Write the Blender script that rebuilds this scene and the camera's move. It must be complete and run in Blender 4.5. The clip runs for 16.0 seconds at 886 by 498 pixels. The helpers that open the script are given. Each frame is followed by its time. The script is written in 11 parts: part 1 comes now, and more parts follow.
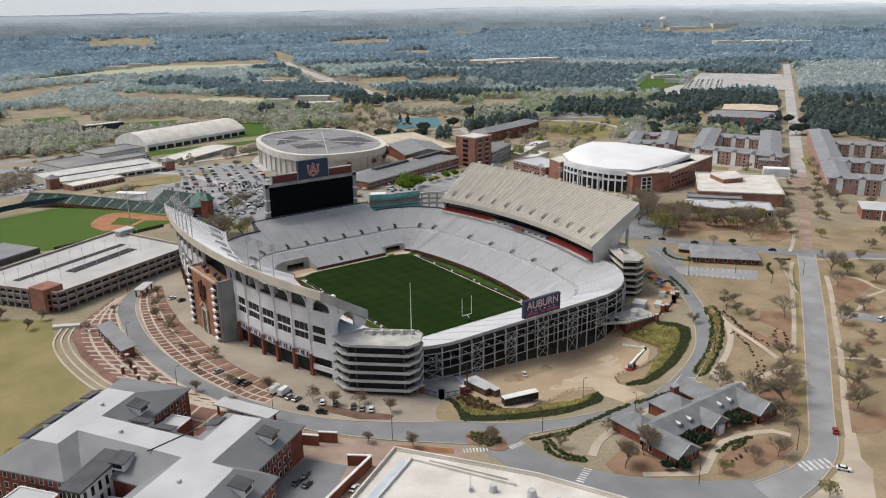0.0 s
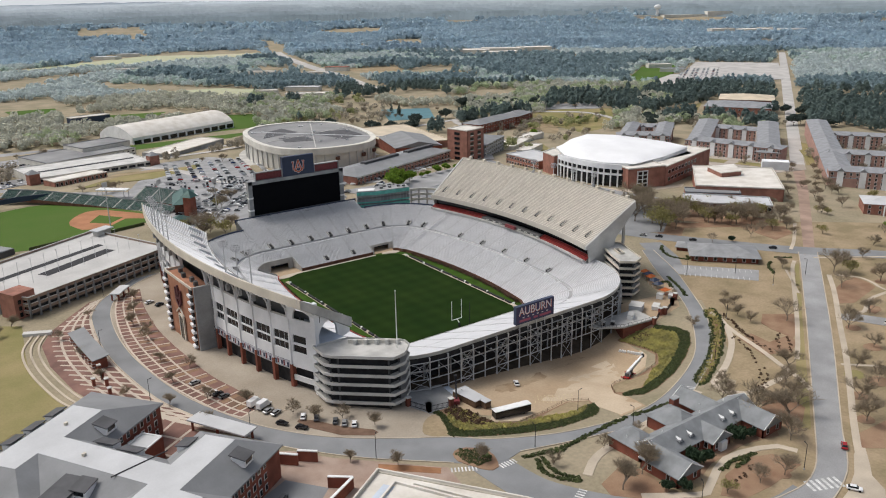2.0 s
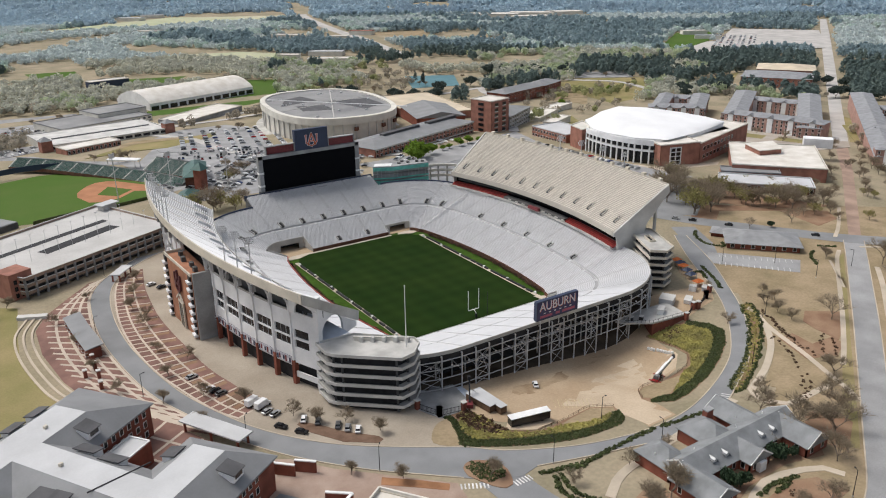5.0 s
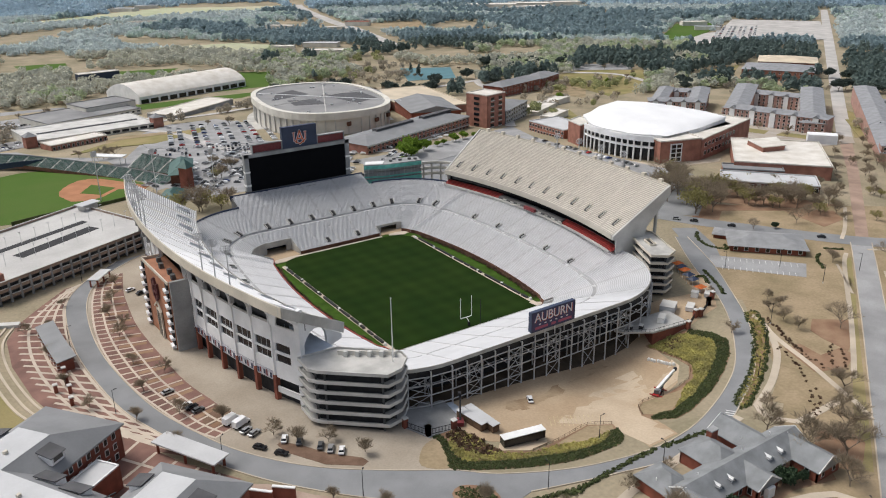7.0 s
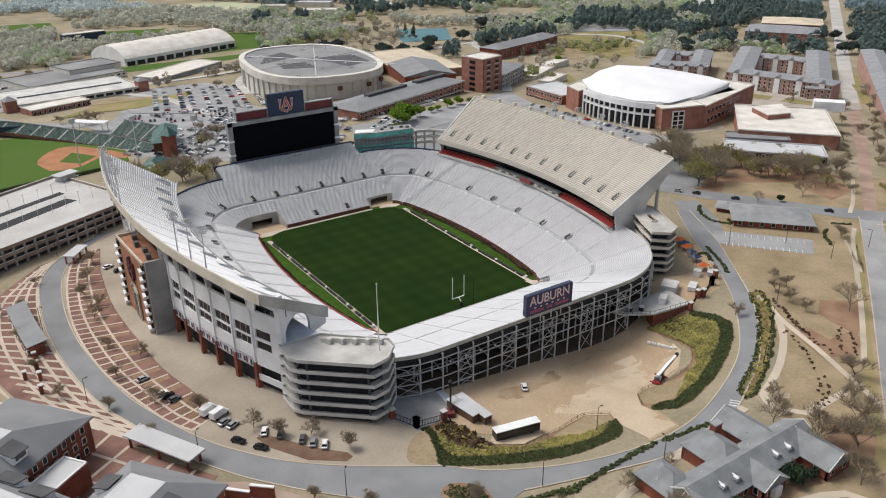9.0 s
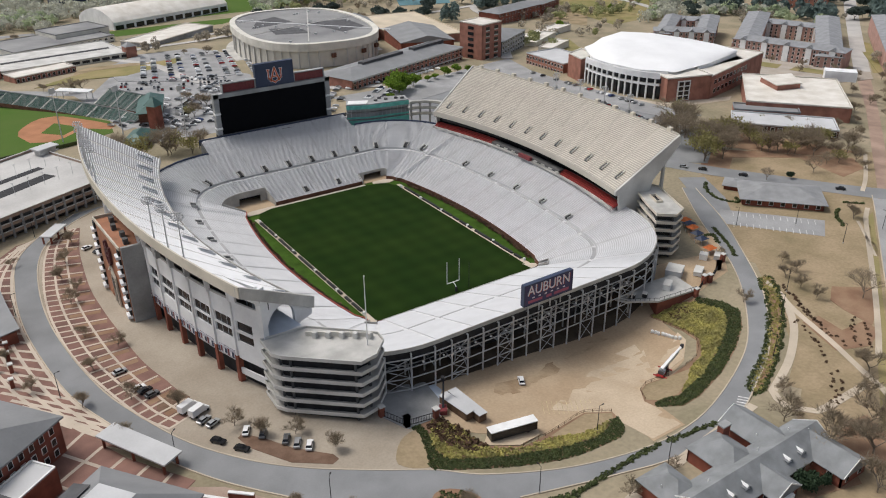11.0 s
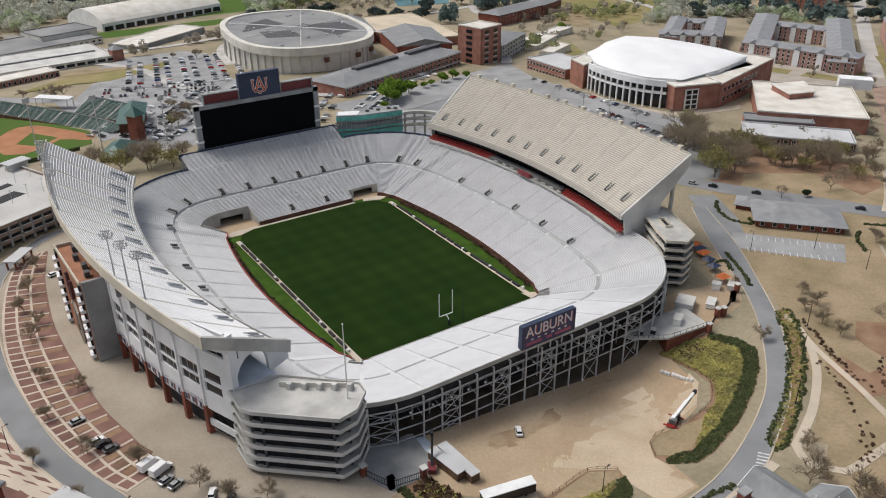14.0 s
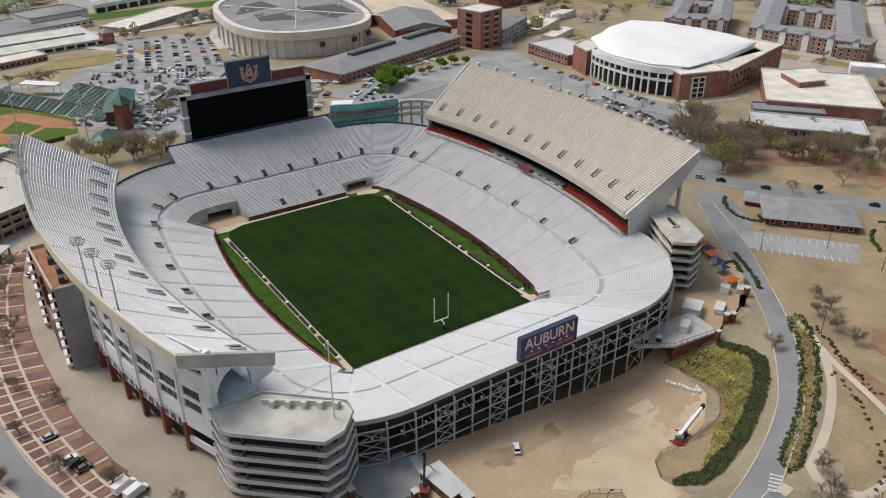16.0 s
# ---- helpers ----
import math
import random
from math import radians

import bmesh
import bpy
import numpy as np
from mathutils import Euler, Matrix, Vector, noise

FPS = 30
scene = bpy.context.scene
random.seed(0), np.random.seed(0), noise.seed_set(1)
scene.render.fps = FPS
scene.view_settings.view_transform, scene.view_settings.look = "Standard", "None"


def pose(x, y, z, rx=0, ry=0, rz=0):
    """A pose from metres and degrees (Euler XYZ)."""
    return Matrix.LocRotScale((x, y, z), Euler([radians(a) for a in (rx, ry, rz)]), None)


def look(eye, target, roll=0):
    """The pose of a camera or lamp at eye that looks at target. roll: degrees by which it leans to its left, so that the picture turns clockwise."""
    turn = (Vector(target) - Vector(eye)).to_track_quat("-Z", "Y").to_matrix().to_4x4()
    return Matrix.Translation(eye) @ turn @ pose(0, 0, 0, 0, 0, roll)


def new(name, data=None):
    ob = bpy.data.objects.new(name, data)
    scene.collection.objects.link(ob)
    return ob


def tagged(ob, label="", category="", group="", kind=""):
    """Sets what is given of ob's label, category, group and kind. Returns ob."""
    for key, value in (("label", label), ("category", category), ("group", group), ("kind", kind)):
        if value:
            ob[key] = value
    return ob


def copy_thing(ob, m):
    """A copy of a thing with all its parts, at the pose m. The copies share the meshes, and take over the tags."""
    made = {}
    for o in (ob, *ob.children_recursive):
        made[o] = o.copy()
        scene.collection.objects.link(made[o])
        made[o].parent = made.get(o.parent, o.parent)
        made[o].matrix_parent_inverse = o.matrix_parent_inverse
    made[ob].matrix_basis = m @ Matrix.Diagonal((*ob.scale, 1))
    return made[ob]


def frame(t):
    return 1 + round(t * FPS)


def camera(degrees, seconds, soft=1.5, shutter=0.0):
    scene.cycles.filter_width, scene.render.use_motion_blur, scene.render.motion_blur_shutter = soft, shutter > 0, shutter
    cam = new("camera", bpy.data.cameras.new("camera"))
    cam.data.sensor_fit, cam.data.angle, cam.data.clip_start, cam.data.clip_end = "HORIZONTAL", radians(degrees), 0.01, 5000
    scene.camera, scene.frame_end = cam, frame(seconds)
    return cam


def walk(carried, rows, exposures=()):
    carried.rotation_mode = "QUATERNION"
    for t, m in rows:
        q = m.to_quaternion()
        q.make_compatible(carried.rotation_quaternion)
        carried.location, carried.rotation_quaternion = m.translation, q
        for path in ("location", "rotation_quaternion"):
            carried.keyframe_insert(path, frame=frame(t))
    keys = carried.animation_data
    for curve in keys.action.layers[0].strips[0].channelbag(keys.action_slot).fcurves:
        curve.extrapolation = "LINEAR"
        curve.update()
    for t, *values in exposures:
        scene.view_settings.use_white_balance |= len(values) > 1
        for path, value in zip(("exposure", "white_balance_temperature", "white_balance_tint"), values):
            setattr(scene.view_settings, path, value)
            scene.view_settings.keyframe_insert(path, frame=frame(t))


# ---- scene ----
# camera path begin
cam = camera(58.38, 16.0, soft=1.05)
walk(cam, [
    (0.0, pose(-216.60, -342.92, 149.07, 72.701, 0.838, -35.433)),
    (0.5, pose(-213.47, -339.88, 149.20, 72.706, 0.916, -35.537)),
    (1.0, pose(-210.34, -336.79, 149.43, 72.699, 0.925, -35.624)),
    (1.5, pose(-207.10, -333.62, 149.61, 72.692, 1.002, -35.747)),
    (2.0, pose(-204.13, -330.54, 149.61, 71.917, 0.977, -35.868)),
    (2.5, pose(-201.16, -327.44, 149.75, 70.309, 0.934, -35.984)),
    (3.0, pose(-198.09, -324.27, 150.00, 69.397, 0.890, -36.096)),
    (3.5, pose(-194.96, -321.07, 150.06, 69.402, 0.843, -36.181)),
    (4.0, pose(-191.95, -317.91, 150.12, 69.420, 0.793, -36.283)),
    (4.5, pose(-189.11, -314.62, 150.20, 69.458, 0.751, -34.037)),
    (5.0, pose(-185.96, -311.42, 150.33, 69.434, 0.693, -33.838)),
    (7.5, pose(-171.51, -296.37, 150.62, 68.125, 0.626, -34.071)),
    (8.0, pose(-168.62, -293.12, 150.66, 66.762, 0.576, -34.094)),
    (8.5, pose(-165.70, -289.80, 150.66, 66.750, 0.532, -34.114)),
    (9.0, pose(-162.95, -286.62, 150.48, 65.988, 0.482, -34.124)),
    (11.5, pose(-148.99, -270.56, 150.86, 63.245, 0.339, -34.087)),
    (12.0, pose(-146.23, -267.36, 150.93, 63.247, 0.324, -34.081)),
    (12.5, pose(-143.35, -264.08, 150.94, 63.248, 0.306, -34.060)),
    (13.0, pose(-140.49, -260.84, 150.98, 63.223, 0.295, -34.030)),
    (13.5, pose(-137.50, -257.56, 151.06, 63.211, 0.291, -33.998)),
    (14.0, pose(-134.70, -254.31, 151.12, 63.122, 0.278, -33.965)),
    (14.5, pose(-131.92, -250.99, 151.02, 63.145, 0.264, -33.945)),
    (15.0, pose(-129.04, -247.87, 151.05, 63.152, 0.285, -33.895)),
    (15.5, pose(-126.49, -244.85, 151.19, 63.348, 0.220, -33.835)),
    (16.0, pose(-124.55, -242.53, 151.26, 61.723, 0.166, -33.833)),
], [(0.0, -0.06), (1.0, -0.05), (2.5, 0.03), (3.5, 0.0), (5.0, 0.08), (8.5, 0.09), (11.5, -0.03), (13.0, -0.03), (16.0, -0.09)])
# camera path end
from mathutils.geometry import delaunay_2d_cdt

# ---------------------------------------------------------------- world, sun, exposure
world = bpy.data.worlds.new("world")
scene.world = world
world.use_nodes = True
wn = world.node_tree.nodes
sky = wn.new("ShaderNodeTexSky")
sky.sky_type = "NISHITA"
sky.sun_disc = False
SUN_EL, SUN_AZ = 58.0, 322.0
sky.sun_elevation, sky.sun_rotation = radians(SUN_EL), radians(SUN_AZ)
sky.dust_density, sky.air_density = 4.0, 1.0
pale = wn.new("ShaderNodeHueSaturation")
pale.inputs["Saturation"].default_value = 0.55
world.node_tree.links.new(sky.outputs[0], pale.inputs["Color"])
world.node_tree.links.new(pale.outputs[0], wn["Background"].inputs[0])
wn["Background"].inputs[1].default_value = 0.128
sun_data = bpy.data.lights.new("sun", "SUN")
sun_data.energy, sun_data.angle, sun_data.color = 2.0, radians(24.0), (1.0, 0.965, 0.92)
sun = new("sun", sun_data)
# the sun stands over azimuth SUN_AZ, clockwise from +y
sun_dir = Vector((math.sin(radians(SUN_AZ)) * math.cos(radians(SUN_EL)), math.cos(radians(SUN_AZ)) * math.cos(radians(SUN_EL)), math.sin(radians(SUN_EL))))
sun.matrix_world = look(sun_dir * 800, (0, 0, 0))


# ---------------------------------------------------------------- materials
def material(name, color, rough=0.8, metal=0.0, scale=0.5, amount=0.25, fine=8.0, bump=0.15, other=None, jitter=0.0):
    """A surface with stains at one scale and grain at another; other: the colour it drifts to; jitter: piece to piece."""
    m = bpy.data.materials.new(name)
    m.use_nodes = True
    nt = m.node_tree
    n, k = nt.nodes, nt.links
    b = n["Principled BSDF"]
    b.inputs["Roughness"].default_value, b.inputs["Metallic"].default_value = rough, metal
    b.inputs["Specular IOR Level"].default_value = 0.08 if rough >= 0.9 else (0.3 if rough > 0.5 else 0.5)
    co = n.new("ShaderNodeNewGeometry").outputs["Position"]
    big, small = n.new("ShaderNodeTexNoise"), n.new("ShaderNodeTexNoise")
    big.inputs["Scale"].default_value, small.inputs["Scale"].default_value = scale, fine
    big.inputs["Detail"].default_value, small.inputs["Detail"].default_value = 5, 3
    for x in (big, small):
        k.new(co, x.inputs["Vector"])
    other = other or tuple(c * (1 - amount * 1.6) for c in color)
    ramp = n.new("ShaderNodeValToRGB")
    ramp.color_ramp.elements[0].position, ramp.color_ramp.elements[1].position = 0.34, 0.66
    ramp.color_ramp.elements[0].color, ramp.color_ramp.elements[1].color = (*other, 1), (*color, 1)
    k.new(big.outputs[0], ramp.inputs[0])
    mul = n.new("ShaderNodeMath")
    mul.operation = "MULTIPLY_ADD"
    mul.inputs[1].default_value, mul.inputs[2].default_value = amount * 1.2, 1 - amount * 0.6
    k.new(small.outputs[0], mul.inputs[0])
    value = mul.outputs[0]
    if jitter:
        rnd, add = n.new("ShaderNodeObjectInfo").outputs["Random"], n.new("ShaderNodeMath")
        add.operation = "MULTIPLY_ADD"
        add.inputs[1].default_value = jitter
        k.new(rnd, add.inputs[0])
        k.new(value, add.inputs[2])
        value = add.outputs[0]
    mix = n.new("ShaderNodeVectorMath")
    mix.operation = "SCALE"
    k.new(ramp.outputs[0], mix.inputs[0])
    k.new(value, mix.inputs["Scale"])
    k.new(mix.outputs[0], b.inputs["Base Color"])
    if bump:
        bp = n.new("ShaderNodeBump")
        bp.inputs["Strength"].default_value, bp.inputs["Distance"].default_value = bump, 0.05
        k.new(small.outputs[0], bp.inputs["Height"])
        k.new(bp.outputs[0], b.inputs["Normal"])
    return m


CONCRETE = material("concrete", (0.52, 0.51, 0.48), 0.85, 0, 0.15, 0.2, 3.0)
WHITE_WALL = material("white_wall", (0.82, 0.825, 0.83), 0.8, 0, 0.12, 0.12, 2.0)
BEIGE = material("beige_precast", (0.62, 0.57, 0.48), 0.8, 0, 0.12, 0.12, 2.0)
ALUMINIUM = material("aluminium_bench", (0.635, 0.64, 0.65), 0.6, 0.0, 0.2, 0.05, 2.0, 0.0)
TREAD = material("bowl_concrete", (0.53, 0.53, 0.54), 0.7, 0, 0.1, 0.08, 1.5)
DECK_CONCRETE = material("deck_concrete", (0.50, 0.465, 0.405), 0.75, 0, 0.1, 0.08, 1.5)
# near black: shade of openings put into the colour, black fittings too
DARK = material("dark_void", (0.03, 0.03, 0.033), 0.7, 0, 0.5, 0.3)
STEEL = material("galvanised_steel", (0.56, 0.565, 0.575), 0.5, 0.1, 0.3, 0.2)
BRICK = material("brick", (0.265, 0.088, 0.058), 0.85, 0, 0.2, 0.25, 6.0)
BRICK_PAVING = material("brick_paving", (0.245, 0.135, 0.108), 0.85, 0, 0.12, 0.25, 4.0)
PALE_PAVING = material("pale_paving", (0.56, 0.48, 0.39), 0.85, 0, 0.1, 0.15, 3.0)
ASPHALT = material("asphalt", (0.20, 0.205, 0.21), 0.9, 0, 0.08, 0.18, 3.0, other=(0.25, 0.255, 0.26))
TURF = material("game_turf", (0.0165, 0.034, 0.0055), 1.0, 0, 0.05, 0.25, 2.0, 0.3, other=(0.010, 0.0255, 0.004))
SIDE_GRASS = material("sideline_grass", (0.05, 0.10, 0.014), 0.9, 0, 0.2, 0.25, 6.0, 0.3)
BLUE = material("navy_panel", (0.025, 0.04, 0.085), 0.5, 0, 0.3, 0.1)
SCREEN = material("dark_screen", (0.005, 0.0055, 0.007), 0.92, 0, 0.3, 0.1)
GROUND = material("dormant_grass", (0.344, 0.288, 0.205), 0.95, 0, 0.03, 0.45, 0.7, 0.3, other=(0.237, 0.209, 0.14))
WHITE_PAINT = material("white_paint", (0.78, 0.78, 0.77), 0.5, 0, 0.4, 0.08)
BRICK_DARK = material("dark_brick", (0.16, 0.075, 0.05), 0.85, 0, 0.3, 0.3, 6.0)
BRICK_ORANGE = material("orange_brick", (0.40, 0.19, 0.115), 0.85, 0, 0.2, 0.2, 6.0)
BRICK_PALE = material("weathered_brick", (0.365, 0.17, 0.125), 0.85, 0, 0.2, 0.22, 6.0)
RED_PAINT = material("red_coping", (0.42, 0.09, 0.07), 0.6, 0, 0.3, 0.2)
RED_SEAT = material("red_seat", (0.30, 0.035, 0.03), 0.5, 0, 1.0, 0.25)
RED_DARK = material("dark_red_panel", (0.20, 0.03, 0.035), 0.5, 0, 1.0, 0.25)
MAROON = material("maroon_emblem", (0.10, 0.025, 0.03), 0.5, 0, 1.0, 0.15)
ORANGE = material("orange_fabric", (0.62, 0.16, 0.04), 0.7, 0, 0.5, 0.15)
# dark grey: holds the shade of soffits and recesses, plain dark fittings too
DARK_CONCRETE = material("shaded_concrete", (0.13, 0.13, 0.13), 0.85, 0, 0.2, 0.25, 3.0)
CONCRETE_GREY = material("grey_concrete", (0.34, 0.345, 0.345), 0.85, 0, 0.12, 0.22, 2.0)
CONCRETE_LIGHT = material("light_concrete", (0.60, 0.59, 0.56), 0.85, 0, 0.12, 0.15, 2.0)
DECK_AISLE = material("deck_aisle", (0.60, 0.565, 0.50), 0.8, 0, 0.3, 0.1)
DECK_BENCH = material("weathered_bench", (0.72, 0.68, 0.60), 0.6, 0, 0.2, 0.06, 2.0)
# darker than the benches: shade between the rows is put into this colour
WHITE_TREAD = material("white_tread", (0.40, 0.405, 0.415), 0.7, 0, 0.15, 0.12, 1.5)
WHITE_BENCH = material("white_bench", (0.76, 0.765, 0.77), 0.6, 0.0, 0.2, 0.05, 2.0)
GLASS_DARK = material("dark_glazing", (0.012, 0.014, 0.017), 0.22, 0, 0.5, 0.2, 2.0, 0.0)
BANNER = material("banner_cloth", (0.50, 0.50, 0.54), 0.7, 0, 0.5, 0.12)
PALE_BLUE = material("pale_blue_paint_and_shade", (0.52, 0.58, 0.66), 0.75, 0, 0.2, 0.12)
TEAL = material("teal_netting", (0.17, 0.56, 0.48), 0.7, 0, 0.4, 0.2)
ROOF_WHITE = material("white_membrane_roof", (0.72, 0.69, 0.635), 0.7, 0, 0.09, 0.14, 1.0, 0.05, other=(0.56, 0.52, 0.455))
ROOF_GREY = material("grey_metal_roof", (0.25, 0.255, 0.26), 0.75, 0.0, 0.1, 0.12, 1.5, 0.05)
ROOF_LIGHT = material("light_metal_roof", (0.54, 0.545, 0.55), 0.75, 0.0, 0.08, 0.1, 1.5, 0.05)
ROOF_SHINGLE = material("slate_shingle", (0.10, 0.10, 0.105), 0.8, 0, 0.2, 0.2, 5.0, 0.3)
ROOF_TAN = material("tan_roof", (0.62, 0.53, 0.40), 0.8, 0, 0.05, 0.15, 1.0)
GRAVEL_ROOF = material("gravel_roof", (0.20, 0.20, 0.205), 0.9, 0, 0.03, 0.3, 2.0, 0.2, other=(0.30, 0.30, 0.295))
CREAM = material("cream_precast", (0.67, 0.645, 0.58), 0.8, 0, 0.1, 0.12, 2.0)
GREEN_ROOF = material("dark_green_roof", (0.045, 0.115, 0.10), 0.5, 0.1, 0.3, 0.15)
GREEN_SEAT = material("dark_green_seat", (0.03, 0.115, 0.085), 0.6, 0, 0.6, 0.3)
SAND = material("sandy_lot", (0.46, 0.36, 0.25), 0.95, 0, 0.03, 0.35, 1.2, 0.3, other=(0.35, 0.255, 0.165))
PINE_STRAW = material("pine_straw", (0.23, 0.138, 0.0897), 0.95, 0, 0.15, 0.3, 3.0, 0.4, other=(0.299, 0.201, 0.132))
TAN_GRASS = material("tan_lawn", (0.348, 0.268, 0.174), 0.95, 0, 0.07, 0.4, 0.9, 0.3, other=(0.235, 0.188, 0.113))
OLIVE_GRASS = material("olive_lawn", (0.30, 0.245, 0.125), 0.95, 0, 0.035, 0.3, 1.5, 0.3, other=(0.19, 0.18, 0.07))
FIELD_GREEN = material("green_field", (0.065, 0.125, 0.022), 0.95, 0, 0.02, 0.2, 1.5, 0.3, other=(0.085, 0.13, 0.032))
MEADOW = material("far_meadow", (0.37, 0.41, 0.265), 0.95, 0, 0.006, 0.25, 0.05, 0.0, other=(0.46, 0.435, 0.31))
INFIELD = material("infield_clay", (0.42, 0.205, 0.115), 0.95, 0, 0.1, 0.15, 2.0)
CLAY_BED = material("clay_bed", (0.36, 0.185, 0.10), 0.95, 0, 0.2, 0.2, 2.0)
MULCH = material("dark_mulch", (0.135, 0.085, 0.06), 0.95, 0, 0.3, 0.35, 3.0, 0.4, other=(0.19, 0.125, 0.09))
SIDEWALK = material("sidewalk", (0.53, 0.455, 0.36), 0.9, 0, 0.08, 0.15, 2.0)
ASPHALT_OLD = material("worn_asphalt", (0.252, 0.252, 0.252), 0.9, 0, 0.07, 0.35, 2.0, 0.2, other=(0.342, 0.342, 0.342))
ROAD_FAR = material("far_road", (0.50, 0.48, 0.455), 0.9, 0, 0.05, 0.15, 1.0)
BRICK_WALK = material("brick_walk", (0.40, 0.285, 0.225), 0.9, 0, 0.08, 0.2, 2.0)
ROAD_PAINT = material("road_paint", (0.74, 0.74, 0.72), 0.7, 0, 0.6, 0.25, 4.0)
HEDGE_LEAF = material("hedge_leaf", (0.085, 0.105, 0.035), 0.8, 0, 0.5, 0.35, 4.0, 0.5, other=(0.05, 0.066, 0.024))
SHRUB_LEAF = material("yellow_green_shrub", (0.428, 0.38, 0.119), 0.85, 0, 0.25, 0.35, 3.0, 0.5, other=(0.222, 0.203, 0.0743))
BROWN_SHRUB = material("brown_shrub", (0.13, 0.075, 0.045), 0.85, 0, 0.5, 0.35, 3.0, 0.5)
EVERGREEN = material("evergreen_leaf", (0.035, 0.062, 0.028), 0.8, 0, 0.1, 0.35, 2.0, 0.3, other=(0.022, 0.040, 0.022))
SPRING_LEAF = material("fresh_spring_leaf", (0.20, 0.30, 0.035), 0.75, 0, 0.4, 0.3, 3.0, 0.3, other=(0.13, 0.22, 0.03))
OLIVE_LEAF = material("olive_spring_leaf", (0.33, 0.30, 0.125), 0.8, 0, 0.4, 0.3, 3.0, 0.3, other=(0.245, 0.225, 0.095))
BUD_TWIG = material("budding_twig", (0.34, 0.275, 0.205), 0.9, 0, 0.4, 0.3, 3.0, 0.2, other=(0.26, 0.22, 0.155))
BARK = material("bark", (0.27, 0.225, 0.18), 0.95, 0, 0.8, 0.3, 6.0, 0.3)
TYRE = material("tyre_rubber", (0.02, 0.02, 0.02), 0.8, 0, 1, 0.2)
CAR_WHITE = material("white_car_paint", (0.78, 0.78, 0.78), 0.25, 0, 0.5, 0.04, 4.0, 0.0)
CAR_BLACK = material("black_car_paint", (0.015, 0.015, 0.017), 0.25, 0, 0.5, 0.1, 4.0, 0.0)
CAR_SILVER = material("silver_car_paint", (0.45, 0.46, 0.47), 0.3, 0.5, 0.5, 0.06, 4.0, 0.0)
CAR_GREY = material("grey_car_paint", (0.13, 0.135, 0.14), 0.3, 0.3, 0.5, 0.08, 4.0, 0.0)
CAR_RED = material("red_car_paint", (0.33, 0.02, 0.02), 0.25, 0, 0.5, 0.05, 4.0, 0.0)
CAR_BLUE = material("blue_car_paint", (0.03, 0.05, 0.14), 0.25, 0.2, 0.5, 0.05, 4.0, 0.0)
WATER = material("pool_water", (0.10, 0.32, 0.36), 0.15, 0, 0.3, 0.1, 3.0, 0.1)
NAVY_VIOLET = material("navy_violet_board", (0.045, 0.04, 0.12), 0.45, 0, 0.3, 0.12)
SIGN_WHITE = material("sign_white", (0.72, 0.70, 0.74), 0.5, 0, 0.5, 0.06)
SIGN_PINK = material("sign_pink", (0.38, 0.09, 0.16), 0.5, 0, 0.5, 0.1)
SIGN_ORANGE = material("sign_orange", (0.60, 0.13, 0.05), 0.5, 0, 0.5, 0.1)
STEEL_LIGHT = material("pale_steel", (0.60, 0.60, 0.61), 0.5, 0.1, 0.3, 0.15)
ROOF_SLATE = material("grey_slate", (0.29, 0.295, 0.30), 0.75, 0, 0.2, 0.15, 5.0, 0.3)
ROOF_SHINGLE_PALE = material("pale_grey_shingle", (0.287, 0.293, 0.305), 0.8, 0, 0.2, 0.15, 3.0, 0.2)
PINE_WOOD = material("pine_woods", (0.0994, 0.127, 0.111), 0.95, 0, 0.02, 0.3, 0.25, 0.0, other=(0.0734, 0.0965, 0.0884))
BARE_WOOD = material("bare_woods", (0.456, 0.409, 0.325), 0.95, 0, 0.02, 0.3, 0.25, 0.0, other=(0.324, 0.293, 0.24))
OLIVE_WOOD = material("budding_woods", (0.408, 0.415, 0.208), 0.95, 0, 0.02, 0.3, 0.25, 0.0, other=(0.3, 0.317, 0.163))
# woods farther off: distance haze mixed into the base colours, paler and bluer
PINE_MID = material("hazed_pine_woods", (0.179, 0.233, 0.213), 0.95, 0, 0.02, 0.3, 0.25, 0.0, other=(0.138, 0.185, 0.174))
BARE_MID = material("hazed_bare_woods", (0.581, 0.58, 0.483), 0.95, 0, 0.02, 0.3, 0.25, 0.0, other=(0.45, 0.459, 0.394))
OLIVE_MID = material("hazed_budding_woods", (0.478, 0.541, 0.35), 0.95, 0, 0.02, 0.3, 0.25, 0.0, other=(0.378, 0.437, 0.291))
PINE_FAR = material("far_hazed_pine_woods", (0.311, 0.4, 0.419), 0.95, 0, 0.02, 0.3, 0.25, 0.0, other=(0.248, 0.33, 0.356))
BARE_FAR = material("far_hazed_bare_woods", (0.597, 0.663, 0.651), 0.95, 0, 0.02, 0.3, 0.25, 0.0, other=(0.492, 0.555, 0.559))
OLIVE_FAR = material("far_hazed_budding_woods", (0.523, 0.624, 0.567), 0.95, 0, 0.02, 0.3, 0.25, 0.0, other=(0.418, 0.517, 0.483))
DISTANCE_A = material("distant_hazed_woods", (0.43, 0.555, 0.635), 0.95, 0, 0.004, 0.3, 0.03, 0.0, other=(0.324, 0.423, 0.498))


# added sky band: emission makes it glow in place of the bright haze
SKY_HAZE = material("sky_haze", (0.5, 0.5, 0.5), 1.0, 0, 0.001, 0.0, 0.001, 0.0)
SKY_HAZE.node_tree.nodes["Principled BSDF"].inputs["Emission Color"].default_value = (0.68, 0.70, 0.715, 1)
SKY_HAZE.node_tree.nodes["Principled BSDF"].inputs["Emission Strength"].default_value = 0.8

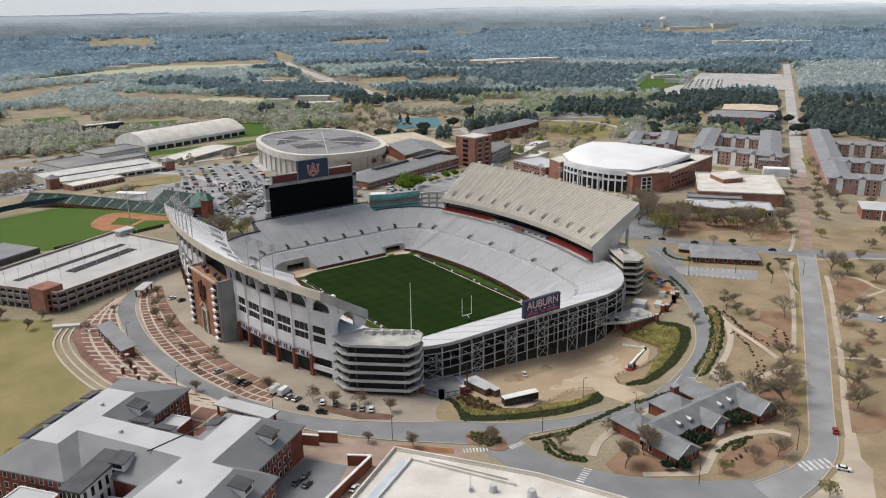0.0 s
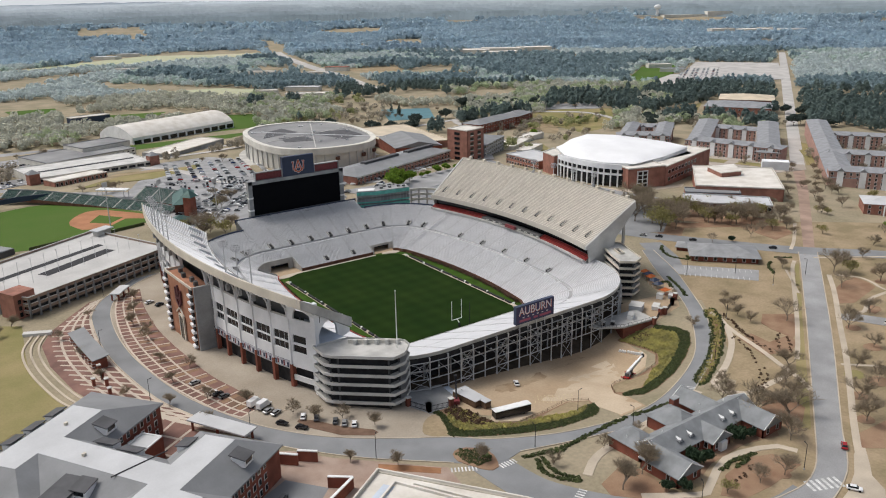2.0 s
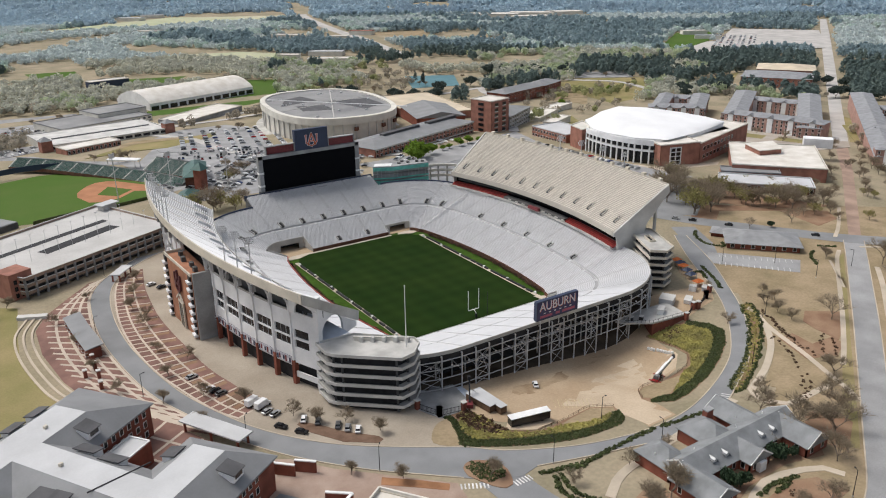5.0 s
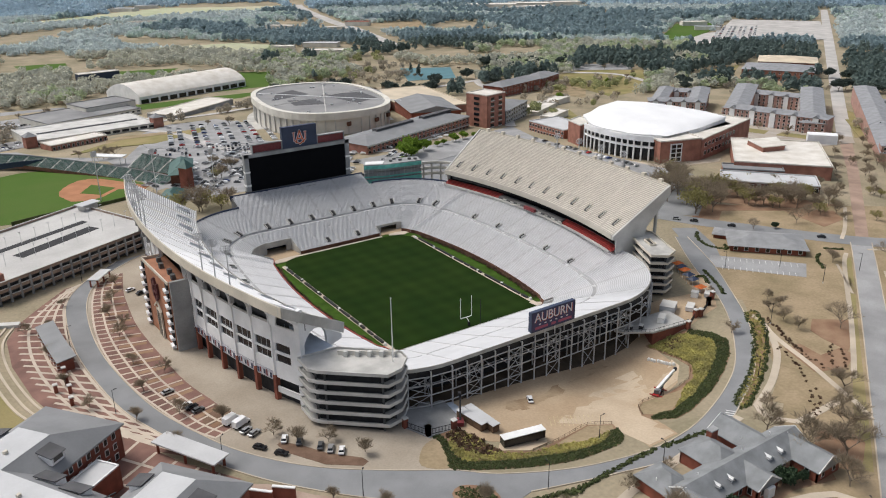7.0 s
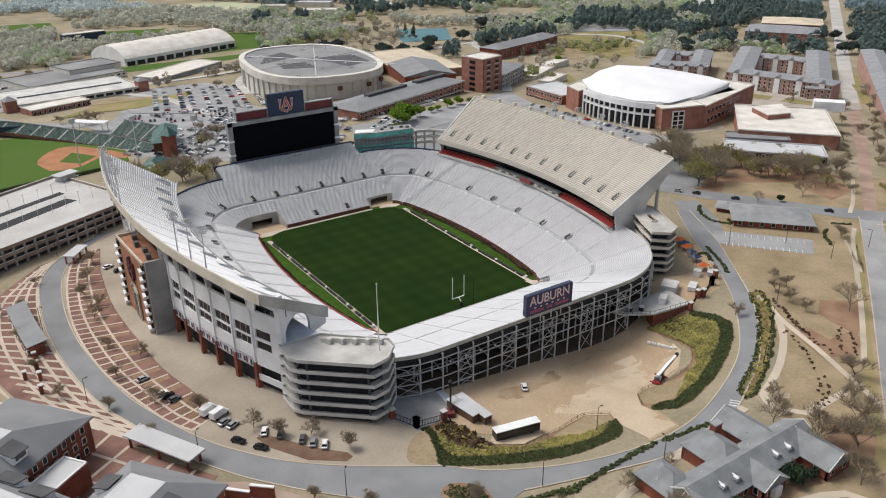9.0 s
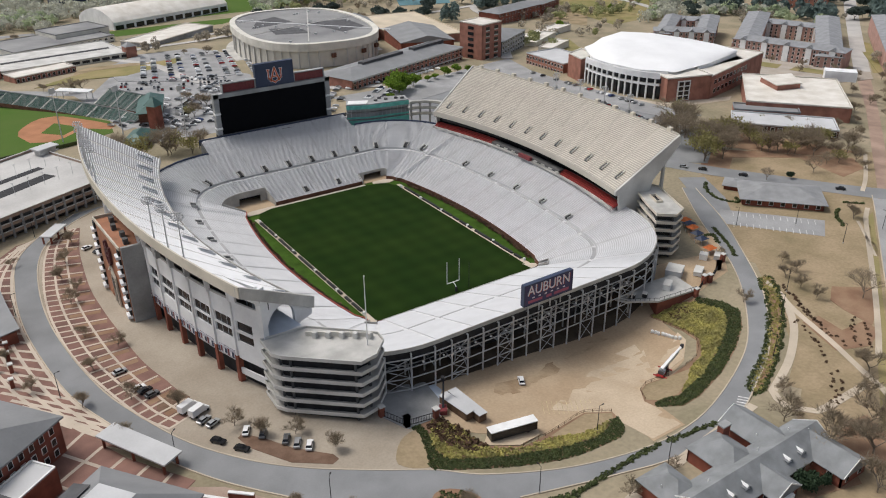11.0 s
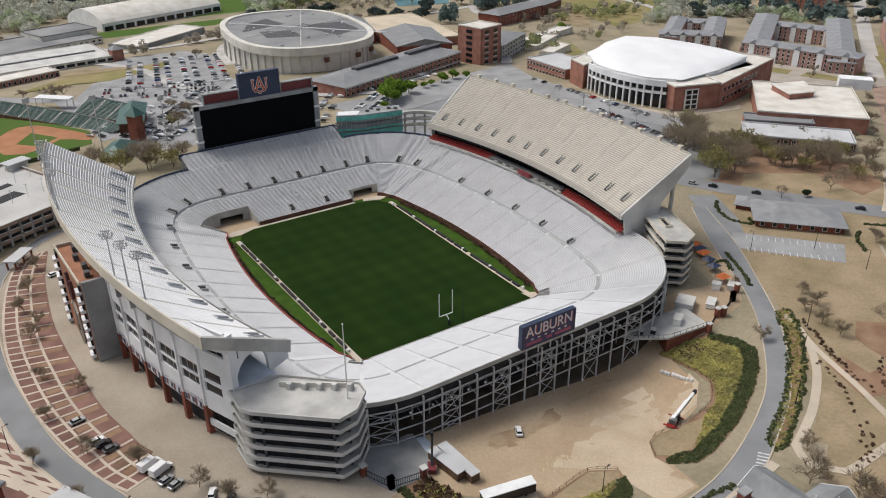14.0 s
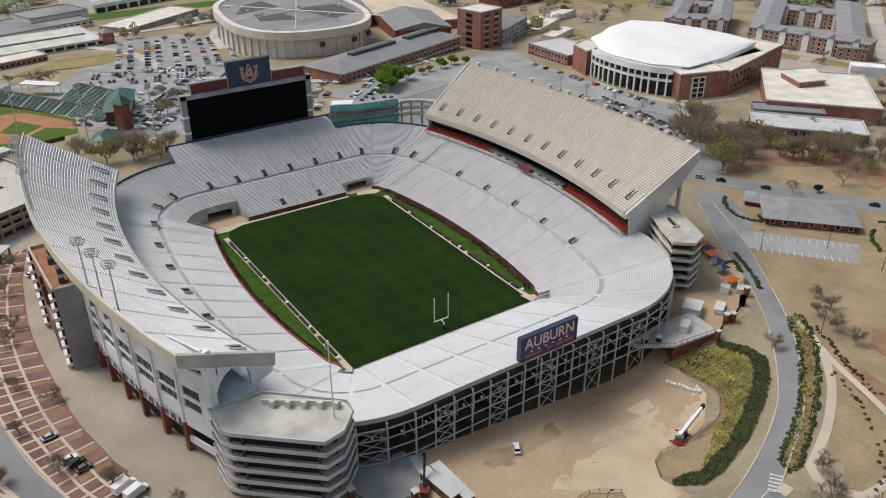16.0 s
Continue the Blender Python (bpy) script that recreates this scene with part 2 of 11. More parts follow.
BRICK_DORM = material("pink_brick", (0.45, 0.275, 0.23), 0.85, 0, 0.2, 0.18, 6.0)
GARAGE_DECK = material("garage_deck", (0.43, 0.42, 0.405), 0.85, 0, 0.06, 0.2, 1.0, other=(0.52, 0.51, 0.49))
LOT_PATCH = material("lot_patch", (0.52, 0.425, 0.315), 0.9, 0, 0.07, 0.3, 1.5, 0.2, other=(0.43, 0.34, 0.24))
LOT_DIRT = material("lot_dirt", (0.27, 0.19, 0.12), 0.95, 0, 0.12, 0.4, 1.0, 0.3, other=(0.39, 0.30, 0.20))
STALL_PAINT = material("stall_paint", (0.60, 0.50, 0.29), 0.8, 0, 0.4, 0.3, 4.0)
AISLE_WHITE = material("white_aisle_steps", (0.70, 0.70, 0.70), 0.8, 0, 0.3, 0.1)
APRON = material("tan_paving", (0.395, 0.345, 0.28), 0.9, 0, 0.06, 0.3, 1.5, 0.2, other=(0.31, 0.265, 0.21))
SHADED_SOIL = material("shaded_soil", (0.12, 0.095, 0.07), 0.95, 0, 0.15, 0.3, 2.0, 0.3)
COURT = material("court_teal", (0.10, 0.21, 0.24), 0.85, 0, 0.1, 0.1, 1.0)
COURT_PAVING = material("pink_paving", (0.39, 0.30, 0.245), 0.9, 0, 0.15, 0.25, 2.0, other=(0.31, 0.225, 0.18))
CAMPUS_PAVING = material("campus_paving", (0.43, 0.385, 0.335), 0.9, 0, 0.06, 0.25, 0.8, other=(0.34, 0.295, 0.25))
AISLE_GREY = material("aisle_concrete", (0.58, 0.58, 0.585), 0.8, 0, 0.3, 0.1)
WALK_GREY = material("walkway_concrete", (0.42, 0.42, 0.42), 0.85, 0, 0.2, 0.15)
GARAGE_PANEL = material("tan_brick_panel", (0.36, 0.27, 0.215), 0.85, 0, 0.15, 0.2, 4.0)

BROWN_POST = material("weathered_wood", (0.16, 0.105, 0.07), 0.9, 0, 0.5, 0.25, 6.0, 0.2)
HOUSE_SLATE = material("house_slate", (0.252, 0.263, 0.269), 0.85, 0, 0.2, 0.2, 5.0, 0.3)
ARENA_ROOF = material("white_arena_roof", (0.80, 0.805, 0.81), 0.7, 0, 0.05, 0.06, 1.0, 0.05)


def mown(m, wide, depth):
    """Mowing lanes both ways: alternate bands of grass lie lighter and darker."""
    n, k = m.node_tree.nodes, m.node_tree.links
    b = n["Principled BSDF"]
    xyz = n.new("ShaderNodeSeparateXYZ")
    k.new(n.new("ShaderNodeNewGeometry").outputs["Position"], xyz.inputs[0])
    total = None
    for axis_ in ("X", "Y"):
        w, s, c = n.new("ShaderNodeMath"), n.new("ShaderNodeMath"), n.new("ShaderNodeMath")
        w.operation, s.operation, c.operation = "MULTIPLY", "SINE", "MULTIPLY_ADD"
        w.inputs[1].default_value = math.pi / wide
        c.inputs[1].default_value, c.inputs[2].default_value = depth, 0.5
        k.new(xyz.outputs[axis_], w.inputs[0])
        k.new(w.outputs[0], s.inputs[0])
        k.new(s.outputs[0], c.inputs[0])
        if total is not None:
            k.new(total, c.inputs[2])
        total = c.outputs[0]
    scale_ = n.new("ShaderNodeVectorMath")
    scale_.operation = "SCALE"
    k.new(b.inputs["Base Color"].links[0].from_socket, scale_.inputs[0])
    gain = n.new("ShaderNodeMath")
    gain.operation = "ADD"
    gain.inputs[1].default_value = 0.5
    k.new(total, gain.inputs[0])
    k.new(gain.outputs[0], scale_.inputs["Scale"])
    k.new(scale_.outputs[0], b.inputs["Base Color"])


mown(TURF, 4.6, 0.09)


def let_light_through(m, share):
    """Leaves and thin twigs pass part of the light on."""
    n, k = m.node_tree.nodes, m.node_tree.links
    b, out = n["Principled BSDF"], n["Material Output"]
    t, mix = n.new("ShaderNodeBsdfTranslucent"), n.new("ShaderNodeMixShader")
    mix.inputs[0].default_value = share
    k.new(b.inputs["Base Color"].links[0].from_socket, t.inputs["Color"])
    k.new(b.outputs[0], mix.inputs[1])
    k.new(t.outputs[0], mix.inputs[2])
    k.new(mix.outputs[0], out.inputs["Surface"])


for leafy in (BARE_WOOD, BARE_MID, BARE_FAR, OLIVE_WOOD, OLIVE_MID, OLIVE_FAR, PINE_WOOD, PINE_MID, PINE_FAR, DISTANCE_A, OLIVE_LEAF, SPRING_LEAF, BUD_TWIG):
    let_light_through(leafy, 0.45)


# ---------------------------------------------------------------- builders
def thing(name, label, category, group="", kind="", at=(0, 0, 0)):
    ob = new(name)
    ob.location = at
    ob.empty_display_size = 0.5
    return tagged(ob, label, category, group, kind)


def part(name, bm, mat, parent=None, label="", kind=""):
    """Links a bmesh as one mesh object under a thing or a part (world coordinates are kept)."""
    me = bpy.data.meshes.new(name)
    bmesh.ops.recalc_face_normals(bm, faces=bm.faces)
    bm.to_mesh(me)
    bm.free()
    me.materials.append(mat)
    ob = new(name, me)
    if parent is not None:
        ob.parent = parent
        ob.matrix_parent_inverse = Matrix.Translation(-abs_place(parent))
    return tagged(ob, label, "", "", kind)


def abs_place(ob):
    v = Vector(ob.location)
    return v


def raw(name, verts, faces, mat, parent=None, label="", kind=""):
    me = bpy.data.meshes.new(name)
    me.from_pydata(verts, [], faces)
    me.materials.append(mat)
    ob = new(name, me)
    if parent is not None:
        ob.parent = parent
        ob.matrix_parent_inverse = Matrix.Translation(-abs_place(parent))
    return tagged(ob, label, "", "", kind)


def add_box(bm, c, s, turn=0.0, m=None):
    """A box of size s round c, turned about z (degrees)."""
    r = bmesh.ops.create_cube(bm, size=1.0)
    t = Matrix.Translation(c) @ Matrix.Rotation(radians(turn), 4, "Z") @ Matrix.Diagonal((*s, 1))
    bmesh.ops.transform(bm, matrix=(m @ t) if m else t, verts=r["verts"])
    return r["verts"]


def beam(bm, a, b, w, h=None):
    """A square bar from a to b."""
    a, b = Vector(a), Vector(b)
    d = b - a
    r = bmesh.ops.create_cube(bm, size=1.0)
    q = d.to_track_quat("Z", "Y").to_matrix().to_4x4()
    bmesh.ops.transform(bm, matrix=Matrix.Translation((a + b) / 2) @ q @ Matrix.Diagonal((w, h or w, d.length, 1)), verts=r["verts"])


def add_prism(bm, poly, z0, z1):
    """An upright prism over a plan polygon; z0 and z1 may be numbers or functions of x, y."""
    f0 = z0 if callable(z0) else (lambda x, y: z0)
    f1 = z1 if callable(z1) else (lambda x, y: z1)
    lo = [bm.verts.new((x, y, f0(x, y))) for x, y in poly]
    hi = [bm.verts.new((x, y, f1(x, y))) for x, y in poly]
    n = len(poly)
    for i in range(n):
        bm.faces.new((lo[i], lo[(i + 1) % n], hi[(i + 1) % n], hi[i]))
    bm.faces.new(hi)
    bm.faces.new(lo[::-1])


def smooth(a, b, x):
    s = min(1.0, max(0.0, (x - a) / (b - a)))
    return s * s * (3 - 2 * s)


def ground_z(x, y):
    r = math.hypot(x - 20, y + 20)
    return 4.5 - 5.4 * math.exp(-(x / 50) ** 2 - ((y + 118) / 42) ** 2) - 6.5 * math.exp(-((x - 38) / 30) ** 2 - ((y + 112) / 30) ** 2) - 20 * smooth(190, 710, r) + rise(math.hypot(x + 150, y + 250))


def rise(d):
    """How far the country has risen at a distance from the town."""
    return 108 * smooth(3300, 4700, d)


def spline(pts, step=4.0):
    """Points every few metres along a smooth line through pts."""
    out = []
    p = [Vector((*q, 0)) for q in pts]
    p = [2 * p[0] - p[1]] + p + [2 * p[-1] - p[-2]]
    for i in range(1, len(p) - 2):
        a, b, c, d = p[i - 1:i + 3]
        n = max(1, int((c - b).length / step))
        for j in range(n):
            t = j / n
            v = 0.5 * ((2 * b) + (c - a) * t + (2 * a - 5 * b + 4 * c - d) * t * t + (3 * b - a - 3 * c + d) * t ** 3)
            out.append((v.x, v.y))
    out.append((p[-2].x, p[-2].y))
    return out


def inside(x, y, poly):
    hit = False
    for i in range(len(poly)):
        (x0, y0), (x1, y1) = poly[i - 1], poly[i]
        if (y0 > y) != (y1 > y) and x < (x1 - x0) * (y - y0) / (y1 - y0) + x0:
            hit = not hit
    return hit


def drape(name, poly, mat, lift, label="", category="ground", parent=None, step=6.0, skirt=0.3):
    """A flat piece of ground cover over a plan polygon, laid on the ground and lifted a little, with an edge of its own."""
    poly = [tuple(p) for p in poly]
    xs, ys = [p[0] for p in poly], [p[1] for p in poly]
    step = max(step, (max(xs) - min(xs) + max(ys) - min(ys)) / 90)
    rim = []
    for i in range(len(poly)):
        a, b = Vector(poly[i]), Vector(poly[(i + 1) % len(poly)])
        n = max(1, int((b - a).length / step))
        rim += [a.lerp(b, j / n) for j in range(n)]
    pts = list(rim)
    x = min(xs) + step / 2
    while x < max(xs):
        y = min(ys) + step / 2
        while y < max(ys):
            if inside(x, y, poly):
                pts.append(Vector((x, y)))
            y += step
        x += step
    n = len(rim)
    v, _, f, *_ = delaunay_2d_cdt(pts, [], [list(range(n))], 1, 1e-4)
    verts = [(p.x, p.y, ground_z(p.x, p.y) + lift) for p in v]
    faces = [tuple(q) for q in f]
    base = len(verts)
    verts += [(p.x, p.y, ground_z(p.x, p.y) + lift - skirt) for p in rim]
    ring = [(p.x, p.y, ground_z(p.x, p.y) + lift) for p in rim]
    top = len(verts)
    verts += ring
    for i in range(n):
        j = (i + 1) % n
        faces.append((base + i, base + j, top + j, top + i))
    ob = raw(name, verts, faces, mat, parent, label)
    if parent is None:
        tagged(ob, label, category, "", "structure")
    return ob


def ribbon_poly(line, width):
    """The outline of a band of that width along a line."""
    l, r = [], []
    for i, p in enumerate(line):
        a, b = Vector(line[max(0, i - 1)]), Vector(line[min(len(line) - 1, i + 1)])
        d = (b - a).normalized()
        nrm = Vector((-d.y, d.x)) * width / 2
        l.append((p[0] + nrm.x, p[1] + nrm.y))
        r.append((p[0] - nrm.x, p[1] - nrm.y))
    return l + r[::-1]


# ---------------------------------------------------------------- ground
def axis(lo, hi, a, b, fine):
    out, v, s = [], a, fine
    while v <= b:
        out.append(v)
        v += fine
    v, s = out[-1], fine
    while v < hi:
        s *= 1.13
        v = min(hi, v + s)
        out.append(v)
    v, s = out[0], fine
    while v > lo:
        s *= 1.13
        v = max(lo, v - s)
        out.insert(0, v)
    return out


def build_ground():
    gx, gy = axis(-3000, 6500, -180, 300, 5.0), axis(-3000, 6500, -260, 200, 5.0)
    verts = [(x, y, ground_z(x, y) + (14 * noise.noise((x / 900, y / 900, 0)) * smooth(900, 2500, math.hypot(x, y)))) for y in gy for x in gx]
    faces, nx = [], len(gx)
    for j in range(len(gy) - 1):
        for i in range(nx - 1):
            cx, cy = (gx[i] + gx[i + 1]) / 2, (gy[j] + gy[j + 1]) / 2
            if abs(cx) < 75 and -88 < cy < 90:
                continue
            faces.append((j * nx + i, j * nx + i + 1, (j + 1) * nx + i + 1, (j + 1) * nx + i))
    ob = raw("ground", verts, faces, GROUND)
    tagged(ob, "dormant tan spring grass ground reaching the hazy horizon", "ground", "", "structure")


build_ground()

# ---------------------------------------------------------------- playing field
NEAR, FAR = -60.5, 57.3
bm = bmesh.new()
add_box(bm, (0, -2, -1.1), (150, 172, 2.0))
tagged(part("field_base", bm, SIDE_GRASS), "light green mown grass around the playing field", "grass", "", "structure")
bm = bmesh.new()
add_prism(bm, [(-36.5, NEAR), (36.5, NEAR), (37.5, FAR - 9), (33, FAR - 2.5), (24, FAR), (-27, FAR), (-34, FAR - 3), (-38, FAR - 12)], -0.4, 0.03)
tagged(part("playing_field", bm, TURF), "dark green unmarked football turf between the stands", "field", "", "structure")
for sx in (-1, 1):
    strip = thing("bench_strip", "sandy walk with dark covered benches along the field", "walkway", "bench strips")
    x0 = 37.0 * sx
    bm = bmesh.new()
    add_prism(bm, [(x0 - 1.0, NEAR + 0.6), (x0 + 1.0, NEAR + 0.6), (x0 + 1.6 * (1 if sx > 0 else -0.2) + 0.8, FAR - 8), (x0 + 1.6 * (1 if sx > 0 else -0.2) - 1.2, FAR - 8)], -0.3, 0.08)
    part("walk", bm, PALE_PAVING, strip)
    rnd = random.Random(5 + sx)
    y = -50.0
    while y < 44:
        n = rnd.choice((4.0, 7.0, 9.0, 12.0))
        bm = bmesh.new()
        add_box(bm, (x0 + 0.4 * sx + (y + 50) * 0.012 * (1 if sx > 0 else -0.3), y + n / 2, 0.45), (1.0, n, 0.75))
        part("covered_bench", bm, DARK, strip)
        y += n + rnd.choice((0.8, 1.5, 3.0))
    for y in (-52, -31, -12, 9, 27, 45):
        bm = bmesh.new()
        add_box(bm, (x0 + 0.6 * sx, y, 0.6), (0.9, 0.9, 1.1))
        part("white_box", bm, WHITE_PAINT, strip)


def goal_post():
    g = thing("goal_post", "white gooseneck goal post at the end of the field", "goal post")
    y = -54.9
    bm = bmesh.new()
    beam(bm, (-2.85, y, 3.05), (2.85, y, 3.05), 0.24)
    part("crossbar", bm, WHITE_PAINT, g)
    for sx in (-1, 1):
        bm = bmesh.new()
        beam(bm, (2.82 * sx, y, 3.05), (2.82 * sx, y, 12.4), 0.2)
        part("upright", bm, WHITE_PAINT, g)
    bm = bmesh.new()
    pts = [(0, y - 2.0, 0), (0, y - 2.0, 1.4), (0, y - 1.8, 2.1), (0, y - 1.2, 2.7), (0, y, 3.05)]
    for a, b in zip(pts, pts[1:]):
        beam(bm, a, b, 0.26)
    part("gooseneck", bm, WHITE_PAINT, g)
    bm = bmesh.new()
    add_box(bm, (0, y - 2.0, 0.95), (0.75, 0.75, 1.9))
    part("pad", bm, DARK, g)


goal_post()
pole = thing("net_pole", "slim dark pole beside the goal post", "pole")
bm = bmesh.new()
bmesh.ops.create_cone(bm, cap_ends=True, segments=8, radius1=0.14, radius2=0.1, depth=11, matrix=Matrix.Translation((5.6, -57.5, 5.5)))
part("shaft", bm, DARK, pole)


# ---------------------------------------------------------------- the seating bowl
def outline(d):
    """The plan of the bowl at distance d behind its inner edge, anticlockwise from the near straight: same count for every d."""
    yn, yf = -(61.5 + 1.045 * d), 59.5 + d * 0.94
    xs = 40.0 + d
    r = 5.0 + 0.86 * d
    bow = 7.0 - 0.05 * d
    out = []

    def side(y):
        k = (y + 1) / (61 + d * 0.25)
        return xs + bow * max(0.0, 1 - k * k)

    n = 24
    for i in range(n):
        out.append((-(xs - r) + 2 * (xs - r) * i / n, yn))
    for i in range(14):
        a = -math.pi / 2 + math.pi / 2 * i / 14
        out.append((xs - r + r * math.cos(a), yn + r + r * math.sin(a)))
    for i in range(36):
        y = yn + r + (yf - yn - 2 * r) * i / 36
        out.append((side(y) if i else xs, y))
    for i in range(14):
        a = math.pi / 2 * i / 14
        out.append((xs - r + r * math.cos(a), yf - r + r * math.sin(a)))
    for i in range(n):
        out.append((xs - r - 2 * (xs - r) * i / n, yf))
    for i in range(14):
        a = math.pi / 2 + math.pi / 2 * i / 14
        out.append((-(xs - r) + r * math.cos(a), yf - r + r * math.sin(a)))
    for i in range(36):
        y = yf - r - (yf - yn - 2 * r) * i / 36
        out.append((-side(y) if i else -xs, y))
    for i in range(14):
        a = math.pi + math.pi / 2 * i / 14
        out.append((-(xs - r) + r * math.cos(a), yn + r + r * math.sin(a)))
    return out


def seat_block(stand, lines, zs, k0, k1, tread, bench, walk_row=-1, f0=0.34, f1=0.88):
    """One block of stepped rows between two aisles, with a bench on every row. lines: the plan line at the front of each row."""
    n = len(lines[0])
    ks = [k % n for k in range(k0, k1 + 1)]
    m = len(ks)
    verts, faces, bv, bf = [], [], [], []
    prev = None
    for r in range(len(zs)):
        a = len(verts)
        verts += [(*lines[r][k], zs[r]) for k in ks]
        b = len(verts)
        verts += [(*lines[r + 1][k], zs[r]) for k in ks]
        for i in range(m - 1):
            if prev is not None:
                faces.append((prev + i, prev + i + 1, a + i + 1, a + i))
            faces.append((a + i, a + i + 1, b + i + 1, b + i))
        prev = b
        if r == walk_row:
            continue
        # the bench: a plank over the back half of the tread, held clear of both aisles
        row = []
        for i, k in enumerate(ks):
            p, q = Vector(lines[r][k]), Vector(lines[r + 1][k])
            if i in (0, m - 1):
                j = ks[1] if i == 0 else ks[-2]
                p2, q2 = Vector(lines[r][j]), Vector(lines[r + 1][j])
                s = min(0.45, 0.65 / max(0.3, (p2 - p).length))
                p, q = p.lerp(p2, s), q.lerp(q2, s)
            f, g = p.lerp(q, f0), p.lerp(q, f1)
            row.append((f, g))
        for f, g in row:
            bv += [(f.x, f.y, zs[r] + 0.22), (f.x, f.y, zs[r] + 0.44), (g.x, g.y, zs[r] + 0.44), (g.x, g.y, zs[r] + 0.3)]
        first = len(bv) - 4 * m
        for i in range(m - 1):
            o = first + 4 * i
            for e in range(3):
                bf.append((o + e, o + e + 1, o + 4 + e + 1, o + 4 + e))
    block = raw("seating_block", verts, faces, tread, stand)
    raw("benching", bv, bf, bench, block, "", "stuff")
    return block


def aisle(stand, lines, zs, k, mat, skip=-1):
    """A flight of aisle steps along one radial line."""
    n = len(lines[0])
    verts, faces = [], []
    for r in range(len(zs)):
        p, q = Vector(lines[r][k % n]), Vector(lines[r + 1][k % n])
        d = (q - p).normalized()
        s = Vector((-d.y, d.x)) * 0.72
        mid = p.lerp(q, 0.5)
        for a, b, z in ((p, mid, zs[r] + 0.04), (mid, q, zs[r] + 0.17)):
            o = len(verts)
            for c in (a - s, a + s, b + s, b - s):
                verts.append((c.x, c.y, z))
            for c in (a - s, a + s):
                verts.append((c.x, c.y, z - 0.66))
            faces += [(o, o + 1, o + 2, o + 3), (o + 4, o + 5, o + 1, o), (o + 4, o, o + 3), (o + 5, o + 2, o + 1)]
    raw("aisle_stair", verts, faces, mat, stand, "", "stuff")


ROWS, PITCH, RISE, WALK = 54, 0.735, 0.298, 26


def row_d(i):
    return i * PITCH + (0.9 if i > WALK else 0)


def row_z(i):
    return 1.3 + RISE * i + (0.5 if i > WALK else 0)


LINES = [outline(row_d(i)) for i in range(ROWS + 1)]
ZS = [row_z(i) for i in range(ROWS)]

BOWL = thing("seating_bowl", "pale grey lower seating bowl with aluminium benches round the field", "stand")
# ways to the field, cut into the corners of the bowl: between two plan lines, over so many rows, with the gate between two lines
RECESS = ((108, 122, 14, 109, 113, SAND), (84, 92, 7, 87, 91, SAND), (28, 33, 5, 29, 32, CLAY_BED), (167, 172, 5, 168, 171, SAND))
cuts = [0, 4, 8, 12, 16, 20, 24, 28, 33, 38, 42, 46, 50, 54, 58, 62, 66, 70, 74, 79, 84, 88, 92, 96, 100, 104, 108, 112, 117, 122, 126, 130, 134, 138, 142, 146, 150, 154, 158, 162, 167, 172, 176]
for a, b in zip(cuts, cuts[1:]):
    r = max([n for k0, k1, n, *_ in RECESS if k0 <= a < k1], default=0)
    seat_block(BOWL, LINES[r:], ZS[r:], a, b, TREAD, ALUMINIUM, WALK - r)
    aisle(BOWL, LINES[r:], ZS[r:], a, AISLE_WHITE if a < 33 or a > 170 else AISLE_GREY, WALK - r)


def ring_wall(name, line, z0, z1, thick, mat, parent, k0=0, k1=None, out=0.0):
    """A wall along part of a plan line, of a given thickness towards the outside."""
    n = len(line)
    closed = k1 is None
    ks = list(range(n + 1)) if closed else list(range(k0, k1 + 1))
    f0 = z0 if callable(z0) else (lambda p: z0)
    f1 = z1 if callable(z1) else (lambda p: z1)
    verts, faces = [], []
    for k in ks:
        a, b, c = Vector(line[(k - 1) % n]), Vector(line[k % n]), Vector(line[(k + 1) % n])
        if not closed and n < 100:
            a, c = Vector(line[max(0, k - 1)]), Vector(line[min(n - 1, k + 1)])
        d = (c - a).normalized()
        nr = Vector((d.y, -d.x))
        p, q = b + nr * out, b + nr * (out + thick)
        verts += [(p.x, p.y, f0(p)), (p.x, p.y, f1(p)), (q.x, q.y, f1(q)), (q.x, q.y, f0(q))]
    for i in range(len(ks) - 1):
        o = 4 * i
        for e in range(4):
            faces.append((o + e, o + (e + 1) % 4, o + 4 + (e + 1) % 4, o + 4 + e))
    e = 4 * (len(ks) - 1)
    if not closed:
        faces += [(3, 2, 1, 0), (e, e + 1, e + 2, e + 3)]
    return raw(name, verts, faces, mat, parent)


